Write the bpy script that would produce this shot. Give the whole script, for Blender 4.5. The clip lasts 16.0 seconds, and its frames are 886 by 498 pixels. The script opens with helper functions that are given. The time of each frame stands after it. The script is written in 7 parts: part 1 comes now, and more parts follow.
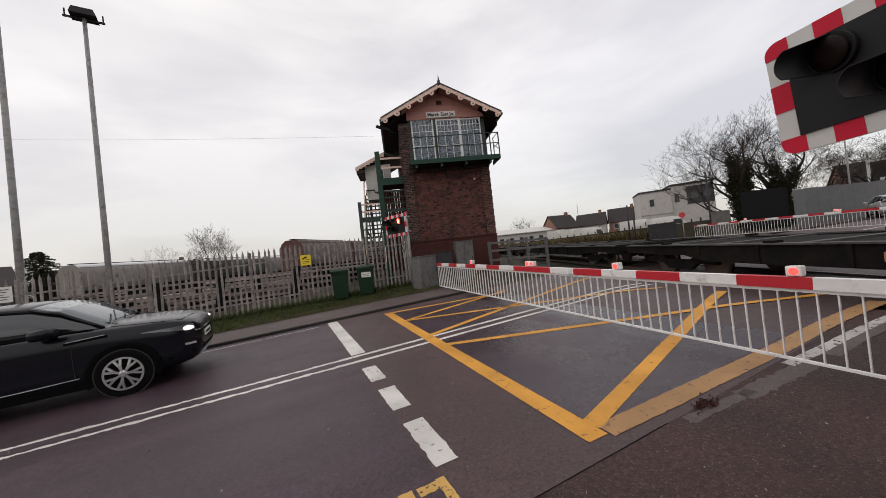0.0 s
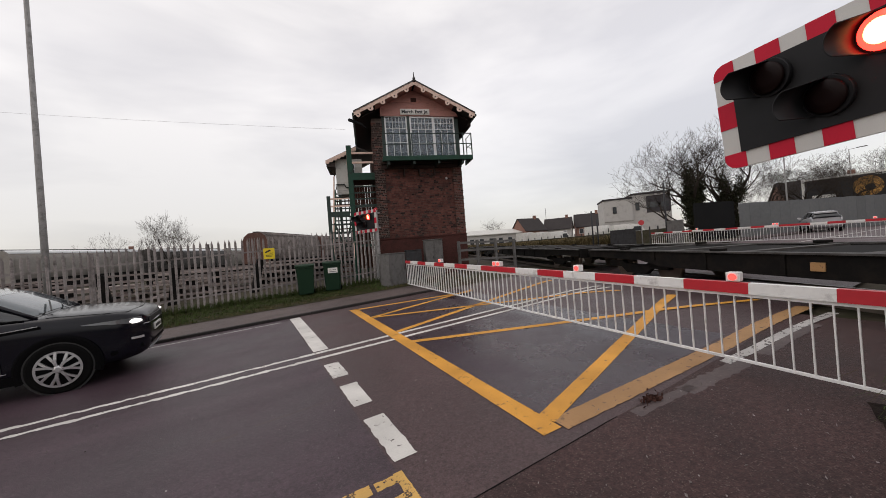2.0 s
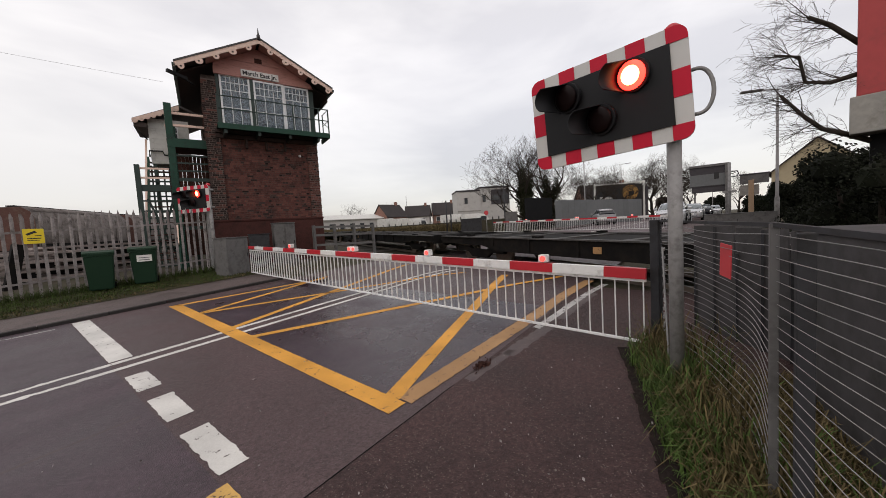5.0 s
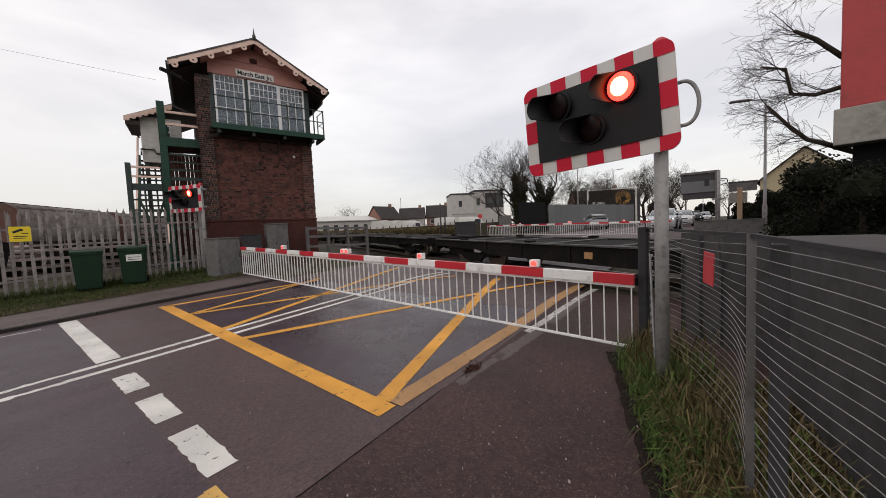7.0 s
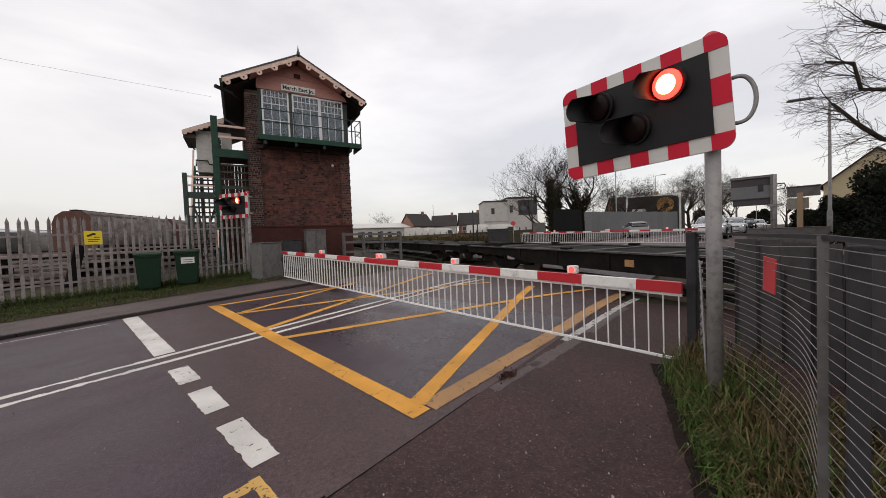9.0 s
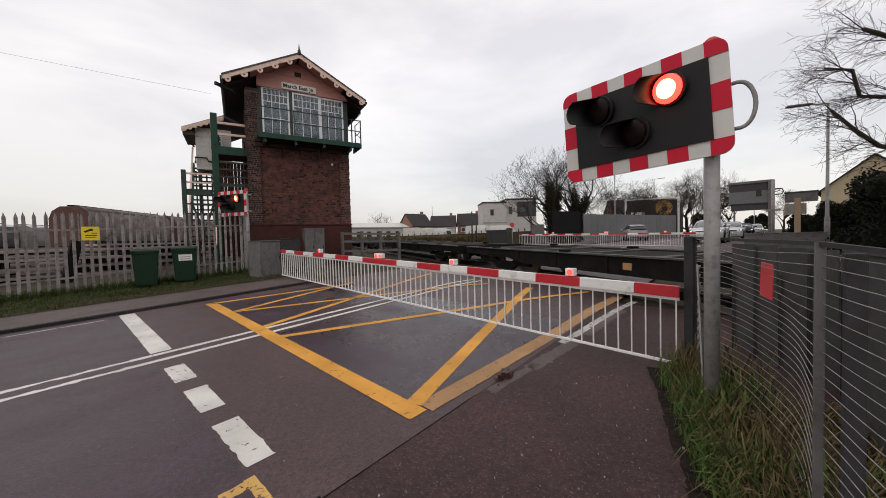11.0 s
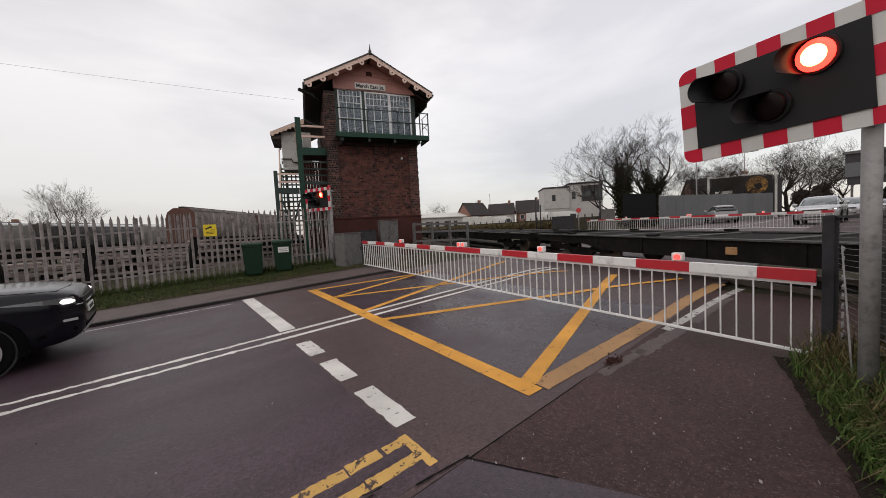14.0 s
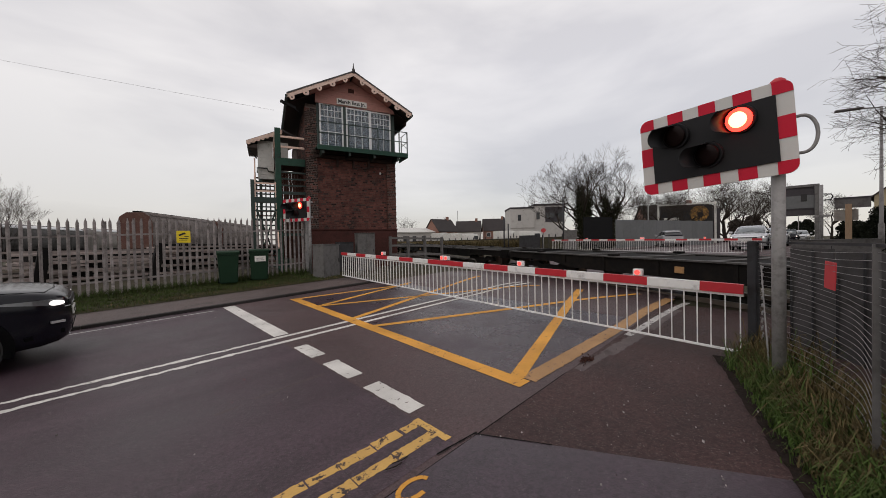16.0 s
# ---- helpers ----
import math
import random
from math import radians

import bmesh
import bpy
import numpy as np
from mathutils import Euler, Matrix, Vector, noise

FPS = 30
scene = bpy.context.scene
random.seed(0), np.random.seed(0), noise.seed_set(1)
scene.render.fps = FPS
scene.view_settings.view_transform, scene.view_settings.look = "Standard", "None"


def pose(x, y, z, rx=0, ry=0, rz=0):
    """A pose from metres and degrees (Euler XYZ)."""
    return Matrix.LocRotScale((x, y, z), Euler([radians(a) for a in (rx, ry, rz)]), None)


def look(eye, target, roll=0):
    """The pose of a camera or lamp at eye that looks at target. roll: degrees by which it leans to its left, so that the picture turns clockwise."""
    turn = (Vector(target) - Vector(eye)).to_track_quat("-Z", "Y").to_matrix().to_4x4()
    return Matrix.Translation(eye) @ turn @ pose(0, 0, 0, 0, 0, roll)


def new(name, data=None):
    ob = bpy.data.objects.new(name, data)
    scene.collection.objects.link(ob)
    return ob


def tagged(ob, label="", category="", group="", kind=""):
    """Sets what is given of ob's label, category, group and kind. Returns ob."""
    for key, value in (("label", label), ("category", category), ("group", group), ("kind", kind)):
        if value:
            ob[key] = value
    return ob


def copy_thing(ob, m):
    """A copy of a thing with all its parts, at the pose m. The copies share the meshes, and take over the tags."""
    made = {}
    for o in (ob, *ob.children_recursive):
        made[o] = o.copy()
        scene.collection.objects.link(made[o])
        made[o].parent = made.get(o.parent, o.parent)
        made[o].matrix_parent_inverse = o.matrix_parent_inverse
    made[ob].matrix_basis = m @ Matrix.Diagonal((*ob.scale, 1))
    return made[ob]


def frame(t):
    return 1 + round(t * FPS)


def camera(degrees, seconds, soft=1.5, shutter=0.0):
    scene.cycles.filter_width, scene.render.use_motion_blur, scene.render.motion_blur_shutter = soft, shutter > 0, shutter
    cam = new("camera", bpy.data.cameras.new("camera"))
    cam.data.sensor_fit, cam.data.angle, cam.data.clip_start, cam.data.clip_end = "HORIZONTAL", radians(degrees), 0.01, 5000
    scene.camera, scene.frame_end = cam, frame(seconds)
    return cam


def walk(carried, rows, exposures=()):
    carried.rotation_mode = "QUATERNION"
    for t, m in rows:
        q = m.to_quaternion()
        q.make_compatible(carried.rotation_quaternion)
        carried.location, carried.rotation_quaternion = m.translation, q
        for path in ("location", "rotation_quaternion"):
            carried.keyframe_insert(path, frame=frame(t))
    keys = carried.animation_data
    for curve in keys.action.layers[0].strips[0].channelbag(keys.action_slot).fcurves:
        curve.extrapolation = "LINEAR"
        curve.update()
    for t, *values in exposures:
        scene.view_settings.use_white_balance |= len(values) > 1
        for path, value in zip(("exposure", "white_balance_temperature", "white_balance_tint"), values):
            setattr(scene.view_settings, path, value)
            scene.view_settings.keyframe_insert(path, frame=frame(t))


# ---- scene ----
cam = camera(104.1, 16.0, soft=0.75)
PATH = [
    (0, (-0.09, 0.096, 1.81), (0.764, 1.905, 1.837), -6.3),
    (0.5, (-0.129, 0.066, 1.826), (0.655, 1.906, 1.842), -7.4),
    (1, (-0.085, 0.069, 1.804), (0.725, 1.897, 1.786), -7.6),
    (1.5, (-0.049, 0.085, 1.78), (0.885, 1.853, 1.771), -6.9),
    (2, (-0.068, 0.064, 1.786), (0.936, 1.794, 1.791), -4.4),
    (2.5, (-0.029, 0.079, 1.766), (1.147, 1.697, 1.785), -3.1),
    (3, (-0.057, 0.056, 1.79), (1.207, 1.606, 1.794), -2.8),
    (3.5, (-0.063, 0.05, 1.802), (1.207, 1.595, 1.82), -2.9),
    (4, (-0.044, 0.08, 1.777), (1.251, 1.605, 1.772), -2.6),
    (4.5, (-0.007, 0.064, 1.781), (1.382, 1.503, 1.755), -3.7),
    (5, (0.043, 0.003, 1.767), (1.627, 1.217, 1.635), -3.4),
    (5.2, (0.042, -0.055, 1.799), (1.677, 1.086, 1.644), -3.0),
    (7.3, (0.016, -0.021, 1.776), (1.604, 1.19, 1.678), -2.4),
    (7.5, (0.004, -0.009, 1.765), (1.534, 1.277, 1.685), -2.7),
    (8, (0.012, -0.005, 1.757), (1.513, 1.315, 1.689), -3.1),
    (8.5, (-0.002, -0.009, 1.757), (1.497, 1.313, 1.684), -2.5),
    (9, (-0.002, -0.004, 1.749), (1.492, 1.324, 1.681), -2.3),
    (11.5, (-0.002, -0.002, 1.756), (1.495, 1.323, 1.691), -1.3),
    (12, (-0.002, -0.001, 1.758), (1.484, 1.336, 1.696), -1.4),
    (12.5, (0.0, 0.0, 1.767), (1.482, 1.342, 1.701), -1.6),
    (13, (-0.028, 0.009, 1.752), (1.427, 1.378, 1.661), -1.4),
    (13.5, (-0.204, 0.094, 1.763), (1.086, 1.621, 1.709), -0.7),
    (14, (-0.513, 0.228, 1.768), (0.748, 1.777, 1.652), -3.1),
    (14.5, (-0.791, 0.331, 1.765), (0.444, 1.903, 1.82), -3.2),
    (15, (-1.093, 0.227, 1.791), (0.214, 1.74, 1.777), -1.9),
    (15.5, (-1.11, 0.145, 1.757), (0.233, 1.627, 1.756), -1.5),
    (16, (-1.138, 0.131, 1.75), (0.273, 1.548, 1.717), -1.2),
]
walk(cam, [(t, look(eye, target, roll)) for t, eye, target, roll in PATH], [(0, 0.02, 6850, 16), (4, 0.05, 6850, 16), (5, 0.10, 6850, 16), (12.5, 0.09, 6850, 16), (14, 0.01, 6850, 16), (16, -0.13, 6850, 16)])

# ---- world and sun: a bright, closed cloud cover ----
world = bpy.data.worlds.new("sky")
scene.world = world
world.use_nodes = True
wn, wl = world.node_tree.nodes, world.node_tree.links
wn.clear()
w_out, w_bg = wn.new("ShaderNodeOutputWorld"), wn.new("ShaderNodeBackground")
w_sky = wn.new("ShaderNodeTexSky")
w_sky.sky_type, w_sky.sun_disc = "NISHITA", False
w_sky.sun_elevation, w_sky.sun_rotation = radians(24), radians(250)
w_co, w_map = wn.new("ShaderNodeTexCoord"), wn.new("ShaderNodeMapping")
w_map.inputs["Scale"].default_value = (1.0, 1.0, 3.2)
w_noise, w_ramp = wn.new("ShaderNodeTexNoise"), wn.new("ShaderNodeValToRGB")
w_noise.inputs["Scale"].default_value, w_noise.inputs["Detail"].default_value = 1.6, 5.0
w_noise.inputs["Roughness"].default_value, w_noise.inputs["Distortion"].default_value = 0.5, 0.3
w_ramp.color_ramp.elements[0].position, w_ramp.color_ramp.elements[0].color = 0.36, (0.60, 0.612, 0.620, 1)
w_ramp.color_ramp.elements[1].position, w_ramp.color_ramp.elements[1].color = 0.62, (0.82, 0.835, 0.82, 1)
w_mix = wn.new("ShaderNodeMixRGB")
w_mix.inputs[0].default_value = 0.97
wl.new(w_co.outputs["Generated"], w_map.inputs["Vector"])
wl.new(w_map.outputs["Vector"], w_noise.inputs["Vector"])
wl.new(w_noise.outputs["Fac"], w_ramp.inputs["Fac"])
wl.new(w_sky.outputs["Color"], w_mix.inputs[1])
wl.new(w_ramp.outputs["Color"], w_mix.inputs[2])
# cloud cover is darker towards the horizon than overhead
w_sep, w_grad = wn.new("ShaderNodeSeparateXYZ"), wn.new("ShaderNodeMapRange")
w_grad.inputs["From Min"].default_value, w_grad.inputs["From Max"].default_value = -0.02, 0.42
w_grad.inputs["To Min"].default_value, w_grad.inputs["To Max"].default_value = 0.69, 1.04
w_dim = wn.new("ShaderNodeMixRGB")
w_dim.blend_type, w_dim.inputs[0].default_value = "MULTIPLY", 1.0
wl.new(w_co.outputs["Generated"], w_sep.inputs["Vector"])
wl.new(w_sep.outputs["Z"], w_grad.inputs["Value"])
wl.new(w_mix.outputs["Color"], w_dim.inputs[1])
wl.new(w_grad.outputs["Result"], w_dim.inputs[2])
wl.new(w_dim.outputs["Color"], w_bg.inputs["Color"])
wl.new(w_bg.outputs["Background"], w_out.inputs["Surface"])
w_bg.inputs["Strength"].default_value = 1.08
sun = new("sun", bpy.data.lights.new("sun", "SUN"))
sun.data.energy, sun.data.angle, sun.data.color = 0.35, radians(40), (1.0, 0.97, 0.93)
sun.matrix_world = look((-20, 12, 40), (0, 0, 0))


# ---- materials ----
def material(name, base, rough=0.6, metal=0.0, grain=12.0, vary=0.18, blot=1.2, dirt=None, dirt_amount=0.0,
             bump=0.0, island=0.0, each=0.0, wet=0.0, spec=0.5, stretch=(1, 1, 1)):
    """Two scales of variation, a dirt colour in blots, relief, and differences from piece to piece."""
    m = bpy.data.materials.new(name)
    m.use_nodes = True
    n, l = m.node_tree.nodes, m.node_tree.links
    b = n["Principled BSDF"]
    co, mp = n.new("ShaderNodeTexCoord"), n.new("ShaderNodeMapping")
    geo = n.new("ShaderNodeNewGeometry")
    mp.inputs["Scale"].default_value = stretch
    l.new(geo.outputs["Position"], mp.inputs["Vector"])
    fine, big = n.new("ShaderNodeTexNoise"), n.new("ShaderNodeTexNoise")
    for t, s, d in ((fine, grain, 6.0), (big, blot, 4.0)):
        t.inputs["Scale"].default_value, t.inputs["Detail"].default_value = s, d
        l.new(mp.outputs["Vector"], t.inputs["Vector"])
    mix = n.new("ShaderNodeMath")
    mix.operation = "MULTIPLY_ADD"
    l.new(fine.outputs["Fac"], mix.inputs[0])
    mix.inputs[1].default_value, mix.inputs[2].default_value = 2 * vary, 1 - vary
    mul2 = n.new("ShaderNodeMath")
    mul2.operation = "MULTIPLY_ADD"
    l.new(big.outputs["Fac"], mul2.inputs[0])
    mul2.inputs[1].default_value, mul2.inputs[2].default_value = 1.6 * vary, 1 - 0.8 * vary
    tot = n.new("ShaderNodeMath")
    tot.operation = "MULTIPLY"
    l.new(mix.outputs[0], tot.inputs[0])
    l.new(mul2.outputs[0], tot.inputs[1])
    last = tot
    for amount, source, socket in ((island, geo, "Random Per Island"), (each, n.new("ShaderNodeObjectInfo"), "Random")):
        if amount:
            r, t2 = n.new("ShaderNodeMath"), n.new("ShaderNodeMath")
            r.operation, t2.operation = "MULTIPLY_ADD", "MULTIPLY"
            l.new(source.outputs[socket], r.inputs[0])
            r.inputs[1].default_value, r.inputs[2].default_value = 2 * amount, 1 - amount
            l.new(r.outputs[0], t2.inputs[0])
            l.new(last.outputs[0], t2.inputs[1])
            last = t2
    col = n.new("ShaderNodeMixRGB")
    col.blend_type, col.inputs[0].default_value = "MULTIPLY", 1.0
    col.inputs[1].default_value = (*base, 1)
    l.new(last.outputs[0], col.inputs[2])
    out = col
    if dirt:
        ramp = n.new("ShaderNodeValToRGB")
        ramp.color_ramp.elements[0].position, ramp.color_ramp.elements[1].position = 0.62 - 0.3 * dirt_amount, 0.80 - 0.2 * dirt_amount
        blots = n.new("ShaderNodeTexNoise")
        blots.inputs["Scale"].default_value, blots.inputs["Detail"].default_value = blot * 3.1, 8.0
        blots.inputs["Roughness"].default_value = 0.68
        l.new(mp.outputs["Vector"], blots.inputs["Vector"])
        l.new(blots.outputs["Fac"], ramp.inputs["Fac"])
        dm = n.new("ShaderNodeMixRGB")
        l.new(ramp.outputs["Color"], dm.inputs[0])
        l.new(col.outputs[0], dm.inputs[1])
        dm.inputs[2].default_value = (*dirt, 1)
        out = dm
    l.new(out.outputs[0], b.inputs["Base Color"])
    b.inputs["Roughness"].default_value, b.inputs["Metallic"].default_value = rough, metal
    b.inputs["Specular IOR Level"].default_value = spec
    if wet:
        rr = n.new("ShaderNodeMapRange")
        rr.inputs["From Min"].default_value, rr.inputs["From Max"].default_value = 0.35, 0.65
        rr.inputs["To Min"].default_value, rr.inputs["To Max"].default_value = rough - wet, rough
        l.new(big.outputs["Fac"], rr.inputs["Value"])
        l.new(rr.outputs["Result"], b.inputs["Roughness"])
    if bump:
        bp = n.new("ShaderNodeBump")
        bp.inputs["Strength"].default_value, bp.inputs["Distance"].default_value = 0.6, bump
        l.new(fine.outputs["Fac"], bp.inputs["Height"])
        l.new(bp.outputs["Normal"], b.inputs["Normal"])
    return m


def aggregate(name, base, pale, stone=95.0, pale_share=0.07, rough=0.6, spec=0.3, blot=0.7, patch=(0.7, 1.25), relief=0.004, streak=0.0, wet=0.0):
    """Rolled asphalt: single stones of differing tone, a few pale ones, worn patches and faint streaks along the road."""
    m = bpy.data.materials.new(name)
    m.use_nodes = True
    n, l = m.node_tree.nodes, m.node_tree.links
    b = n["Principled BSDF"]
    geo = n.new("ShaderNodeNewGeometry")
    vor, big, fine = n.new("ShaderNodeTexVoronoi"), n.new("ShaderNodeTexNoise"), n.new("ShaderNodeTexNoise")
    vor.inputs["Scale"].default_value = stone
    big.inputs["Scale"].default_value, big.inputs["Detail"].default_value, big.inputs["Roughness"].default_value = blot, 7.0, 0.62
    fine.inputs["Scale"].default_value, fine.inputs["Detail"].default_value = stone * 0.22, 5.0
    for t in (vor, big, fine):
        l.new(geo.outputs["Position"], t.inputs["Vector"])
    sep = n.new("ShaderNodeSeparateColor")
    l.new(vor.outputs["Color"], sep.inputs[0])

    def ranged(source, f0, f1, t0, t1):
        r = n.new("ShaderNodeMapRange")
        r.inputs["From Min"].default_value, r.inputs["From Max"].default_value = f0, f1
        r.inputs["To Min"].default_value, r.inputs["To Max"].default_value = t0, t1
        l.new(source, r.inputs["Value"])
        return r.outputs["Result"]

    def times(a, c):
        k = n.new("ShaderNodeMath")
        k.operation = "MULTIPLY"
        l.new(a, k.inputs[0])
        l.new(c, k.inputs[1])
        return k.outputs[0]

    tone = times(ranged(sep.outputs[0], 0.0, 1.0, 0.68, 1.32), ranged(big.outputs["Fac"], 0.33, 0.67, *patch))
    tone = times(tone, ranged(fine.outputs["Fac"], 0.3, 0.7, 0.72, 1.28))
    if streak:
        mp, st = n.new("ShaderNodeMapping"), n.new("ShaderNodeTexNoise")
        mp.inputs["Scale"].default_value = (0.22, 3.2, 1.0)
        st.inputs["Scale"].default_value, st.inputs["Detail"].default_value = 1.0, 5.0
        l.new(geo.outputs["Position"], mp.inputs["Vector"])
        l.new(mp.outputs["Vector"], st.inputs["Vector"])
        tone = times(tone, ranged(st.outputs["Fac"], 0.35, 0.65, 1 - streak, 1 + streak))
    col = n.new("ShaderNodeMixRGB")
    col.blend_type, col.inputs[0].default_value, col.inputs[1].default_value = "MULTIPLY", 1.0, (*base, 1)
    l.new(tone, col.inputs[2])
    mix = n.new("ShaderNodeMixRGB")
    l.new(ranged(sep.outputs[1], 1 - pale_share, 1 - pale_share + 0.01, 0.0, 0.75), mix.inputs[0])
    l.new(col.outputs[0], mix.inputs[1])
    mix.inputs[2].default_value = (*pale, 1)
    l.new(mix.outputs[0], b.inputs["Base Color"])
    b.inputs["Specular IOR Level"].default_value = spec
    l.new(ranged(big.outputs["Fac"], 0.36, 0.62, rough - wet, rough), b.inputs["Roughness"])
    bp = n.new("ShaderNodeBump")
    bp.inputs["Strength"].default_value, bp.inputs["Distance"].default_value = 0.5, relief
    l.new(vor.outputs["Distance"], bp.inputs["Height"])
    l.new(bp.outputs["Normal"], b.inputs["Normal"])
    return m


def chipped(name, base, under, gone=0.5, rough=0.6, dull=0.8):
    """Road paint worn through to the asphalt in small sharp chips, with a dull film of dirt."""
    m = material(name, base, rough, grain=70, vary=0.14, blot=2.5, bump=0.002, spec=0.3)
    n, l = m.node_tree.nodes, m.node_tree.links
    b = n["Principled BSDF"]
    old = b.inputs["Base Color"].links[0].from_socket
    geo, chip, film = n.new("ShaderNodeNewGeometry"), n.new("ShaderNodeTexNoise"), n.new("ShaderNodeTexNoise")
    chip.inputs["Scale"].default_value, chip.inputs["Detail"].default_value, chip.inputs["Roughness"].default_value = 13.0, 9.0, 0.72
    film.inputs["Scale"].default_value, film.inputs["Detail"].default_value = 1.7, 5.0
    for t in (chip, film):
        l.new(geo.outputs["Position"], t.inputs["Vector"])
    ramp, soft = n.new("ShaderNodeValToRGB"), n.new("ShaderNodeMapRange")
    ramp.color_ramp.elements[0].position, ramp.color_ramp.elements[1].position = 0.70 - 0.2 * gone, 0.725 - 0.2 * gone
    soft.inputs["From Min"].default_value, soft.inputs["From Max"].default_value = 0.38, 0.66
    soft.inputs["To Min"].default_value, soft.inputs["To Max"].default_value = dull, 1.05
    l.new(chip.outputs["Fac"], ramp.inputs["Fac"])
    l.new(film.outputs["Fac"], soft.inputs["Value"])
    dim, mix = n.new("ShaderNodeMixRGB"), n.new("ShaderNodeMixRGB")
    dim.blend_type, dim.inputs[0].default_value = "MULTIPLY", 1.0
    l.new(old, dim.inputs[1])
    l.new(soft.outputs["Result"], dim.inputs[2])
    l.new(ramp.outputs["Color"], mix.inputs[0])
    l.new(dim.outputs[0], mix.inputs[1])
    mix.inputs[2].default_value = (*under, 1)
    l.new(mix.outputs[0], b.inputs["Base Color"])
    return m


def glowing(name, color, strength):
    m = bpy.data.materials.new(name)
    m.use_nodes = True
    b = m.node_tree.nodes["Principled BSDF"]
    b.inputs["Base Color"].default_value = (*color, 1)
    b.inputs["Emission Color"].default_value, b.inputs["Emission Strength"].default_value = (*color, 1), strength
    return m


def glass(name, tint, rough=0.04):
    m = bpy.data.materials.new(name)
    m.use_nodes = True
    b = m.node_tree.nodes["Principled BSDF"]
    b.inputs["Base Color"].default_value, b.inputs["Roughness"].default_value = (*tint, 1), rough
    b.inputs["Transmission Weight"].default_value, b.inputs["IOR"].default_value = 0.85, 1.45
    return m


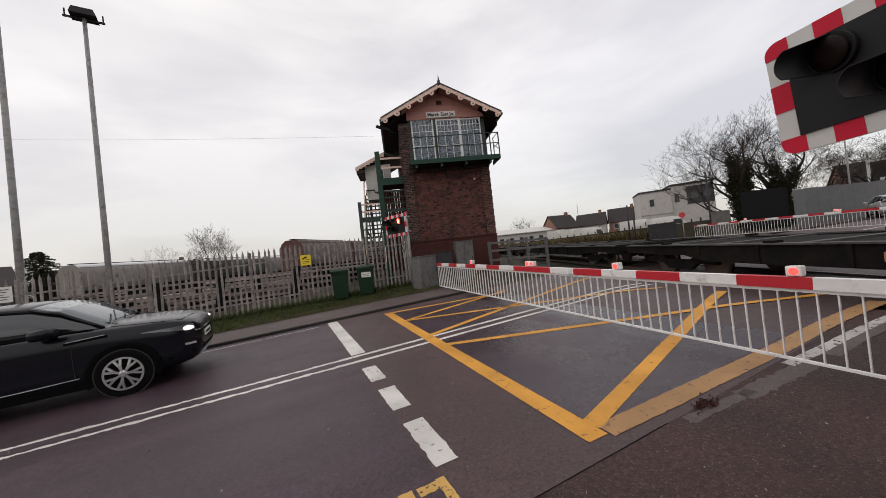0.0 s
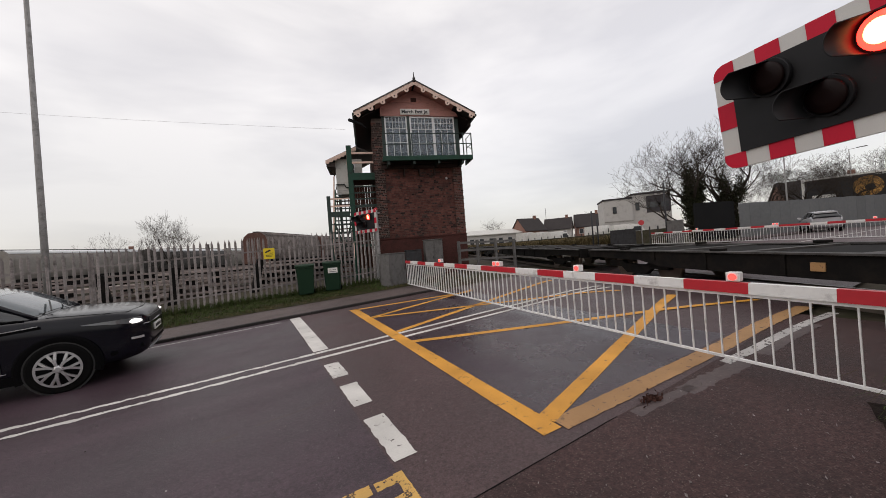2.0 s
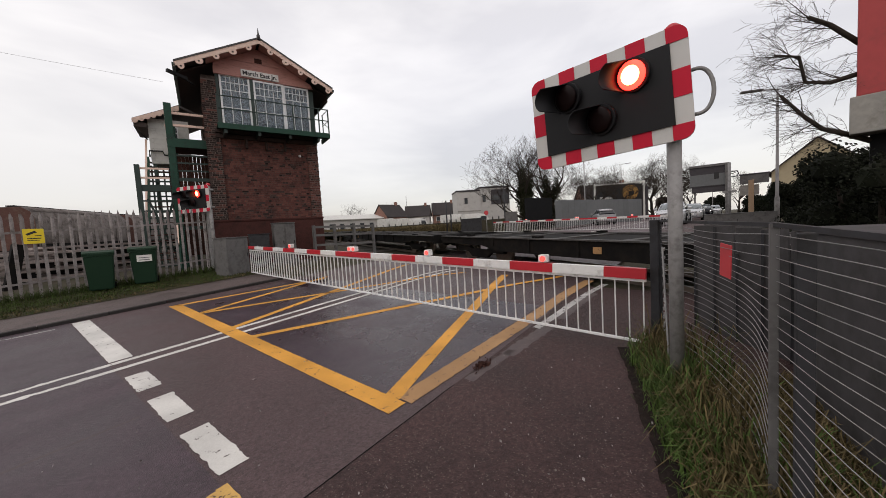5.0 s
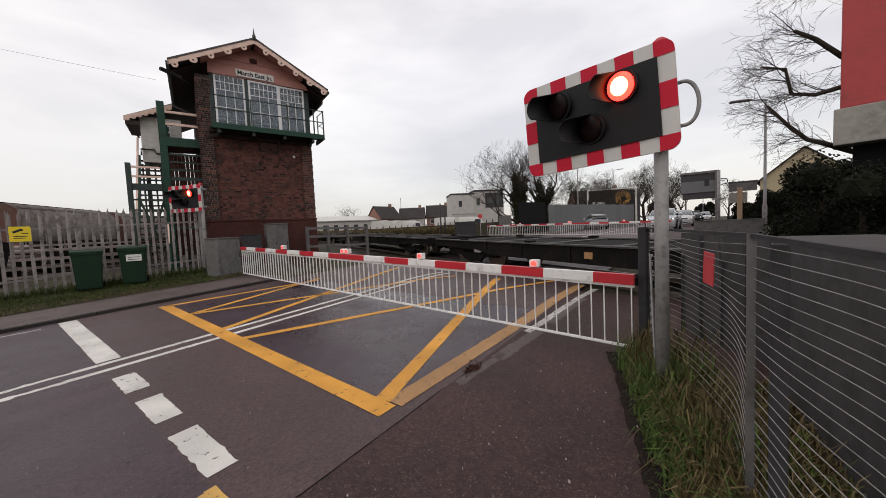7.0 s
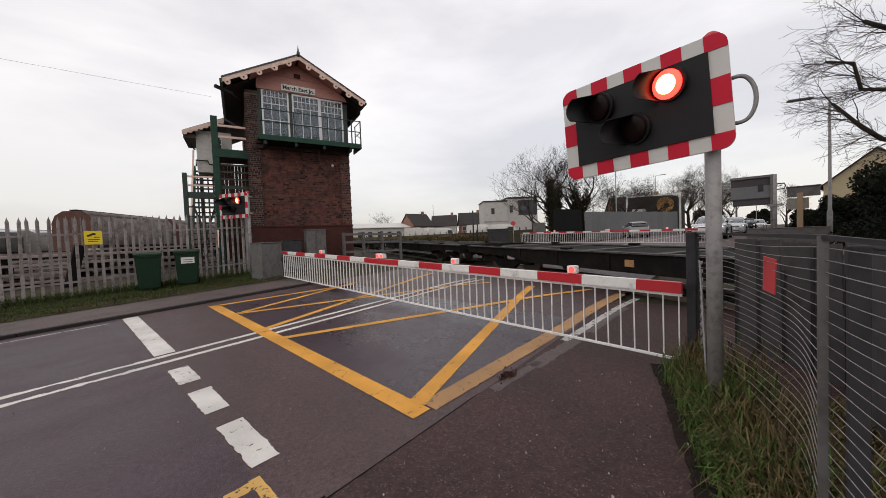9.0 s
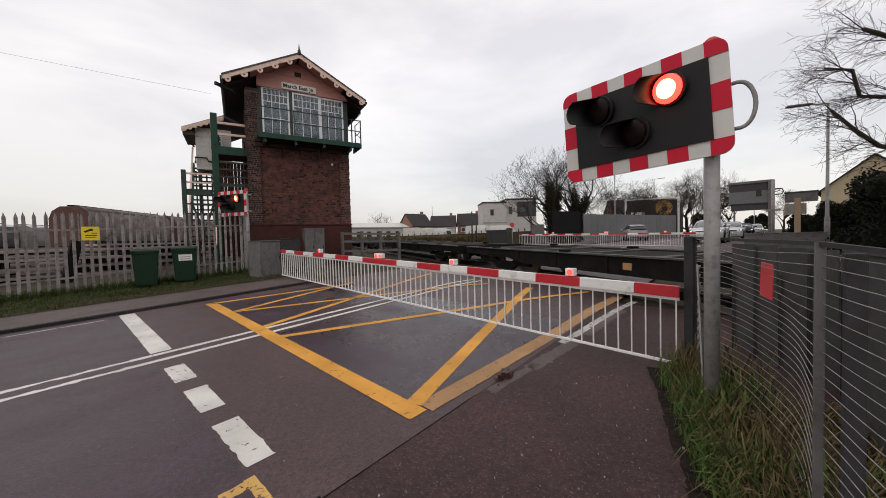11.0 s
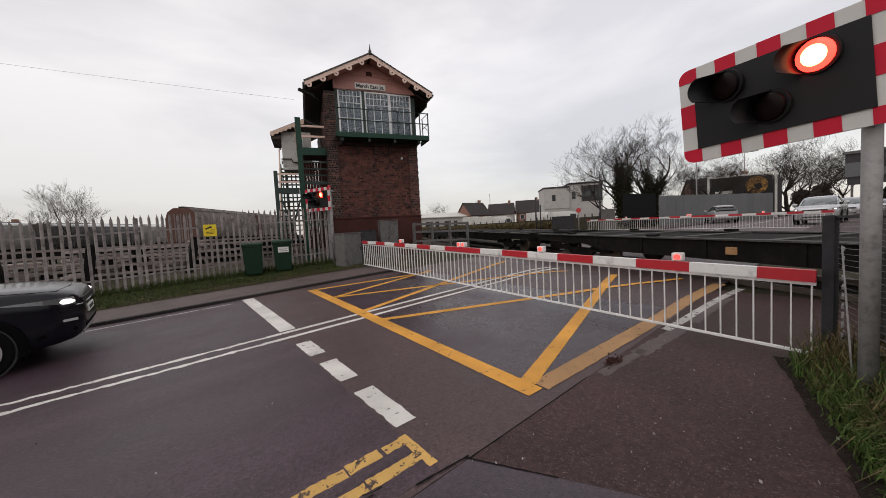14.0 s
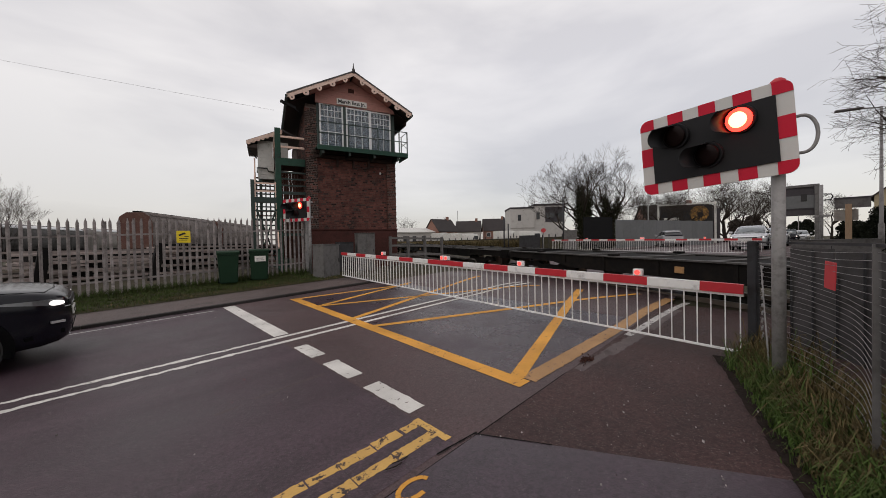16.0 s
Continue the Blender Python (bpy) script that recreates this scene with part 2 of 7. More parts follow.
M = dict(
    earth=material("earth", (0.060, 0.050, 0.036), 0.95, grain=9, vary=0.4, blot=0.35, dirt=(0.03, 0.036, 0.014), dirt_amount=0.55, bump=0.02, spec=0.15),
    asphalt=aggregate("asphalt", (0.074, 0.0465, 0.0480), (0.13, 0.105, 0.10), 140, 0.03, 0.62, 0.30, 0.6, (0.75, 1.22), 0.004, 0.0, 0.20),
    asphalt_new=aggregate("asphalt_new", (0.0420, 0.0275, 0.0370), (0.10, 0.085, 0.085), 140, 0.02, 0.44, 0.42, 0.8, (0.75, 1.2), 0.003, 0.10, 0.24),
    asphalt_lane=aggregate("asphalt_lane", (0.0500, 0.0305, 0.0390), (0.11, 0.095, 0.095), 140, 0.03, 0.55, 0.36, 0.55, (0.72, 1.25), 0.003, 0.16, 0.16),
    footway=aggregate("footway", (0.056, 0.0310, 0.0300), (0.13, 0.10, 0.09), 125, 0.05, 0.72, 0.24, 0.9, (0.62, 1.22), 0.006, 0.0, 0.12),
    footway_grey=material("footway_grey", (0.098, 0.074, 0.070), 0.7, grain=42, vary=0.6, blot=0.8, dirt=(0.05, 0.038, 0.034), dirt_amount=0.4, bump=0.01, wet=0.1, spec=0.3),
    soil=material("soil", (0.020, 0.014, 0.012), 0.95, grain=30, vary=0.6, blot=3.0, dirt=(0.035, 0.024, 0.018), dirt_amount=0.35, bump=0.03, spec=0.15),
    # kerb tone is lowered to carry the shadow line along the road edge
    kerb=material("kerb", (0.030, 0.026, 0.025), 0.8, grain=40, vary=0.4, each=0.2, bump=0.003, dirt=(0.025, 0.024, 0.022), dirt_amount=0.6, spec=0.25),
    white_paint=chipped("white_paint", (0.64, 0.62, 0.585), (0.10, 0.08, 0.077), 0.48),
    worn_white=chipped("worn_white", (0.46, 0.445, 0.43), (0.06, 0.046, 0.046), 0.75),
    yellow_paint=chipped("yellow_paint", (0.69, 0.325, 0.050), (0.09, 0.055, 0.045), 0.46),
    cracked_yellow=chipped("cracked_yellow", (0.60, 0.36, 0.105), (0.05, 0.035, 0.033), 0.72),
    worn_seam=material("worn_seam", (0.098, 0.076, 0.075), 0.6, grain=60, vary=0.4, blot=5.0, dirt=(0.07, 0.054, 0.055), dirt_amount=0.35, spec=0.25),
    crack=material("crack", (0.009, 0.008, 0.008), 0.9, grain=60, vary=0.4, spec=0.1),
    worn_yellow=chipped("worn_yellow", (0.40, 0.225, 0.098), (0.10, 0.062, 0.05), 0.50),
    grass=material("grass", (0.032, 0.030, 0.013), 0.9, grain=25, vary=0.5, blot=0.9, dirt=(0.035, 0.028, 0.014), dirt_amount=0.5, bump=0.02, spec=0.15),
    blade=material("blade", (0.062, 0.105, 0.024), 0.8, grain=8, vary=0.25, blot=2.2, dirt=(0.085, 0.066, 0.030), dirt_amount=0.36, island=0.5, spec=0.2),
    verge_blade=material("verge_blade", (0.046, 0.072, 0.018), 0.85, grain=8, vary=0.3, blot=1.6, dirt=(0.050, 0.038, 0.020), dirt_amount=0.55, island=0.5, spec=0.15),
    dry_blade=material("dry_blade", (0.120, 0.090, 0.042), 0.85, grain=8, vary=0.25, blot=2.2, dirt=(0.05, 0.042, 0.018), dirt_amount=0.42, island=0.5, spec=0.2),
    ballast=material("ballast", (0.075, 0.064, 0.056), 0.95, grain=28, vary=0.6, blot=0.6, bump=0.04, dirt=(0.03, 0.027, 0.024), dirt_amount=0.45, spec=0.2),
    brick=material("brick", (0.124, 0.050, 0.041), 0.9, grain=30, vary=0.3, blot=0.8, dirt=(0.040, 0.025, 0.022), dirt_amount=0.40, island=0.36, bump=0.003, spec=0.25),
    dark_brick=material("dark_brick", (0.040, 0.027, 0.024), 0.9, grain=30, vary=0.3, blot=0.9, island=0.6, bump=0.003, spec=0.25),
    pale_mortar=material("pale_mortar", (0.17, 0.135, 0.12), 0.95, grain=40, vary=0.4, blot=1.0, bump=0.003, dirt=(0.05, 0.04, 0.035), dirt_amount=0.4, spec=0.2),
    mortar=material("mortar", (0.105, 0.080, 0.070), 0.95, grain=40, vary=0.4, blot=1.0, bump=0.003, dirt=(0.02, 0.015, 0.014), dirt_amount=0.45, spec=0.2),
    red_render=material("red_render", (0.070, 0.026, 0.022), 0.85, grain=22, vary=0.25, blot=1.3, dirt=(0.035, 0.017, 0.015), dirt_amount=0.45, spec=0.2),
    pink_board=material("pink_board", (0.50, 0.245, 0.21), 0.7, grain=14, vary=0.14, blot=1.5, dirt=(0.32, 0.155, 0.135), dirt_amount=0.35, stretch=(1, 1, 4)),
    cream=material("cream", (0.74, 0.54, 0.45), 0.6, grain=14, vary=0.12, blot=2.0, dirt=(0.42, 0.30, 0.24), dirt_amount=0.22),
    white_frame=material("white_frame", (0.74, 0.75, 0.76), 0.45, grain=10, vary=0.06),
    off_white=material("off_white", (0.58, 0.57, 0.54), 0.65, grain=10, vary=0.12, blot=1.4, dirt=(0.30, 0.29, 0.25), dirt_amount=0.3),
    green_paint=material("green_paint", (0.008, 0.050, 0.031), 0.5, grain=14, vary=0.22, blot=2.0, dirt=(0.012, 0.022, 0.017), dirt_amount=0.35, spec=0.3),
    dark_green=material("dark_green", (0.012, 0.03, 0.024), 0.5, grain=14, vary=0.2),
    slate=material("slate", (0.055, 0.05, 0.05), 0.6, grain=9, vary=0.3, blot=1.0, bump=0.006, each=0.2),
    soffit=material("soffit", (0.05, 0.034, 0.03), 0.8, grain=9, vary=0.25),
    brown_board=material("brown_board", (0.060, 0.026, 0.020), 0.8, grain=9, vary=0.3, spec=0.2),
    window=glass("window", (0.42, 0.50, 0.57)),
    dark_inside=material("dark_inside", (0.012, 0.012, 0.013), 0.9, spec=0.15),
    galv=material("galv", (0.265, 0.258, 0.255), 0.6, 0.2, grain=30, vary=0.2, blot=2.0, dirt=(0.13, 0.125, 0.122), dirt_amount=0.45, each=0.10, spec=0.3),
    pale_steel=material("pale_steel", (0.285, 0.256, 0.250), 0.75, 0.1, grain=24, vary=0.25, blot=1.6, dirt=(0.10, 0.088, 0.082), dirt_amount=0.5, each=0.22, spec=0.25),
    grey_box=material("grey_box", (0.135, 0.130, 0.128), 0.7, 0.0, grain=12, vary=0.18, blot=1.2, dirt=(0.07, 0.066, 0.063), dirt_amount=0.45, spec=0.25),
    dark_box=material("dark_box", (0.040, 0.040, 0.044), 0.7, 0.0, grain=12, vary=0.25, blot=1.2, dirt=(0.022, 0.021, 0.02), dirt_amount=0.45, spec=0.25),
    barrier_white=material("barrier_white", (0.78, 0.78, 0.77), 0.42, grain=15, vary=0.08, blot=2.0, dirt=(0.42, 0.41, 0.40), dirt_amount=0.25),
    barrier_red=material("barrier_red", (0.50, 0.018, 0.03), 0.4, grain=15, vary=0.1, blot=2.0),
    reflect_red=material("reflect_red", (0.53, 0.012, 0.036), 0.55, grain=220, vary=0.16, blot=3.0, spec=0.2),
    reflect_white=material("reflect_white", (0.55, 0.54, 0.52), 0.45, grain=220, vary=0.12, blot=3.0),
    signal_black=material("signal_black", (0.006, 0.006, 0.0075), 0.6, grain=14, vary=0.25, blot=2.0, spec=0.3),
    lens_dark=material("lens_dark", (0.008, 0.0025, 0.0025), 0.5, spec=0.15),
    lens_lit=glowing("lens_lit", (1.0, 0.022, 0.014), 9.0),
    lens_core=glowing("lens_core", (1.0, 0.36, 0.13), 8.0),
    lens_small=glowing("lens_small", (1.0, 0.05, 0.04), 2.5),
    bin_green=material("bin_green", (0.008, 0.032, 0.015), 0.6, grain=20, vary=0.18, blot=2.0, spec=0.25),
    yellow_sign=material("yellow_sign", (0.80, 0.60, 0.02), 0.5, grain=12, vary=0.06),
    red_sign=material("red_sign", (0.55, 0.04, 0.05), 0.5, grain=12, vary=0.08),
    black=material("black", (0.012, 0.012, 0.012), 0.6),
    white_sign=material("white_sign", (0.70, 0.69, 0.66), 0.5, grain=12, vary=0.06),
    car_paint=material("car_paint", (0.004, 0.0042, 0.008), 0.18, 0.0, grain=300, vary=0.1, spec=0.32),
    car_trim=material("car_trim", (0.0030, 0.0030, 0.0034), 0.8, grain=40, vary=0.2, spec=0.06),
    tyre=material("tyre", (0.006, 0.006, 0.006), 0.9, grain=40, vary=0.2, spec=0.07),
    alloy=material("alloy", (0.55, 0.55, 0.56), 0.3, 0.85, grain=40, vary=0.08),
    car_glass=material("car_glass", (0.010, 0.012, 0.014), 0.05, grain=2, vary=0.2, spec=1.0),
    # windscreen base is paled: part of the sky's reflection sits in the colour
    screen_glass=material("screen_glass", (0.16, 0.18, 0.19), 0.08, 0.35, grain=2, vary=0.15, spec=1.0),
    lamp_cover=material("lamp_cover", (0.13, 0.135, 0.14), 0.1, 0.2, grain=30, vary=0.3, spec=0.8),
    car_silver=material("car_silver", (0.52, 0.53, 0.55), 0.25, 0.5, grain=60, vary=0.06),
    headlight=glowing("headlight", (0.95, 0.93, 0.9), 1.2),
    wagon=material("wagon", (0.007, 0.0063, 0.006), 0.85, grain=8, vary=0.4, blot=0.7, dirt=(0.018, 0.014, 0.011), dirt_amount=0.45, spec=0.15),
    wagon_deck=material("wagon_deck", (0.085, 0.081, 0.078), 0.7, 0.1, grain=8, vary=0.35, blot=0.7, dirt=(0.025, 0.022, 0.02), dirt_amount=0.5, spec=0.25),
    rail=material("rail", (0.20, 0.16, 0.13), 0.4, 0.7, grain=10, vary=0.2),
    rust_wagon=material("rust_wagon", (0.115, 0.058, 0.048), 0.85, grain=6, vary=0.3, blot=0.8, dirt=(0.15, 0.105, 0.085), dirt_amount=0.35, spec=0.2),
    brown_wagon=material("brown_wagon", (0.190, 0.165, 0.155), 0.85, grain=6, vary=0.3, blot=0.8, dirt=(0.07, 0.055, 0.048), dirt_amount=0.45, spec=0.2),
    pale_wagon=material("pale_wagon", (0.22, 0.205, 0.19), 0.7, grain=6, vary=0.22, blot=0.8, dirt=(0.22, 0.19, 0.16), dirt_amount=0.4),
    bark=material("bark", (0.036, 0.029, 0.024), 0.95, grain=14, vary=0.4, blot=2.0, spec=0.15),
    twig=material("twig", (0.045, 0.036, 0.030), 0.95, grain=14, vary=0.3, spec=0.15),
    pale_twig=material("pale_twig", (0.115, 0.10, 0.09), 0.95, grain=14, vary=0.3, spec=0.15),
    ivy=material("ivy", (0.024, 0.025, 0.012), 0.8, grain=2, vary=0.3, island=0.6, spec=0.15),
    hedge=material("hedge", (0.009, 0.011, 0.006), 0.85, grain=2, vary=0.3, island=0.6, spec=0.15),
    far_wall=material("far_wall", (0.46, 0.44, 0.42), 0.8, grain=3, vary=0.1, blot=0.4, dirt=(0.32, 0.30, 0.28), dirt_amount=0.3),
    far_dark=material("far_dark", (0.060, 0.055, 0.060), 0.85, grain=3, vary=0.2, blot=0.4, spec=0.2),
    far_brick=material("far_brick", (0.24, 0.125, 0.095), 0.85, grain=5, vary=0.2, blot=0.6),
    far_roof=material("far_roof", (0.048, 0.042, 0.042), 0.85, grain=4, vary=0.2, blot=0.6, spec=0.2),
    far_cream=material("far_cream", (0.40, 0.335, 0.225), 0.85, grain=4, vary=0.12, blot=0.6, spec=0.2),
    far_pane=material("far_pane", (0.05, 0.055, 0.06), 0.15),
    hoarding=material("hoarding", (0.150, 0.155, 0.158), 0.75, grain=4, vary=0.15, blot=0.7, each=0.08, spec=0.2),
    fence_panel=material("fence_panel", (0.072, 0.068, 0.070), 0.75, grain=7, vary=0.3, blot=1.6, dirt=(0.045, 0.043, 0.042), dirt_amount=0.5, spec=0.2),
    concrete=material("concrete", (0.30, 0.285, 0.26), 0.9, grain=8, vary=0.25, blot=0.7, dirt=(0.16, 0.15, 0.13), dirt_amount=0.45),
    red_wall=material("red_wall", (0.42, 0.055, 0.055), 0.7, grain=4, vary=0.14, blot=0.6, dirt=(0.30, 0.05, 0.05), dirt_amount=0.3),
    wood_post=material("wood_post", (0.32, 0.22, 0.14), 0.85, grain=9, vary=0.25, stretch=(4, 4, 1)),
    track_panel=material("track_panel", (0.30, 0.250, 0.232), 0.9, grain=10, vary=0.35, blot=0.8, dirt=(0.16, 0.128, 0.118), dirt_amount=0.4, each=0.2, spec=0.2),
    mural_dark=material("mural_dark", (0.012, 0.012, 0.013), 0.7, grain=3.0, vary=0.4),
    mural=material("mural", (0.42, 0.22, 0.05), 0.7, grain=3.0, vary=0.5, blot=1.0, dirt=(0.02, 0.02, 0.02), dirt_amount=0.5),
)


# ---- building helpers ----
def put(name, bm, mat, parent=None, label="", matrix=None):
    mesh = bpy.data.meshes.new(name)
    bm.normal_update()
    bm.to_mesh(mesh)
    bm.free()
    for m in (mat if isinstance(mat, (list, tuple)) else [mat]):
        mesh.materials.append(m)
    ob = new(name, mesh)
    if matrix is not None:
        ob.matrix_basis = matrix
    if parent:
        ob.parent = parent
    if label:
        ob["label"] = label
    return ob


def part(name, bm, mat, parent, label=""):
    return put(name, bm, mat, parent, label)


def thing(name, m, label, category, group="", kind=""):
    ob = new(name)
    ob.empty_display_size = 0.2
    ob.matrix_basis = m
    return tagged(ob, label, category, group, kind)


def bm_new():
    return bmesh.new()


def box(bm, x0, x1, y0, y1, z0, z1, bevel=0.0, mi=0):
    v = [bm.verts.new(p) for p in ((x0, y0, z0), (x1, y0, z0), (x1, y1, z0), (x0, y1, z0), (x0, y0, z1), (x1, y0, z1), (x1, y1, z1), (x0, y1, z1))]
    fs = [bm.faces.new([v[i] for i in f]) for f in ((0, 3, 2, 1), (4, 5, 6, 7), (0, 1, 5, 4), (1, 2, 6, 5), (2, 3, 7, 6), (3, 0, 4, 7))]
    for f in fs:
        f.material_index = mi
    if bevel:
        bmesh.ops.bevel(bm, geom=list({e for f in fs for e in f.edges}), offset=bevel, segments=2, affect="EDGES", profile=0.6)
    return bm


def beam(bm, p, q, w, h=None, up=(0, 0, 1)):
    """A bar of rectangular section from p to q."""
    p, q, h = Vector(p), Vector(q), h or w
    d = (q - p).normalized()
    up = Vector(up) if abs(d.dot(Vector(up))) < 0.98 else Vector((0, 1, 0))
    side = d.cross(up).normalized()
    top = side.cross(d)
    a = [bm.verts.new(c + side * (sx * w / 2) + top * (sz * h / 2)) for c in (p, q) for sx, sz in ((-1, -1), (1, -1), (1, 1), (-1, 1))]
    for f in ((0, 1, 2, 3), (7, 6, 5, 4), (0, 4, 5, 1), (1, 5, 6, 2), (2, 6, 7, 3), (3, 7, 4, 0)):
        bm.faces.new([a[i] for i in f])
    return bm


def tube(bm, pts, radii, n=8, smooth=True):
    """A round bar through points; radii one for each, or one for all."""
    pts = [Vector(p) for p in pts]
    radii = radii if isinstance(radii, (list, tuple)) else [radii] * len(pts)
    rings, ref = [], Vector((0.31, 0.17, 0.94))
    for i, p in enumerate(pts):
        d = (pts[min(i + 1, len(pts) - 1)] - pts[max(i - 1, 0)]).normalized()
        if abs(d.dot(ref)) > 0.97:
            ref = Vector((0.9, 0.3, 0.2))
        a = d.cross(ref).normalized()
        b = d.cross(a)
        rings.append([bm.verts.new(p + (a * math.cos(k * math.tau / n) + b * math.sin(k * math.tau / n)) * radii[i]) for k in range(n)])
    for r0, r1 in zip(rings, rings[1:]):
        for k in range(n):
            f = bm.faces.new((r0[k], r0[(k + 1) % n], r1[(k + 1) % n], r1[k]))
            f.smooth = smooth
    bm.faces.new(rings[0][::-1])
    bm.faces.new(rings[-1])
    return bm


def prism(bm, outline, axis, a, b):
    """An outline of (u, v) pushed along an axis from a to b: for x (u, v) is (y, z), for y (x, z), for z (x, y)."""
    def at(u, v, w):
        return (w, u, v) if axis == "x" else (u, w, v) if axis == "y" else (u, v, w)
    lo, hi = [bm.verts.new(at(u, v, a)) for u, v in outline], [bm.verts.new(at(u, v, b)) for u, v in outline]
    n = len(outline)
    bm.faces.new(lo)
    bm.faces.new(hi[::-1])
    for i in range(n):
        bm.faces.new((lo[i], hi[i], hi[(i + 1) % n], lo[(i + 1) % n]))
    bmesh.ops.recalc_face_normals(bm, faces=bm.faces)
    return bm


def rounded(w, h, r, n=5):
    """A rounded rectangle outline about the origin."""
    out = []
    for cx, cy, a0 in ((w / 2 - r, h / 2 - r, 0), (-w / 2 + r, h / 2 - r, 90), (-w / 2 + r, -h / 2 + r, 180), (w / 2 - r, -h / 2 + r, 270)):
        out += [(cx + r * math.cos(radians(a0 + 90 * k / n)), cy + r * math.sin(radians(a0 + 90 * k / n))) for k in range(n + 1)]
    return out


def writing(name, text, size, mat, parent, m, depth=0.002):
    cu = bpy.data.curves.new(name, "FONT")
    cu.body, cu.size, cu.extrude, cu.align_x, cu.align_y = text, size, depth, "CENTER", "CENTER"
    cu.resolution_u, cu.offset = 4, size * 0.03
    ob = new(name, cu)
    cu.materials.append(mat)
    ob.parent, ob.matrix_basis = parent, m
    return ob


# ---- the lie of the land ----
TRACK_DIR, TRACK_OUT = Vector((0.4226, 0.9063)), Vector((0.9063, -0.4226))
YARD_DIR = Vector((0.602, 0.799))
TRACK_MID, TRACK_RISE = 7.35, 0.015


def rail_z(s):
    """The height of the rails, s metres along the track."""
    return 0.44 + TRACK_RISE * (max(-60.0, min(s, 60.0)) - 3.9)


def ease(v, a, b):
    t = min(max((v - a) / (b - a), 0.0), 1.0)
    return t * t * (3 - 2 * t)


def held(v, lo, hi, soft=4.0):
    """v, led smoothly into lo and hi."""
    if v > hi - soft:
        v = hi - soft + soft * (1 - math.exp(-(v - hi + soft) / soft))
    if v < lo + soft:
        v = lo + soft - soft * (1 - math.exp(-(lo + soft - v) / soft))
    return v


def gz(x, y):
    z = 0.090 + 0.0399 * held(x, -14, 22) + 0.0297 * held(y, -8, 20)
    z = min(z, 0.62 + 0.35 * (1 - math.exp(-(z - 0.62) / 0.35))) if z > 0.62 else z
    off = abs(Vector((x, y)).dot(TRACK_OUT) - TRACK_MID)
    w = 1 - ease(off, 1.9, 3.9)
    return z + (rail_z(Vector((x, y)).dot(TRACK_DIR)) - 0.02 - z) * w


def sheet(bm, xs, ys, lift=0.0, keep=None):
    rows = [[bm.verts.new((x, y, gz(x, y) + lift)) for x in xs] for y in ys]
    for j in range(len(ys) - 1):
        for i in range(len(xs) - 1):
            f = bm.faces.new((rows[j][i], rows[j][i + 1], rows[j + 1][i + 1], rows[j + 1][i]))
            f.smooth = True
    return bm


def span(a, b, step):
    n = max(1, round((b - a) / step))
    return [a + (b - a) * k / n for k in range(n + 1)]


def strip(bm, p, q, width, lift=0.012, step=0.4, ragged=0.0):
    """A flat band of paint on the road from p to q."""
    p, q = Vector(p), Vector(q)
    d = (q - p).normalized()
    side = Vector((-d.y, d.x)) * width / 2
    n = max(1, round((q - p).length / step))
    pairs = []
    for k in range(n + 1):
        c = p + (q - p) * (k / n)
        pair = []
        for s in (-1, 1):
            jag = noise.noise((c.x * 4.3 + 31 * s, c.y * 4.3, width)) * 0.35 + noise.noise((c.x * 13.7, c.y * 13.7 + 17 * s, width)) * 0.7 + random.uniform(-0.35, 0.35)
            e = c + side * s * (1 + ragged * jag)
            pair.append(bm.verts.new((e.x, e.y, gz(e.x, e.y) + lift * 0.28 + 0.007 * ease(e.x, 4.6, 7.0))))
        pairs.append(pair)
    for a, b in zip(pairs, pairs[1:]):
        bm.faces.new((a[0], b[0], b[1], a[1]))
    bmesh.ops.recalc_face_normals(bm, faces=bm.faces)
    return bm


# ---- ground, road, footways ----
far = [60, 90, 140, 220, 400, 800]
gx = [-v for v in far[::-1]] + span(-45, 45, 0.75) + far
gy = [-v for v in far[::-1]] + span(-30, 45, 0.75) + far
tagged(put("ground", sheet(bm_new(), gx, gy, -0.07), M["earth"]), "rough earth and thin grass beside the railway", "ground", kind="structure")
tagged(put("road", sheet(bm_new(), span(-60, 0.9, 0.6) + span(0.9, 30, 0.5)[1:] + span(30, 160, 3)[1:], span(1.93, 9.3, 0.5)), M["asphalt"]),
       "damp dark grey asphalt road over the crossing", "road", kind="structure")
bm = bm_new()
sheet(bm, span(2.15, 5.4, 0.45), span(2.2, 5.5, 0.5), 0.002)
tagged(put("road_patch", bm, M["asphalt_new"]), "darker resurfaced asphalt panel inside the yellow box", "road", kind="structure")
bm = bm_new()
sheet(bm, span(2.15, 5.4, 0.45), span(5.95, 8.75, 0.5), 0.002)
tagged(put("road_patch", bm, M["asphalt_new"]), "darker resurfaced asphalt panel inside the yellow box", "road", kind="structure")
bm = bm_new()
sheet(bm, span(-60, 0.8, 0.6), span(2.0, 9.28, 0.5), 0.002)
tagged(put("road_patch", bm, M["asphalt_lane"]), "darker resurfaced lanes before the stop line", "road", kind="structure")
tagged(put("pavement_near", sheet(bm_new(), span(-40, 7, 0.5), span(-1.2, 1.93, 0.35), 0.002), M["footway"]), "brownish worn asphalt footway level with the road", "pavement", kind="structure")
bm = bm_new()
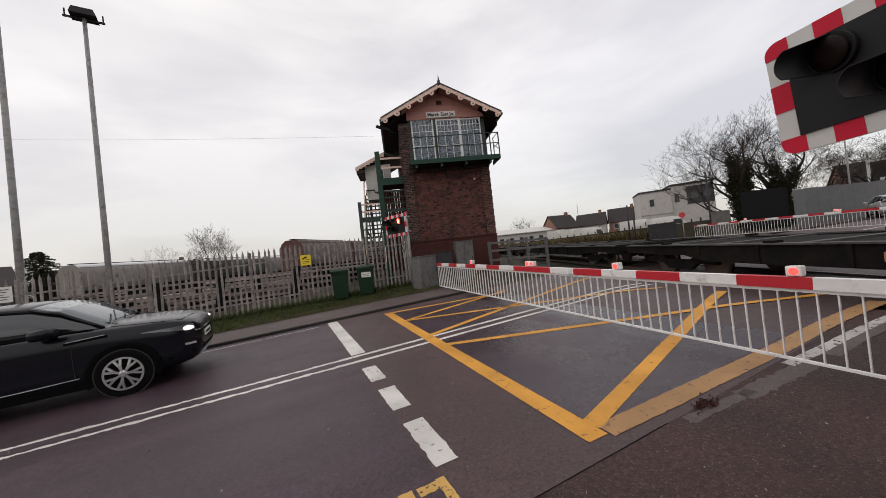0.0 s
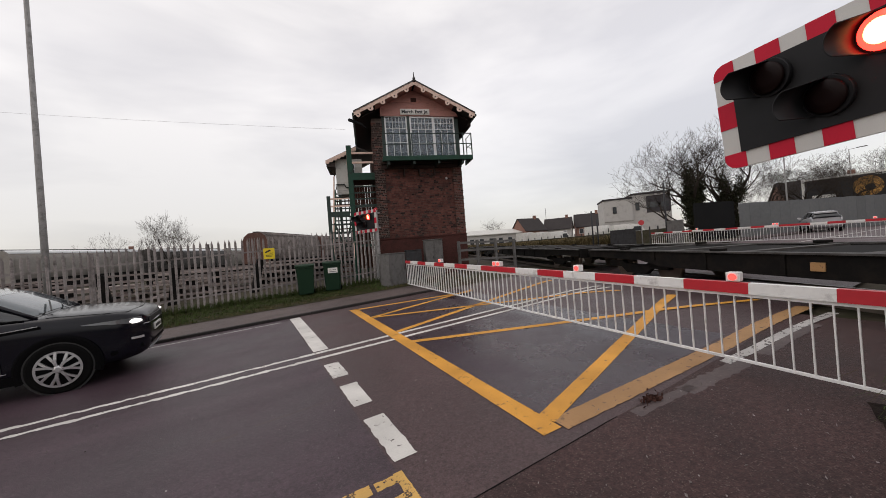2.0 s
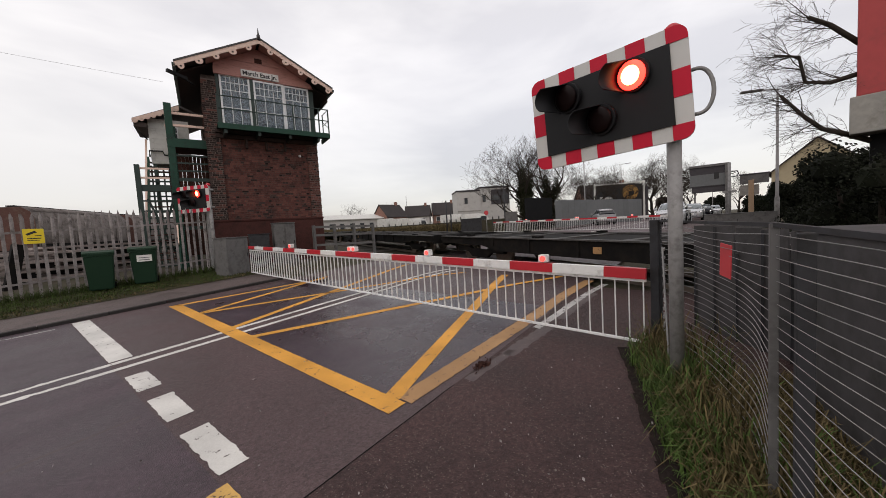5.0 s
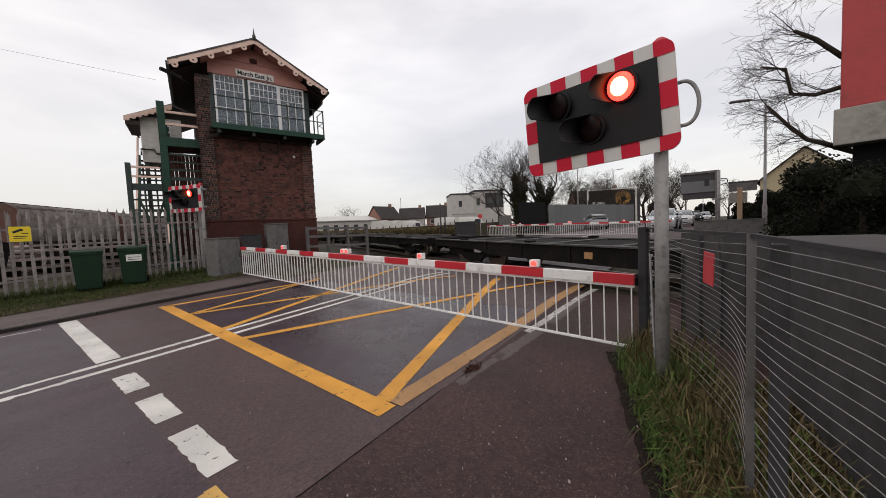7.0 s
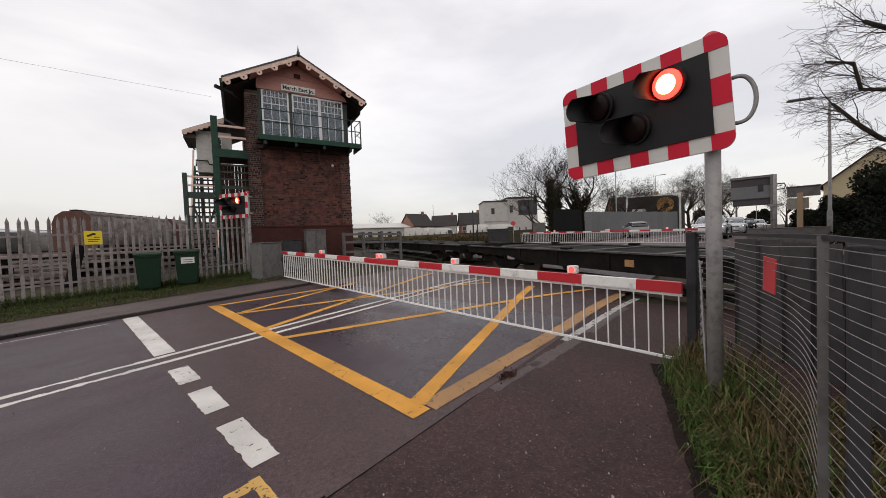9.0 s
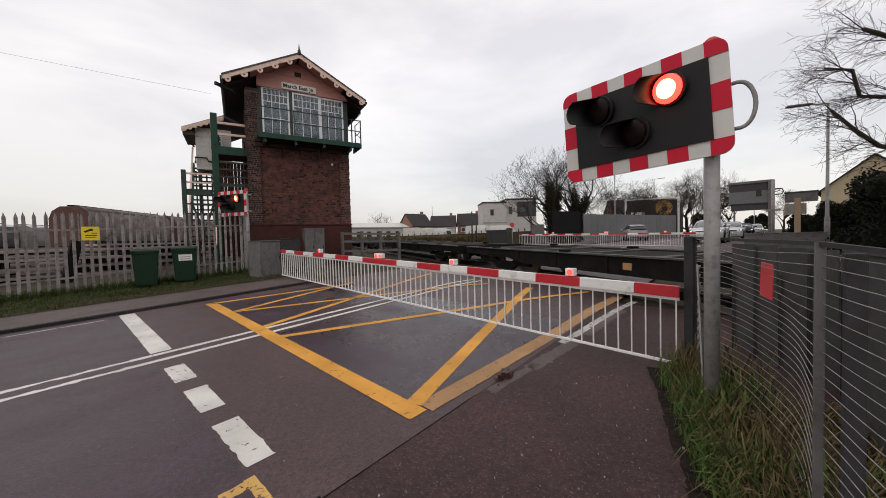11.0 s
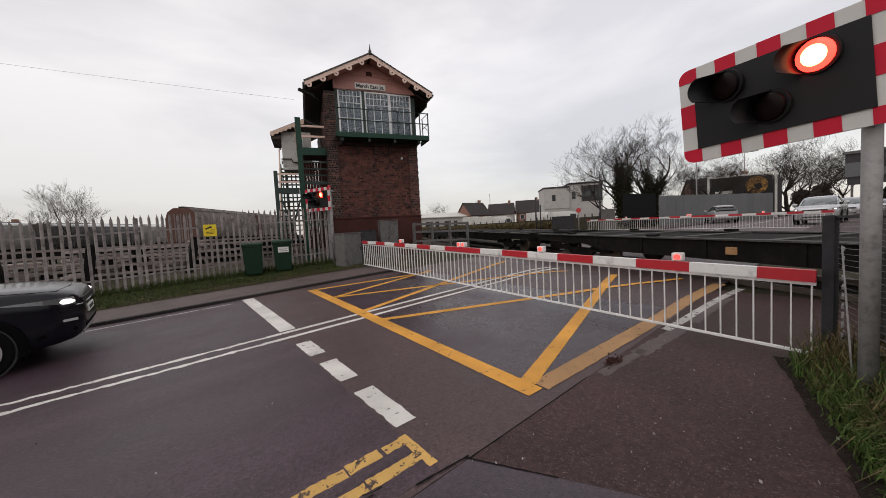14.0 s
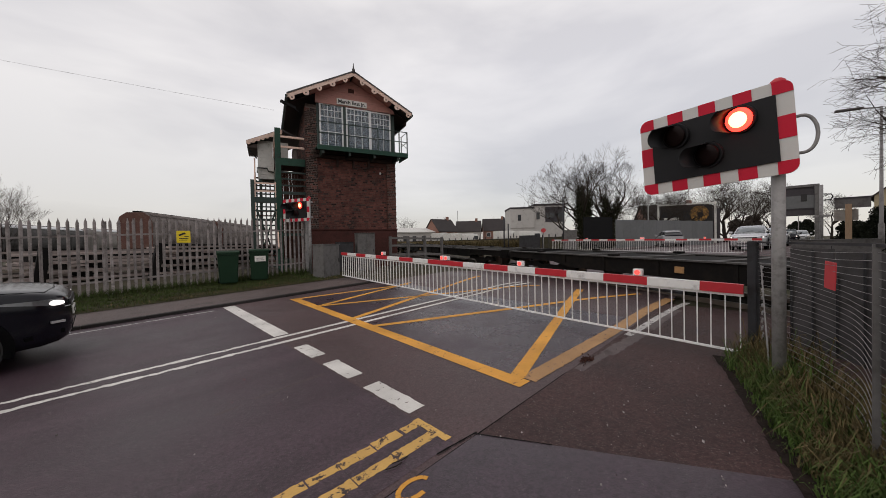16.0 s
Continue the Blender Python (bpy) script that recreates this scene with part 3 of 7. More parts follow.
for k in range(12):
    y0, y1 = 1.93 - 0.24 * k, 1.93 - 0.24 * (k + 1)
    x0, x1 = 0.99 + (1.95 - y0) * 0.543, 0.99 + (1.95 - y1) * 0.543
    for j in range(30):
        s, e = (j / 30.0) ** 2, ((j + 1) / 30.0) ** 2
        quad = ((x1 - e * (x1 + 30), y1), (x1 - s * (x1 + 30), y1), (x0 - s * (x0 + 30), y0), (x0 - e * (x0 + 30), y0))
        bm.faces.new([bm.verts.new((x, y, gz(x, y) + 0.0055)) for x, y in quad])
bmesh.ops.recalc_face_normals(bm, faces=bm.faces)
tagged(put("pavement_patch", bm, M["asphalt_new"]), "dark grey asphalt part of the footway up to a joint", "pavement", kind="structure")
tagged(put("pavement_near_edge", strip(bm_new(), (-40, 1.98), (2.6, 1.93), 0.010, 0.014, 0.12, 0.8), M["crack"]), "dark open joint along the footway", "joint", kind="structure")
for a, b, w in (((2.75, 1.86), (3.6, 1.80), 0.10), ((3.45, 1.80), (4.7, 1.70), 0.17), ((4.6, 1.70), (6.4, 1.58), 0.12)):
    tagged(put("pavement_joint_fill", strip(bm_new(), a, b, w, 0.010, 0.05, 0.45), M["worn_seam"]), "pale worn mortar smeared along the footway joint", "joint", kind="structure")
bm = bm_new()
sheet(bm, span(-60, 5.2, 0.6), span(9.42, 11.05, 0.45), 0.035)
tagged(put("pavement_far", bm, M["footway_grey"]), "narrow asphalt footway behind a raised kerb", "pavement", kind="structure")
bm = bm_new()
sheet(bm, span(-60, 5.6, 0.6), span(10.9, 13.9, 0.45), 0.043)
tagged(put("verge", bm, M["grass"]), "short winter grass verge before the fence", "verge", kind="structure")
tagged(put("pavement_over_far", sheet(bm_new(), span(14, 160, 2), span(9.4, 11.2, 0.6), 0.06), M["footway"]), "footway beyond the crossing", "pavement", kind="structure")
tagged(put("pavement_over_near", sheet(bm_new(), span(12, 160, 2), span(-0.2, 1.9, 0.6), 0.06), M["footway"]), "footway beyond the crossing", "pavement", kind="structure")
bm = bm_new()
for s in span(-60, 60, 2.0)[:-1]:
    quad = []
    for a, o in ((s, -2.6), (s + 2, -2.6), (s + 2, 6.6), (s, 6.6)):
        p = TRACK_OUT * (TRACK_MID + o) + TRACK_DIR * a
        quad.append((p.x, p.y))
    if any(1.5 < y < 9.8 for _, y in quad):
        continue
    bm.faces.new([bm.verts.new((x, y, rail_z(s) - 0.06)) for x, y in quad])
bmesh.ops.recalc_face_normals(bm, faces=bm.faces)
tagged(put("trackbed", bm, M["ballast"]), "grey brown stone ballast of the railway", "ballast", kind="structure")
for off in (-0.72, 0.72, 2.9, 4.34):
    a, b = TRACK_OUT * (TRACK_MID + off) + TRACK_DIR * -60, TRACK_OUT * (TRACK_MID + off) + TRACK_DIR * 60
    tagged(put("rail", beam(bm_new(), (a.x, a.y, rail_z(-60) - 0.03), (b.x, b.y, rail_z(60) - 0.03), 0.07, 0.10), M["rail"]), "worn steel running rail", "rail", "rails", kind="structure")

# ---- paint on the road ----
def marking(label, mat, strips, lift=0.012, ragged=0.035):
    bm = bm_new()
    for p, q, w in strips:
        strip(bm, p, q, w, lift, 0.03 if (q[0] - p[0]) ** 2 + (q[1] - p[1]) ** 2 < 90 else 0.06, ragged)
    tagged(put("road_marking", bm, M[mat]), label, "road marking", kind="structure")


def broken(y, x, end):
    """A painted line cracked into pieces of uneven length."""
    out = []
    while x > end:
        long = random.uniform(0.14, 0.42)
        gap = random.choice((0.008, 0.012, 0.03))
        dy = random.uniform(-0.007, 0.007)
        out.append(((x - long, y + dy), (x, y + dy + random.uniform(-0.006, 0.006)), random.uniform(0.082, 0.105)))
        x -= long + gap
    return out


marking("continuous white centre line", "white_paint", [((-40, 5.62), (0.6, 5.60), 0.074)], ragged=0.95)
marking("continuous white centre line", "white_paint", [((0.6, 5.60), (8.0, 5.60), 0.095)], ragged=0.12)
marking("continuous white centre line", "white_paint", [((-40, 5.90), (0.6, 5.88), 0.074)], ragged=0.95)
marking("continuous white centre line", "white_paint", [((0.6, 5.88), (8.0, 5.88), 0.095)], ragged=0.12)
marking("white centre line beyond the crossing", "white_paint", [((17, 5.6), (80, 5.6), 0.1)])
marking("thick white stop line", "white_paint", [((0.935, 5.98), (0.935, 9.2), 0.235)], ragged=0.09)
for a, b in ((4.62, 5.22), (3.68, 4.31), (2.59, 3.36)):
    marking("white dash of the stop line on the exit lane", "white_paint", [((0.925, a), (0.925, b), 0.20)], ragged=0.15)
marking("double yellow no-waiting line, cracked and worn", "cracked_yellow", broken(2.42, 0.78, -6.0), ragged=0.28)
marking("double yellow no-waiting line, cracked and worn", "cracked_yellow", [((-30, 2.44), (-6.05, 2.42), 0.085)], ragged=0.35)
marking("double yellow no-waiting line, cracked and worn", "cracked_yellow", broken(2.20, 0.78, -6.0), ragged=0.28)
marking("double yellow no-waiting line, cracked and worn", "cracked_yellow", [((-30, 2.22), (-6.05, 2.20), 0.085)], ragged=0.35)
marking("yellow end bar of the no-waiting lines", "cracked_yellow", [((0.80, 2.06), (0.80, 2.47), 0.07)], 0.016, 0.2)
marking("yellow edge line of the box junction", "yellow_paint", [((2.03, 2.12), (2.27, 8.85), 0.20)], 0.014)
marking("faded yellow edge line of the box junction", "worn_yellow", [((2.15, 2.16), (7.6, 1.97), 0.20)], 0.016, 0.12)
marking("yellow edge line of the box junction", "yellow_paint", [((2.27, 8.78), (5.4, 8.18), 0.13)], 0.014)
for p, q, w in (((2.12, 2.28), (7.7, 3.98), 0.17), ((2.2, 5.97), (8.0, 7.55), 0.13), ((2.32, 7.55), (5.6, 8.35), 0.12),
                ((2.15, 5.27), (7.9, 2.66), 0.13), ((2.32, 7.55), (7.6, 5.1), 0.12)):
    marking("yellow hatching line of the box junction", "yellow_paint", [(p, q, w)], 0.018)
marking("white edge line beside the footway", "worn_white", [((4.4, 1.84), (7.3, 1.60), 0.11)], 0.016, 0.1)
marking("faint lighter seam in the asphalt", "worn_seam", [((-0.06, 3.98), (0.72, 4.02), 0.028)], 0.010, 0.6)
marking("faint lighter seam in the asphalt", "worn_seam", [((-0.42, 3.92), (-0.22, 3.93), 0.04)], 0.010, 0.6)
marking("dark crack in the asphalt", "crack", [((0.60, 1.99), (1.02, 1.95), 0.016)], 0.030, 0.9)
marking("dark crack in the footway", "crack", [((0.99, 1.95), (1.28, 1.42), 0.010)], 0.030, 0.9)
marking("thin worn white edge line by the kerb", "worn_white", [((-30, 9.04), (0.6, 8.98), 0.06)], 0.012, 0.25)
bm = bm_new()
ring = [(0.27 + 0.12 * math.cos(a), 1.86 + 0.07 * math.sin(a)) for a in [math.tau * k / 14 for k in range(12)]]
for p, q in zip(ring, ring[1:]):
    strip(bm, p, q, 0.035, 0.030, 0.2)
tagged(put("road_marking", bm, M["yellow_paint"]), "small sprayed yellow ring on the footway", "road marking", kind="structure")


def kerb_stone():
    bm = bm_new()
    box(bm, 0, 0.905, 0, 0.125, -0.12, 0.042, 0.012)
    return bm


first = None
kerb = thing("kerb", pose(0, 0, 0), "row of worn concrete kerb stones", "kerb", kind="structure")
for k in range(60):
    x = 5.0 - 0.915 * (k + 1)
    m = pose(x, 9.29, gz(x + 0.45, 9.35) + 0.0, 0, -math.degrees(math.atan(gz(x + 0.9, 9.35) - gz(x, 9.35)) / 0.9), 0)
    if first is None:
        first = put("kerb_stone", kerb_stone(), M["kerb"], kerb, matrix=m)
    else:
        ob = new("kerb_stone", first.data)
        ob.parent, ob.matrix_basis = kerb, m
LIT = "near"

# ---- level crossing barriers ----
def barrier(right, left, z_right, z_left, lamps, label):
    """A boom with red and white bands, a hanging skirt of bars and small lamps, between two ends (x, y); z is the boom's top."""
    a, b = Vector((*right, z_right)), Vector((*left, z_left))
    long = (b - a).length
    d = (b - a).normalized()
    down = Vector((0, 0, -1))
    root = thing("barrier", Matrix.Translation((a.x, a.y, gz(*right))), label, "barrier", "crossing barriers")
    o = Vector((a.x, a.y, gz(*right)))
    cuts = [0.0] + [0.42 + 0.602 * k for k in range(40) if 0.42 + 0.602 * k < long - 0.1] + [long]
    n = len(cuts) - 1
    for k in range(n):
        bm = bm_new()
        p, q = a + d * cuts[k] - o, a + d * cuts[k + 1] - o
        taper = 0.115 - 0.035 * k / n
        red = (k % 2 == 0) == (k <= 8)  # two red bands meet at the joint in the boom
        beam(bm, p + down * 0.06, q + down * 0.06, 0.075, taper)
        part("boom_band", bm, M["barrier_red" if red else "barrier_white"], root, "red band" if red else "white band")
    drop = 0.80
    part("bottom_rail", beam(bm_new(), a + down * (drop + 0.012) - o, b + down * (drop + 0.012) - o, 0.03, 0.025), M["barrier_white"], root)
    part("top_rail", beam(bm_new(), a + down * 0.135 - o, b + down * 0.135 - o, 0.025, 0.03), M["barrier_white"], root)
    bar = None
    count = round(long / 0.142)
    for k in range(count + 1):
        at = a + d * (0.03 + (long - 0.06) * k / count) - o
        if bar is None:
            bm = bm_new()
            beam(bm, (0, 0, -0.15), (0, 0, -drop), 0.022, 0.012, (0, 1, 0))
            bar = put("skirt_bar", bm, M["barrier_white"], root, matrix=Matrix.Translation(at))
        else:
            ob = new("skirt_bar", bar.data)
            ob.parent, ob.matrix_basis = root, Matrix.Translation(at)
    for s, pair in lamps:
        for e in ((-0.07, 0.07) if pair else (0,)):
            at = a + d * (s * long + e) - o
            bm = bm_new()
            box(bm, at.x - 0.045, at.x + 0.045, at.y - 0.06, at.y + 0.06, at.z + 0.003, at.z + 0.10, 0.012)
            lamp = part("boom_lamp", bm, M["barrier_white"], root, "white lamp housing")
            bm = bm_new()
            tube(bm, [(at.x - 0.044, at.y, at.z + 0.052), (at.x - 0.056, at.y, at.z + 0.052)], 0.034, 12)
            part("lamp_lens", bm, M["lens_small"], lamp, "red lamp lens")
    return root


barrier((4.26, 0.52), (4.79, 11.02), 1.19, 1.53, ((0.109, False), (0.30, False), (0.499, True), (0.748, False)), "lowered crossing barrier with red and white bands and a white skirt")
barrier((24.6, 1.2), (25.2, 13.9), 1.66, 1.88, ((0.2, False), (0.47, True), (0.77, False)), "lowered barrier on the other side of the railway")


# ---- road signals ----
def wigwag(m, pole_y, board_z, lit, label, loop=True, w=1.27, h=0.855, lean=3.2):
    """Three lamps on a black board with a red and white border; it faces -x, the board runs from y=0 (pole end) to y=w."""
    root = thing("crossing_signal", m, label, "traffic signal", "crossing signals")
    part("pole", tube(bm_new(), [(0.11, pole_y, -0.15), (0.11, pole_y, board_z + h - 0.02)], 0.052, 20), M["galv"], root, "galvanised steel pole")
    part("pole_cap", tube(bm_new(), [(0.11, pole_y, board_z + h - 0.03), (0.11, pole_y, board_z + h + 0.035), (0.11, pole_y, board_z + h + 0.06)], [0.058, 0.058, 0.03], 20), M["barrier_red"], root)
    zc, yc = board_z + h / 2, w / 2
    bm = bm_new()
    prism(bm, [(yc + u, zc + v) for u, v in rounded(w, h, 0.085)], "x", 0.004, 0.03)
    board = part("backing_board", bm, M["reflect_white"], root)
    bd = 0.118
    nx, nz = 9, 5
    # red pieces of the border, corners first
    def border(outline):
        bm2 = bm_new()
        prism(bm2, outline, "x", -0.001, 0.004)
        part("border_stripe", bm2, M["reflect_red"], board, "red reflective stripe")
    for k in range(nx):
        y0, y1 = w * k / nx, w * (k + 1) / nx
        if k % 2 == 0:
            for z0, z1, top in ((board_z + h - bd, board_z + h, True), (board_z, board_z + bd, False)):
                if k in (0, nx - 1):
                    r = 0.085
                    cy = y0 + r if k == 0 else y1 - r
                    cz = z1 - r if top else z0 + r
                    a0 = {(True, True): 90, (True, False): 180, (False, True): 0, (False, False): 270}[(k == 0, top)]
                    arc = [(cy + r * math.cos(radians(a0 + 15 * j)), cz + r * math.sin(radians(a0 + 15 * j))) for j in range(7)]
                    inner = {(True, True): [(y0, z0), (y1, z0), (y1, z1)], (True, False): [(y1, z0), (y1, z1), (y0, z1)],
                             (False, True): [(y0, z1), (y0, z0), (y1, z0)], (False, False): [(y1, z1), (y0, z1), (y0, z0)]}[(k == 0, top)]
                    border(arc + inner)
                else:
                    border([(y0, z0), (y1, z0), (y1, z1), (y0, z1)])
    for k in range(1, nz - 1):
        z0, z1 = board_z + bd + (h - 2 * bd) * (k - 1) / 3, board_z + bd + (h - 2 * bd) * k / 3
        if k == 2:
            for y0, y1 in ((0, bd), (w - bd, w)):
                border([(y0, z0), (y1, z0), (y1, z1), (y0, z1)])
    bm = bm_new()
    box(bm, -0.012, 0.003, bd, w - bd, board_z + bd, board_z + h - bd)
    part("black_panel", bm, M["signal_black"], root, "matt black panel")
    # the lamps are aimed a little towards the lane and down
    def aim(y, z, d):
        return (-d, y + 0.26 * d, z - 0.16 * d)

    for y, z, on in ((w - 0.365, zc + 0.165, lit == "far"), (0.365, zc + 0.165, lit == "near"), (yc, zc - 0.11, False)):
        lamp = part("lamp_rim", tube(bm_new(), [aim(y, z, 0.012), aim(y, z, 0.05)], 0.130, 24), M["signal_black"], root)
        part("lens", tube(bm_new(), [aim(y, z, 0.06), aim(y, z, 0.072), aim(y, z, 0.082)], [0.112, 0.10, 0.05], 24), M["lens_lit" if on else "lens_dark"], lamp, "glowing red lens" if on else "unlit lens")
        if on:
            part("lens_centre", tube(bm_new(), [aim(y, z, 0.080), aim(y, z, 0.09)], [0.074, 0.045], 24), M["lens_core"], lamp)
        # hood: the upper part of a tube, open below
        bm = bm_new()
        rings = []
        for x, r in ((-0.02, 0.138), (-0.30, 0.122)):
            row = []
            for rr in (r, r - 0.006):
                lo, hi = (-24, 145) if x > -0.1 else (28, 132)
                row.append([bm.verts.new(Vector(aim(y, z, -x)) + Vector((0, rr * math.sin(radians(a)), rr * math.cos(radians(a))))) for a in [lo + (hi - lo) * j / 16 for j in range(17)]])
            rings.append(row)
        (o0, i0), (o1, i1) = rings
        for j in range(16):
            for quad in ((o0[j], o0[j + 1], o1[j + 1], o1[j]), (i0[j + 1], i0[j], i1[j], i1[j + 1]), (o1[j], o1[j + 1], i1[j + 1], i1[j])):
                bm.faces.new(quad).smooth = True
        for j in (0, 16):
            bm.faces.new((o0[j], o1[j], i1[j], i0[j]))
        bmesh.ops.recalc_face_normals(bm, faces=bm.faces)
        part("hood", bm, M["signal_black"], lamp)
    if loop:
        lz = zc - 0.09
        pts = [(0.05, 0.02, lz + 0.165), (0.05, -0.03, lz + 0.167)] + [(0.05, -0.035 - 0.088 * math.sin(radians(a)), lz + 0.165 * math.cos(radians(a))) for a in range(12, 172, 12)] + [(0.05, -0.03, lz - 0.167), (0.05, 0.02, lz - 0.165)]
        part("cable_loop", tube(bm_new(), pts, 0.0145, 10), M["galv"], root, "bent galvanised conduit")
    for z in (board_z + 0.15, board_z + h - 0.15):
        bm = bm_new()
        box(bm, 0.03, 0.20, pole_y - 0.10, pole_y + 0.10, z - 0.025, z + 0.025, 0.006)
        part("bracket", bm, M["galv"], root)
    turn = Matrix.Translation((0, pole_y, zc)) @ Matrix.Rotation(radians(-lean), 4, "X") @ Matrix.Translation((0, -pole_y, -zc))
    for ob in root.children:
        if not ob.name.startswith("pole"):
            ob.matrix_basis = turn
    return root


wigwag(pose(3.31, 0.085, gz(3.42, 0.2), 0, 0, -4.5), 0.13, 2.085, LIT, "flashing crossing signal on a galvanised pole, board edged red and white")
wigwag(pose(4.45, 12.75, gz(4.2, 13), 0, 0, 24), 0.1, 2.05, "near", "crossing signal with striped board behind the palisade fence", loop=False, h=0.86, lean=0)

# ---- signal box ----
BOX = pose(5.28, 14.81, 0, 0, 0, -17.8)
BASE, W, DEEP = 0.55, 4.0, 8.6
sb = thing("signal_box", BOX, "tall brick railway signal box with white windows and pink gable", "signal box")
bm = bm_new()
box(bm, 0.02, W - 0.02, 0.03, DEEP, BASE - 0.3, 6.0)
box(bm, 0.02, 0.5, 0.03, DEEP, 6.0, 7.9)
part("brick_core", bm, M["mortar"], sb, "recessed mortar of the brick walls")
part("plinth", box(bm_new(), -0.03, W + 0.03, -0.05, DEEP + 0.02, BASE - 0.3, 2.42, 0.02), M["red_render"], sb, "red painted plinth")
part("plinth_cap", box(bm_new(), -0.05, W + 0.05, -0.075, DEEP + 0.03, 2.42, 2.50, 0.02), M["red_render"], sb)


def bricks(name, u0, u1, z0, z1, place, mats, dark, joint=0.010):
    """Courses of bricks in a joined mesh; place(u, depth, z) gives the point, depth runs outwards."""
    bm = bm_new()
    course, row = 0.0755, 0
    z = z0
    while z + 0.066 <= z1 + 0.001:
        head = row % 2
        length = 0.108 if head else 0.220
        u = u0 - (length / 2 if row % 4 in (1, 2) else 0)
        while u < u1 - 0.02:
            a, b = max(u, u0), min(u + length - joint, u1)
            if b - a > 0.03:
                out = random.uniform(0.004, 0.012)
                pts = [place(a, out, z), place(b, out, z), place(b, out, z + 0.0755 - joint), place(a, out, z + 0.0755 - joint)]
                back = [place(a, -0.01, z), place(b, -0.01, z), place(b, -0.01, z + 0.0755 - joint), place(a, -0.01, z + 0.0755 - joint)]
                v, w = [bm.verts.new(p) for p in pts], [bm.verts.new(p) for p in back]
                mi = 1 if random.random() < dark else 0
                bm.faces.new(v).material_index = mi
                for i in range(4):
                    bm.faces.new((v[i], w[i], w[(i + 1) % 4], v[(i + 1) % 4])).material_index = mi
            u += length
        z += course
        row += 1
    return tagged(part(name, bm, mats, sb, "weathered red brick with darker burnt headers"), kind="stuff")


bk = [M["brick"], M["dark_brick"]]
bricks("front_bricks", 0.46, W - 0.42, 2.50, 5.95, lambda u, d, z: (u, 0.03 - d, z), bk, 0.14)
for u0, u1, top, dark in ((-0.02, 0.46, 7.75, 0.8), (W - 0.42, W + 0.02, 5.95, 0.3)):
    part("pilaster_core", box(bm_new(), u0 + 0.012, u1 - 0.012, -0.038, 0.05, 2.45, top), M["pale_mortar"], sb)
    bricks("pilaster_bricks", u0, u1, 2.50, top, lambda u, d, z: (u, -0.038 - d, z), bk, dark, 0.016)
bricks("side_bricks", -0.04, 5.0, 2.50, 7.75, lambda u, d, z: (0.02 - d, u, z), bk, 0.55)
for z in (5.60, 5.78):
    part("corbel_band", box(bm_new(), 0.3, W + 0.02, -0.10 - (z - 5.6) * 0.3, 0.05, z, z + 0.15, 0.01), M["dark_brick"], sb)
for u in (1.3, 2.0, 2.7):
    part("bracket", box(bm_new(), u - 0.035, u + 0.035, -0.16, 0.02, 5.25, 5.62, 0.01), M["dark_brick"], sb, "iron stained bracket")
bm = bm_new()
bmesh.ops.create_uvsphere(bm, u_segments=12, v_segments=8, radius=0.055, matrix=Matrix.Translation((3.25, -0.06, 5.1)))
part("dome_lamp", bm, M["white_frame"], sb, "small white dome lamp on the wall")

# upper storey: timber frame behind the windows
bm = bm_new()
box(bm, 0.46, 0.56, -0.02, 0.1, 6.0, 8.1)
box(bm, 3.84, W + 0.02, -0.02, 0.1, 6.0, 7.9)
box(bm, W - 0.06, W + 0.02, 0.1, DEEP, 6.0, 7.9)
part("corner_post", bm, M["dark_green"], sb, "dark green corner timbers")
part("upper_floor", box(bm_new(), 0.3, W - 0.05, 0.05, DEEP - 0.1, 6.0, 6.06), M["brown_board"], sb)
part("back_wall", box(bm_new(), 0.3, W - 0.05, 4.6, 4.7, 6.06, 8.2), M["grey_box"], sb, "pale inner wall behind the windows")
part("instrument_shelf", box(bm_new(), 0.7, 3.6, 1.6, 2.0, 6.9, 7.25, 0.02), M["brown_board"], sb)


def sash(u0, u1, z0, z1, v, cols, parent):
    """A white sash: frame, glazing bars and a pane."""
    f = 0.065
    bm = bm_new()
    box(bm, u0, u0 + f, v - 0.03, v + 0.03, z0, z1)
    box(bm, u1 - f, u1, v - 0.03, v + 0.03, z0, z1)
    box(bm, u0 + f, u1 - f, v - 0.03, v + 0.03, z0, z0 + f)
    box(bm, u0 + f, u1 - f, v - 0.03, v + 0.03, z1 - f, z1)
    win = part("window", bm, M["white_frame"], parent, "white painted sliding sash with many small panes")
    for k in range(1, cols):
        u = u0 + f + (u1 - u0 - 2 * f) * k / cols
        part("glazing_bar", box(bm_new(), u - 0.012, u + 0.012, v - 0.018, v + 0.018, z0 + f, z1 - f), M["white_frame"], win)
    h = z1 - z0
    for k, z in enumerate((z0 + 0.36 * h, z0 + 0.70 * h, z0 + 0.85 * h)):
        part("glazing_bar", box(bm_new(), u0 + f, u1 - f, v - 0.016, v + 0.016, z - 0.012, z + 0.012), M["white_frame"], win)
    for k in range(cols * 2):
        u = u0 + f + (u1 - u0 - 2 * f) * k / (cols * 2)
        if k % 2:
            part("glazing_bar", box(bm_new(), u - 0.009, u + 0.009, v - 0.015, v + 0.015, z0 + 0.70 * h, z1 - f), M["white_frame"], win)
    pane = part("pane", box(bm_new(), u0 + f, u1 - f, v - 0.003, v + 0.003, z0 + f, z1 - f), M["window"], win, "clear window glass")
    pane.visible_shadow = False


sash(0.58, 1.60, 6.09, 8.02, -0.02, 3, sb)
sash(1.72, 2.82, 6.05, 7.96, -0.05, 3, sb)
sash(2.82, 3.82, 6.05, 7.96, -0.02, 3, sb)
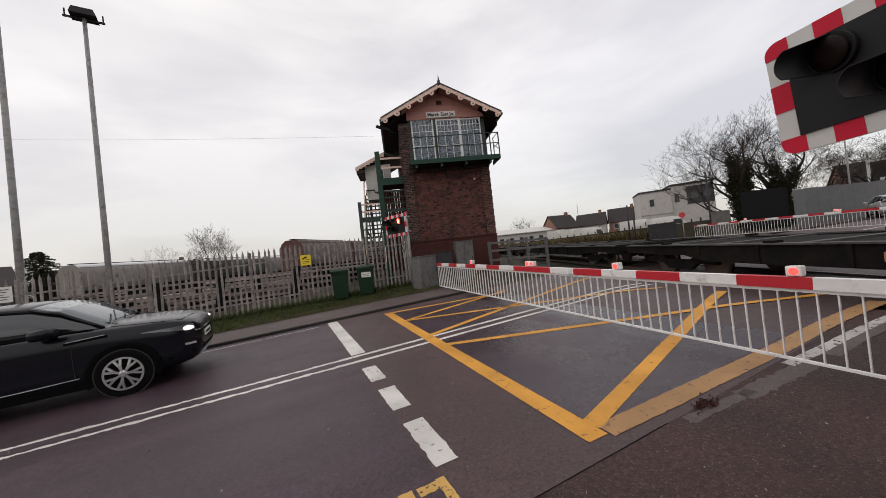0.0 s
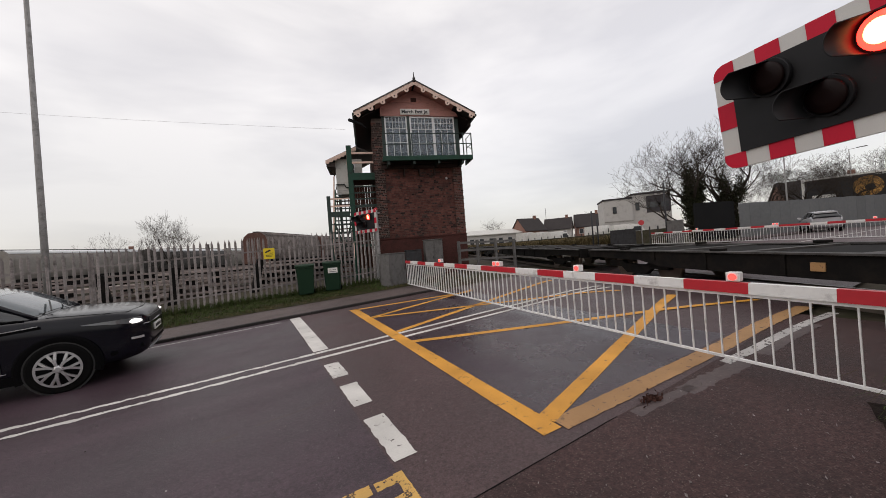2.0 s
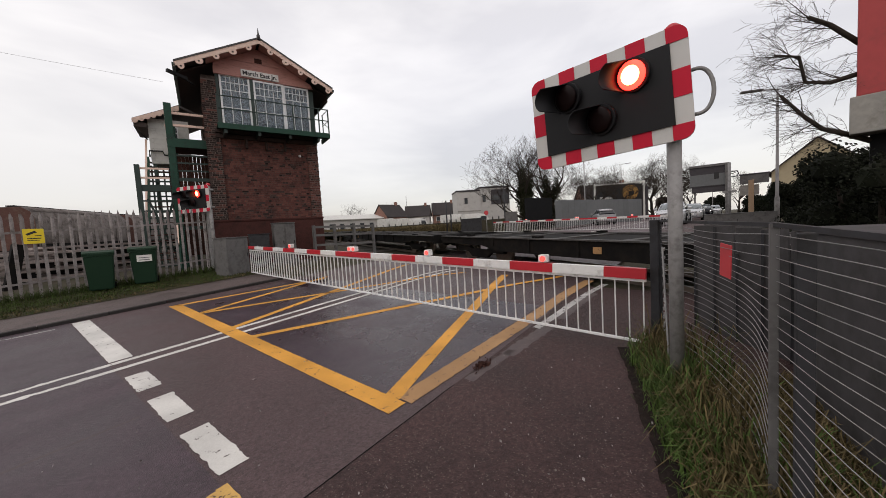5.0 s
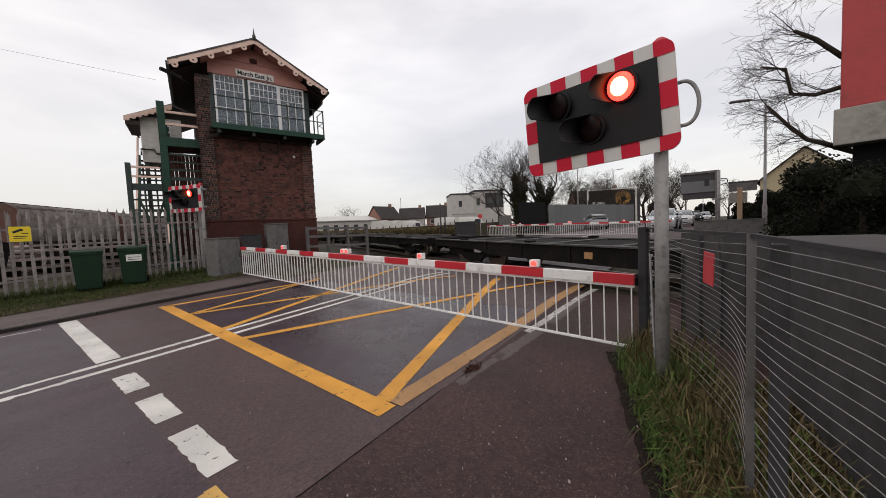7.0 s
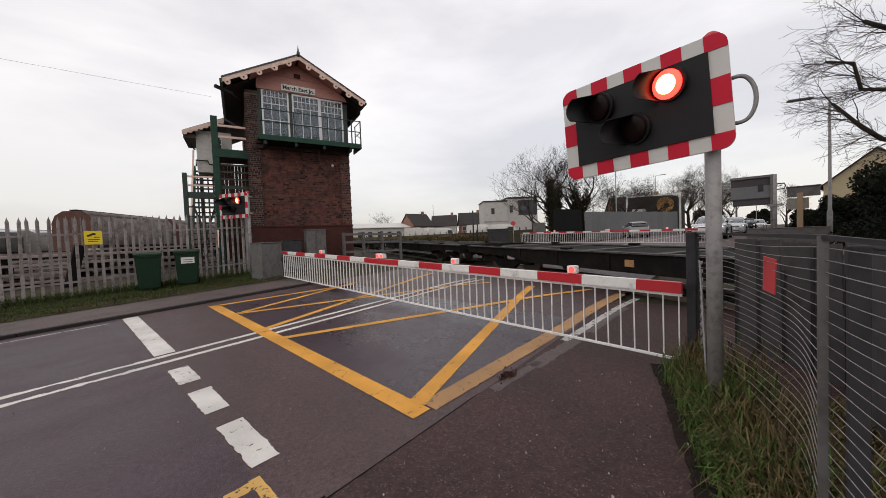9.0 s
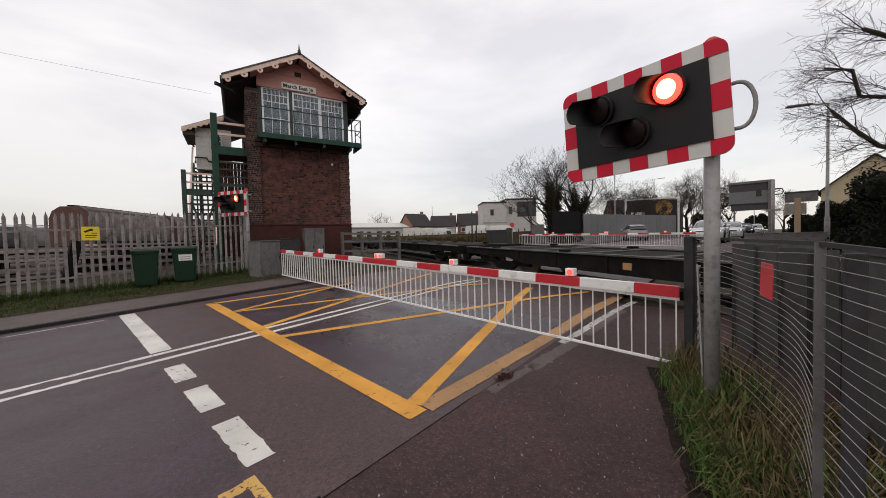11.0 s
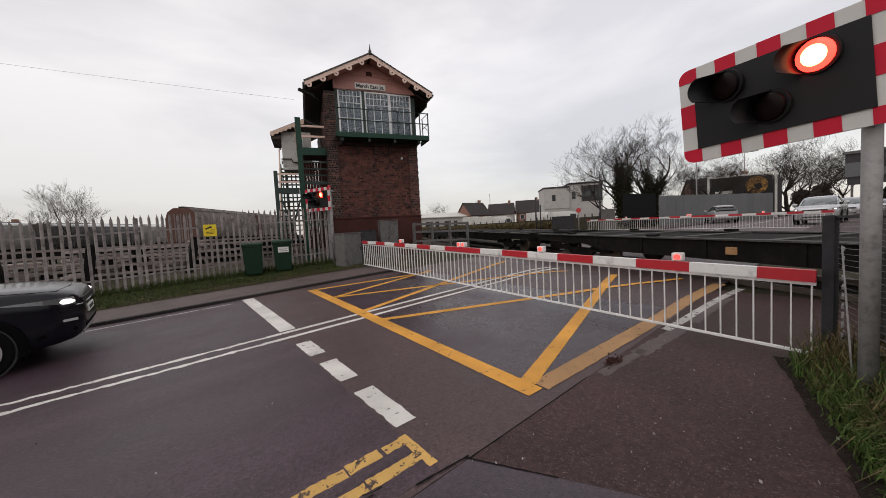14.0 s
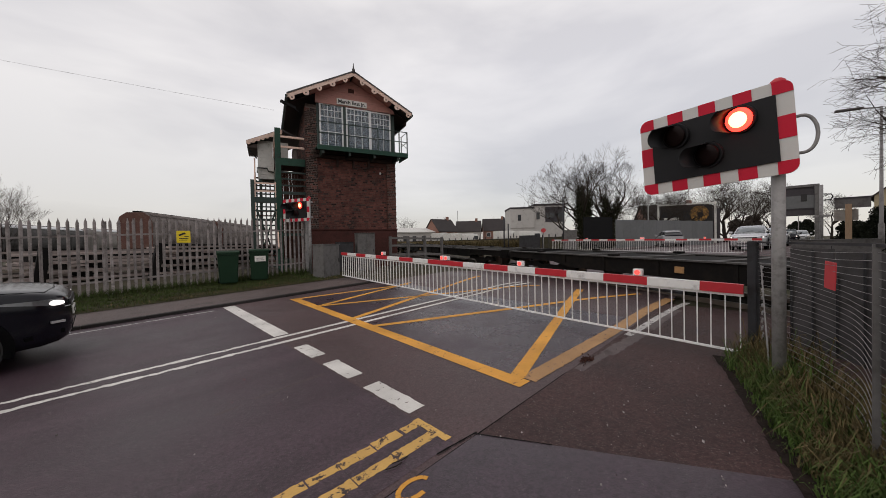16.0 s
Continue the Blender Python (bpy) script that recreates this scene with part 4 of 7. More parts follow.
part("mullion", box(bm_new(), 1.60, 1.72, -0.07, 0.06, 6.0, 8.02, 0.006), M["dark_green"], sb, "dark green mullion")

# gable boarding in overlapping boards
RIDGE, EAVE, APEX, SPAN = 1.97, 7.91, 9.30, 2.67
def roof_z(u):
    return APEX - abs(u - RIDGE) * (APEX - EAVE) / SPAN


z = 7.98
while z < APEX - 0.2:
    half = (APEX - 0.12 - z) / (APEX - EAVE) * SPAN
    u0, u1 = max(RIDGE - half, 0.42), min(RIDGE + half, W + 0.02)
    bm = bm_new()
    top = min(z + 0.20, APEX - 0.15)
    half2 = (APEX - 0.12 - top) / (APEX - EAVE) * SPAN
    v0, v1 = max(RIDGE - half2, 0.42), min(RIDGE + half2, W + 0.02)
    prism(bm, [(u0, z), (u1, z), (v1, top), (v0, top)], "y", -0.09 + 0.012 * math.sin(z * 40), 0.0)
    part("gable_board", bm, M["pink_board"], sb)
    z += 0.205
part("gable_vent", box(bm_new(), RIDGE - 0.13, RIDGE + 0.13, -0.12, -0.05, 8.62, 8.80, 0.008), M["brown_board"], sb, "small dark red louvred vent")
name = part("name_board", box(bm_new(), 1.32, 2.66, -0.165, -0.10, 8.02, 8.28, 0.008), M["white_sign"], sb, "white station name board with black letters")
writing("lettering", "March East Jn.", 0.215, M["black"], name, Matrix.Translation((1.99, -0.169, 8.145)) @ pose(0, 0, 0, 90, 0, 0))

# roof, bargeboards, finial
for s in (-1, 1):
    e = RIDGE + s * (SPAN + 0.04)
    bm = bm_new()
    prism(bm, [(RIDGE, APEX + 0.06), (e, EAVE - 0.02 + 0.06), (e, EAVE - 0.08 + 0.06), (RIDGE, APEX)], "y", -0.72, DEEP + 0.5)
    part("roof_slope", bm, M["slate"], sb, "dark slate roof slope")
    bm = bm_new()
    prism(bm, [(RIDGE + s * 0.3, APEX - 0.22), (e - s * 0.05, EAVE - 0.08), (e - s * 0.05, EAVE - 0.12), (RIDGE + s * 0.3, APEX - 0.28)], "y", 0.0, DEEP + 0.3)
    part("soffit", bm, M["soffit"], sb, "dark boarded underside of the eaves")
    bm = bm_new()
    prism(bm, [(RIDGE + s * 0.05, APEX - 0.06), (e - s * 0.95, EAVE + 0.42), (e - s * 0.95, EAVE + 0.36), (RIDGE + s * 0.05, APEX - 0.12)], "y", -0.66, 0.0)
    part("gable_soffit", bm, M["pink_board"], sb, "pink painted soffit of the gable")
    bm = bm_new()
    prism(bm, [(RIDGE, APEX + 0.02), (e, EAVE + 0.0), (e, EAVE - 0.17), (RIDGE, APEX - 0.17)], "y", -0.70, -0.655)
    barge = part("bargeboard", bm, M["cream"], sb, "cream painted decorative bargeboard")
    for k in range(5):
        f = 0.14 + 0.2 * k
        u, zz = RIDGE + s * SPAN * f, APEX - (APEX - EAVE) * f - 0.19
        bm = bm_new()
        prism(bm, [(u + 0.13 * math.cos(a) * (1 if k % 2 else 0.8), zz + 0.12 * math.sin(a)) for a in [math.tau * j / 14 for j in range(14)]], "y", -0.698, -0.66)
        part("scroll", bm, M["cream"], barge)
        bm = bm_new()
        prism(bm, [(u + 0.035 * math.cos(a), zz - 0.02 + 0.03 * math.sin(a)) for a in [math.tau * j / 10 for j in range(10)]], "y", -0.703, -0.699)
        part("fret_hole", bm, M["soffit"], barge, "dark fretwork hole")
    bm = bm_new()
    prism(bm, [(e - s * 0.04, EAVE - 0.16), (e + s * 0.05, EAVE - 0.13), (e + s * 0.05, EAVE - 0.04), (e - s * 0.04, EAVE - 0.05)], "y", -0.70, DEEP + 0.4)
    part("gutter", bm, M["dark_green"], sb)
    v = 0.0
    while v < 6 and s == 1:
        part("valance_board", prism(bm_new(), [(v, EAVE - 0.12), (v + 0.13, EAVE - 0.12), (v + 0.13, EAVE - 0.30), (v + 0.065, EAVE - 0.38), (v, EAVE - 0.30)], "x", e - 0.05, e - 0.03), M["soffit"], sb)
        v += 0.14
bm = bm_new()
tube(bm, [(RIDGE, -0.68, APEX - 0.05), (RIDGE, -0.68, APEX + 0.14), (RIDGE, -0.68, APEX + 0.17), (RIDGE, -0.68, APEX + 0.40)], [0.07, 0.06, 0.035, 0.008], 8)
part("finial", bm, M["slate"], sb, "dark pointed ridge finial")
part("flood_lamp", beam(beam(bm_new(), (-0.4, -0.2, 7.55), (-0.95, -0.55, 7.62), 0.10, 0.10), (-0.2, 0.1, 7.5), (-0.5, -0.2, 7.55), 0.05), M["signal_black"], sb, "dark floodlight on an arm under the eaves")

# balcony
part("balcony_floor", box(bm_new(), 0.36, W + 0.36, -0.80, -0.06, 5.90, 5.97, 0.01), M["green_paint"], sb, "green balcony deck")
part("balcony_fascia", box(bm_new(), 0.36, W + 0.36, -0.86, -0.80, 5.76, 5.96, 0.01), M["green_paint"], sb, "green fascia board")
part("balcony_end", box(bm_new(), W + 0.32, W + 0.37, -0.80, 0.3, 5.76, 5.96, 0.01), M["green_paint"], sb)
for u in (0.6, 1.7, 2.8, 3.9):
    part("balcony_joist", box(bm_new(), u - 0.05, u + 0.05, -0.78, 0.0, 5.62, 5.895), M["dark_green"], sb)
for u in (0.40, 1.65, 2.95, 3.95, W + 0.34):
    part("railing_post", beam(bm_new(), (u, -0.83, 5.75), (u, -0.83, 6.95), 0.042), M["dark_green"], sb, "dark green railing post")
for z in (6.93, 6.47):
    bm = bm_new()
    tube(bm, [(0.38, -0.83, z), (W + 0.34, -0.83, z), (W + 0.34, 0.0, z)], 0.02, 6)
    part("railing_bar", bm, M["dark_green"], sb)
part("railing_post", beam(bm_new(), (W + 0.34, -0.05, 5.75), (W + 0.34, -0.05, 6.95), 0.035), M["dark_green"], sb)
part("railing_brace", beam(bm_new(), (W + 0.34, -0.8, 6.2), (W + 0.34, -0.1, 6.6), 0.018), M["dark_green"], sb)

# landing, stair and porch beside the box
st = thing("signal_box_stair", BOX, "green timber stair and landing with cream handrails", "stairs")
for u, v, t in ((-1.08, 0.40, 6.80), (-1.08, 2.4, 6.6)):
    part("post", box(bm_new(), u - 0.11, u + 0.11, v - 0.09, v + 0.09, BASE - 0.1, t, 0.01), M["green_paint"], st, "green timber post")
part("landing", box(bm_new(), -1.2, 0.0, 0.35, 2.5, 5.42, 5.52), M["brown_board"], st)
part("landing_fascia", box(bm_new(), -1.14, 0.0, 0.30, 0.36, 5.22, 5.54, 0.01), M["green_paint"], st, "green fascia")
for z in (6.45, 6.02):
    part("handrail", box(bm_new(), -1.14, -0.02, 0.33, 0.39, z - 0.045, z + 0.045, 0.01), M["cream"], st, "cream painted rail")
    part("handrail", box(bm_new(), -1.22, -1.16, 0.45, 2.4, z - 0.045, z + 0.045, 0.01), M["cream"], st)
for k in range(3):
    part("lower_rail", box(bm_new(), -1.14, 0.0, 0.36, 0.42, 4.35 + 0.28 * k, 4.41 + 0.28 * k), M["dark_green"], st)
for u in (-2.02, -1.16):
    part("stringer", beam(bm_new(), (u, -0.2, 0.75), (u, 3.6, 5.35), 0.06, 0.26), M["green_paint"], st)
    part("handrail", beam(bm_new(), (u, -0.2, 1.7), (u, 3.4, 6.1), 0.06, 0.09), M["cream"], st, "cream painted handrail")
for k in range(20):
    f = (k + 0.5) / 20
    part("tread", box(bm_new(), -1.99, -1.19, -0.2 + 3.8 * f, 0.02 + 3.8 * f, 0.80 + 4.5 * f, 0.84 + 4.5 * f), M["brown_board" if k % 3 else "dark_green"], st)
part("post", box(bm_new(), -2.12, -1.98, -0.25, -0.11, BASE - 0.1, 4.45, 0.01), M["dark_green"], st, "dark green newel post")
for z in (4.30, 3.98):
    part("rail", box(bm_new(), -1.98, -1.2, -0.21, -0.15, z, z + 0.06), M["cream"], st)
for z in (3.55, 3.2, 2.85, 2.6):
    part("rail", box(bm_new(), -1.98, -1.2, -0.20, -0.16, z, z + (0.22 if z == 3.55 else 0.05)), M["dark_green"], st)
for a, b in (((-1.95, 0.9, 1.0), (-1.2, 0.9, 3.4)), ((-1.2, 0.9, 1.0), (-1.95, 0.9, 3.4))):
    part("brace", beam(bm_new(), a, b, 0.07), M["dark_green"], st)

for k in range(8):
    part("boarding", box(bm_new(), -0.98 + 0.125 * k, -0.865 + 0.125 * k, 1.5, 1.53, 1.2, 5.2), M["brown_board"], st, "dark boarding below the landing")
for z in (2.2, 3.1, 4.0):
    part("brace_rail", box(bm_new(), -1.0, 0.0, 0.38, 0.44, z, z + 0.12), M["dark_green"], st)
for k in range(5):
    part("back_post", box(bm_new(), -2.0 + 0.2 * k, -1.94 + 0.2 * k, 3.7, 3.76, 0.7, 5.1), M["dark_green"], st)
an = thing("porch_hut", BOX @ pose(0.42, 0, 0.32), "small white boarded hut on posts behind the stair", "hut")
for k in range(9):
    part("wall_board", box(bm_new(), -2.30, -0.95, 3.0 - 0.006 * (k % 2), 4.4, 4.75 + 0.205 * k, 4.95 + 0.205 * k), M["off_white"], an)
win = part("window", box(bm_new(), -1.66, -1.32, 2.955, 2.99, 5.75, 6.30, 0.006), M["white_frame"], an)
part("pane", box(bm_new(), -1.62, -1.36, 2.945, 2.954, 5.80, 6.02), M["far_pane"], win)
part("pane", box(bm_new(), -1.62, -1.36, 2.945, 2.954, 6.06, 6.26), M["far_pane"], win)
bm = bm_new()
prism(bm, [(-2.75, 6.46), (-1.2, 7.18), (0.1, 6.58), (0.1, 6.50), (-1.2, 7.08), (-2.75, 6.36)], "y", 2.7, 4.8)
part("roof", bm, M["slate"], an, "dark slate roof")
bm = bm_new()
prism(bm, [(-2.75, 6.44), (-1.2, 7.14), (-1.2, 6.98), (-2.75, 6.28)], "y", 2.66, 2.70)
part("bargeboard", bm, M["cream"], an, "cream scalloped bargeboard")
for k in range(8):
    f = (k + 0.5) / 8
    bm = bm_new()
    prism(bm, [(-2.75 + 1.55 * f + 0.09 * math.cos(a), 6.30 + 0.70 * f + 0.07 * math.sin(a)) for a in [math.tau * j / 10 for j in range(10)]], "y", 2.665, 2.695)
    part("scallop", bm, M["cream"], an)
part("eave", box(bm_new(), -2.72, -2.3, 2.75, 4.6, 6.15, 6.32), M["soffit"], an)
for u in (-2.2, -1.05):
    part("support_post", beam(bm_new(), (u, 3.1, BASE - 0.5), (u, 3.1, 4.76), 0.12), M["dark_green"], an)
part("downpipe", tube(bm_new(), [(-2.66, 2.9, 6.3), (-2.66, 2.9, 6.1), (-2.34, 2.96, 5.7)], 0.03, 8), M["black"], an)
part("waste_pipe", tube(bm_new(), [(-2.33, 2.92, 5.0), (-2.33, 2.92, 5.25), (-1.9, 2.92, 5.25), (-1.85, 2.92, 5.1), (-1.2, 2.92, 5.05)], 0.035, 8), M["black"], an)

# ---- palisade fence ----
FY = 13.42
fence = thing("palisade_fence", pose(0, 0, 0), "grey galvanised steel palisade fence with pointed pales", "fence")
bm = bm_new()
outline = [(-0.034, 0.0), (0.034, 0.0), (0.034, 2.0), (0.012, 2.07), (0.0, 2.13), (-0.012, 2.07), (-0.034, 2.0)]
v = [[bm.verts.new((x, y + 0.018 * (1 if abs(x) > 0.02 else 0), z)) for x, z in outline] for y in (0, 0.006)]
bm.faces.new(v[0][::-1])
bm.faces.new(v[1])
for i in range(7):
    bm.faces.new((v[0][i], v[0][(i + 1) % 7], v[1][(i + 1) % 7], v[1][i]))
bmesh.ops.recalc_face_normals(bm, faces=bm.faces)
pale_mesh = put("pale", bm, M["pale_steel"], fence, matrix=pose(4.3, FY, gz(4.3, FY) + 0.06)).data
x = 4.3
while x > -26:
    x -= 0.162
    ob = new("pale", pale_mesh)
    ob.parent, ob.matrix_basis = fence, pose(x, FY + random.uniform(-0.006, 0.006), gz(x, FY) + 0.07 + random.uniform(-0.012, 0.012), 0, random.uniform(-0.7, 0.7), random.uniform(-4, 4))
for h in (0.45, 1.72):
    part("fence_rail", beam(bm_new(), (-26, FY + 0.05, gz(-26, FY) + h), (-9, FY + 0.05, gz(-9, FY) + h), 0.05, 0.05), M["pale_steel"], fence)
    part("fence_rail", beam(bm_new(), (-9, FY + 0.05, gz(-9, FY) + h), (4.6, FY + 0.05, gz(4.6, FY) + h), 0.05, 0.05), M["pale_steel"], fence)
for k in range(12):
    x = 4.5 - 2.75 * k
    part("fence_post", beam(bm_new(), (x, FY + 0.10, gz(x, FY)), (x, FY + 0.10, gz(x, FY) + 2.1), 0.06, 0.10), M["pale_steel"], fence)
g = gz(4.6, FY)
part("end_post", box(bm_new(), 4.55, 4.67, FY - 0.06, FY + 0.06, g - 0.1, g + 2.25, 0.008), M["galv"], fence, "thick square end post")


def plate(name, m, w, h, mat, label, category):
    root = thing(name, m, label, category)
    bm = bm_new()
    prism(bm, rounded(w, h, 0.02), "y", -0.012, 0.0)
    part("plate", bm, M[mat], root)
    return root


def bars(root, mat, rows, y=-0.0145):
    for x0, x1, z0, z1 in rows:
        part("printing", box(bm_new(), x0, x1, y, y + 0.002, z0, z1), M[mat], root)


sg = plate("camera_notice", pose(0.73, FY - 0.03, 2.12), 0.35, 0.37, "yellow_sign", "yellow surveillance notice with black camera symbol on the fence", "sign")
bm = bm_new()
prism(bm, [(-0.13, 0.06), (-0.10, 0.02), (0.015, 0.075), (0.045, 0.07), (0.06, 0.10), (0.02, 0.135), (-0.02, 0.115)], "y", -0.0145, -0.0125)
part("camera_symbol", bm, M["black"], sg)
bars(sg, "black", ((0.02, 0.13, 0.00, 0.02), (-0.11, 0.12, -0.065, -0.045), (-0.11, 0.09, -0.11, -0.095)))
ws = plate("white_notice", pose(-6.87, FY - 0.03, 2.0), 0.52, 0.42, "white_sign", "white notice board with dark printing on the fence", "sign")
bars(ws, "dark_box", tuple((-0.21, 0.2 - 0.05 * (k % 3), 0.12 - 0.065 * k, 0.14 - 0.065 * k) for k in range(5)))


# ---- wheelie bins ----
def wheelie_bin(m, sticker):
    root = thing("wheelie_bin", m, "dark green plastic wheelie bin on the grass" + (" with a white label" if sticker else ""), "bin", "green bins")
    bm = bm_new()
    lo, hi = 0.47, 0.565
    ring = []
    for z, w, d in ((0.05, lo, 0.46), (0.95, hi, 0.66)):
        ring.append([bm.verts.new((x, y, z)) for x, y in [(a * 1.0, b * 1.0) for a, b in ((-w / 2, -d / 2), (w / 2, -d / 2), (w / 2, d / 2), (-w / 2, d / 2))]])
    bm.faces.new(ring[0][::-1])
    bm.faces.new(ring[1])
    for i in range(4):
        bm.faces.new((ring[0][i], ring[0][(i + 1) % 4], ring[1][(i + 1) % 4], ring[1][i]))
    bmesh.ops.bevel(bm, geom=list(bm.edges), offset=0.025, segments=3, affect="EDGES")
    part("tub", bm, M["bin_green"], root)
    part("rim", box(bm_new(), -0.30, 0.30, -0.35, 0.35, 0.93, 0.99, 0.012), M["bin_green"], root)
    bm = bm_new()
    prism(bm, [(-0.37, 0.99), (-0.36, 1.03), (-0.1, 1.075), (0.36, 1.06), (0.38, 0.99)], "x", -0.30, 0.30)
    part("lid", bm, M["bin_green"], root, "hinged lid")
    part("handle", tube(bm_new(), [(-0.26, 0.40, 0.98), (0.26, 0.40, 0.98)], 0.018, 8), M["bin_green"], root)
    for x in (-0.24, 0.24):
        part("lid_lug", box(bm_new(), x - 0.05, x + 0.05, -0.39, -0.34, 0.985, 1.03, 0.008), M["bin_green"], root)
        part("wheel", tube(bm_new(), [(x - 0.03 * (1 if x > 0 else -1), 0.26, 0.10), (x + 0.03 * (1 if x > 0 else -1), 0.26, 0.10)], 0.10, 16), M["tyre"], root)
    if sticker:
        part("label_plate", box(bm_new(), -0.13, 0.19, -0.333, -0.322, 0.66, 0.84), M["white_sign"], root, "white address label")
        for k in range(2):
            part("printing", box(bm_new(), -0.09, 0.15, -0.335, -0.3335, 0.70 + 0.06 * k, 0.715 + 0.06 * k), M["dark_box"], root)
    return root


wheelie_bin(pose(1.76, 12.75, gz(1.76, 12.75) + 0.05, 0, 0, -10), False)
wheelie_bin(pose(2.66, 12.70, gz(2.66, 12.7) + 0.05, 0, 0, -16), True)

# ---- barrier machine, cabinets and rails by the box ----
def cabinet(m, w, d, h, mat, label, doors=2):
    root = thing("equipment_cabinet", m, label, "cabinet", "railway cabinets")
    part("body", box(bm_new(), -w / 2, w / 2, -d / 2, d / 2, 0, h, 0.012), M[mat], root)
    part("cap", box(bm_new(), -w / 2 - 0.02, w / 2 + 0.02, -d / 2 - 0.03, d / 2 + 0.02, h, h + 0.03, 0.008), M[mat], root)
    for k in range(doors):
        a, b = -w / 2 + w * k / doors + 0.02, -w / 2 + w * (k + 1) / doors - 0.02
        door = part("door", box(bm_new(), a, b, -d / 2 - 0.018, -d / 2 - 0.002, 0.05, h - 0.04, 0.005), M[mat], root)
        part("handle", box(bm_new(), b - 0.06, b - 0.035, -d / 2 - 0.035, -d / 2 - 0.019, h * 0.5, h * 0.5 + 0.12), M["black"], door)
    return root


cabinet(pose(4.60, 11.80, gz(4.4, 11.7) - 0.05, 0, 0, 20), 0.78, 0.5, 1.22, "grey_box", "grey steel barrier machine housing at the end of the boom", 1)
cabinet(pose(6.95, 13.0, gz(7, 13) - 0.05, 0, 0, -18), 0.75, 0.5, 1.55, "grey_box", "grey steel railway cabinet before the brick wall", 2)
cabinet(pose(6.1, 13.2, gz(6, 13.2) - 0.05, 0, 0, -18), 0.65, 0.4, 1.2, "dark_box", "dark grey railway cabinet with a small white label", 1)
rl = thing("track_railing", pose(0, 0, 0), "weathered grey post and rail beside the track", "railing")
for k, (x, y) in enumerate(((8.0, 12.6), (8.8, 12.35), (9.6, 12.1), (10.4, 11.8))):
    part("post", beam(bm_new(), (x, y, gz(x, y) - 0.1), (x, y, gz(x, y) + 1.35), 0.10), M["grey_box"], rl)
for h in (0.55, 0.95, 1.28):
    part("rail", beam(bm_new(), (8.0, 12.6, gz(8, 12.6) + h), (10.4, 11.8, gz(10.4, 11.8) + h), 0.05, 0.09), M["grey_box"], rl)


# ---- car at the stop line ----
def wheel(name, parent, x, y, side, r=0.365, mats=("tyre", "alloy")):
    root = part(name, tube(bm_new(), [(x, y - 0.11 * side, r), (x, y + 0.095 * side, r), (x, y + 0.11 * side, r)], [r, r, r - 0.03], 40), M[mats[0]], parent, "black tyre")
    yf = y + 0.112 * side
    # tyre is solid: a dark disc stands for the shade behind the spokes
    part("rim", tube(tube(bm_new(), [(x, yf - 0.012 * side, r), (x, yf + 0.004 * side, r)], 0.255, 36), [(x, yf, r), (x, yf + 0.022 * side, r)], 0.05, 16), M["car_trim"], root, "hub and dark disc for the shaded hollow behind the spokes")
    bm = bm_new()
    for k in range(14):
        a = math.tau * (k // 2) / 7
        turn = 0.15 if k % 2 else -0.15
        hub = [(x + 0.045 * math.cos(a), yf + 0.022 * side, r + 0.045 * math.sin(a)), (x + 0.14 * math.cos(a + turn * 0.6), yf + 0.020 * side, r + 0.14 * math.sin(a + turn * 0.6)), (x + 0.245 * math.cos(a + turn * 1.25), yf + 0.008 * side, r + 0.245 * math.sin(a + turn * 1.25))]
        for p, q, w in ((hub[0], hub[1], 0.026), (hub[1], hub[2], 0.034)):
            beam(bm, p, q, w, 0.022, (0, 1, 0))
    tube(bm, [(x, yf + 0.005 * side, r), (x, yf + 0.03 * side, r), (x, yf + 0.036 * side, r)], [0.062, 0.056, 0.03], 20)
    part("spokes", bm, M[mats[1]], root, "silver alloy spokes")
    bm = bm_new()
    n = 40
    for k in range(n):
        a0, a1 = math.tau * k / n, math.tau * (k + 1) / n
        q = [bm.verts.new((x + rr * math.cos(a), yf + 0.014 * side, r + rr * math.sin(a))) for rr, a in ((0.232, a0), (0.262, a0), (0.262, a1), (0.232, a1))]
        bm.faces.new(q)
    part("rim_edge", bm, M[mats[1]], root)
    return root


def loft(bm, stations, mat_of=None):
    """Rings of (y, z) at each x, joined one to the next."""
    rings = [[bm.verts.new((x, y, z)) for y, z in ring] for x, ring in stations]
    n = len(rings[0])
    for a, b in zip(rings, rings[1:]):
        for i in range(n):
            f = bm.faces.new((a[i], a[(i + 1) % n], b[(i + 1) % n], b[i]))
            f.smooth = True
    bm.faces.new(rings[0])
    bm.faces.new(rings[-1][::-1])
    bmesh.ops.recalc_face_normals(bm, faces=bm.faces)
    return bm


def flank(x):
    """Half the width of the car's side, x metres from the nose (x is negative)."""
    for (a, ya), (b, yb) in zip(FLANK, FLANK[1:]):
        if b <= x <= a:
            return ya + (yb - ya) * (x - a) / (b - a)
    return FLANK[-1][1]


FLANK = ((0.02, 0.50), (0.0, 0.58), (-0.05, 0.70), (-0.13, 0.80), (-0.30, 0.885), (-0.60, 0.935), (-1.0, 0.955), (-3.7, 0.955), (-4.1, 0.92), (-4.3, 0.86), (-4.45, 0.76))


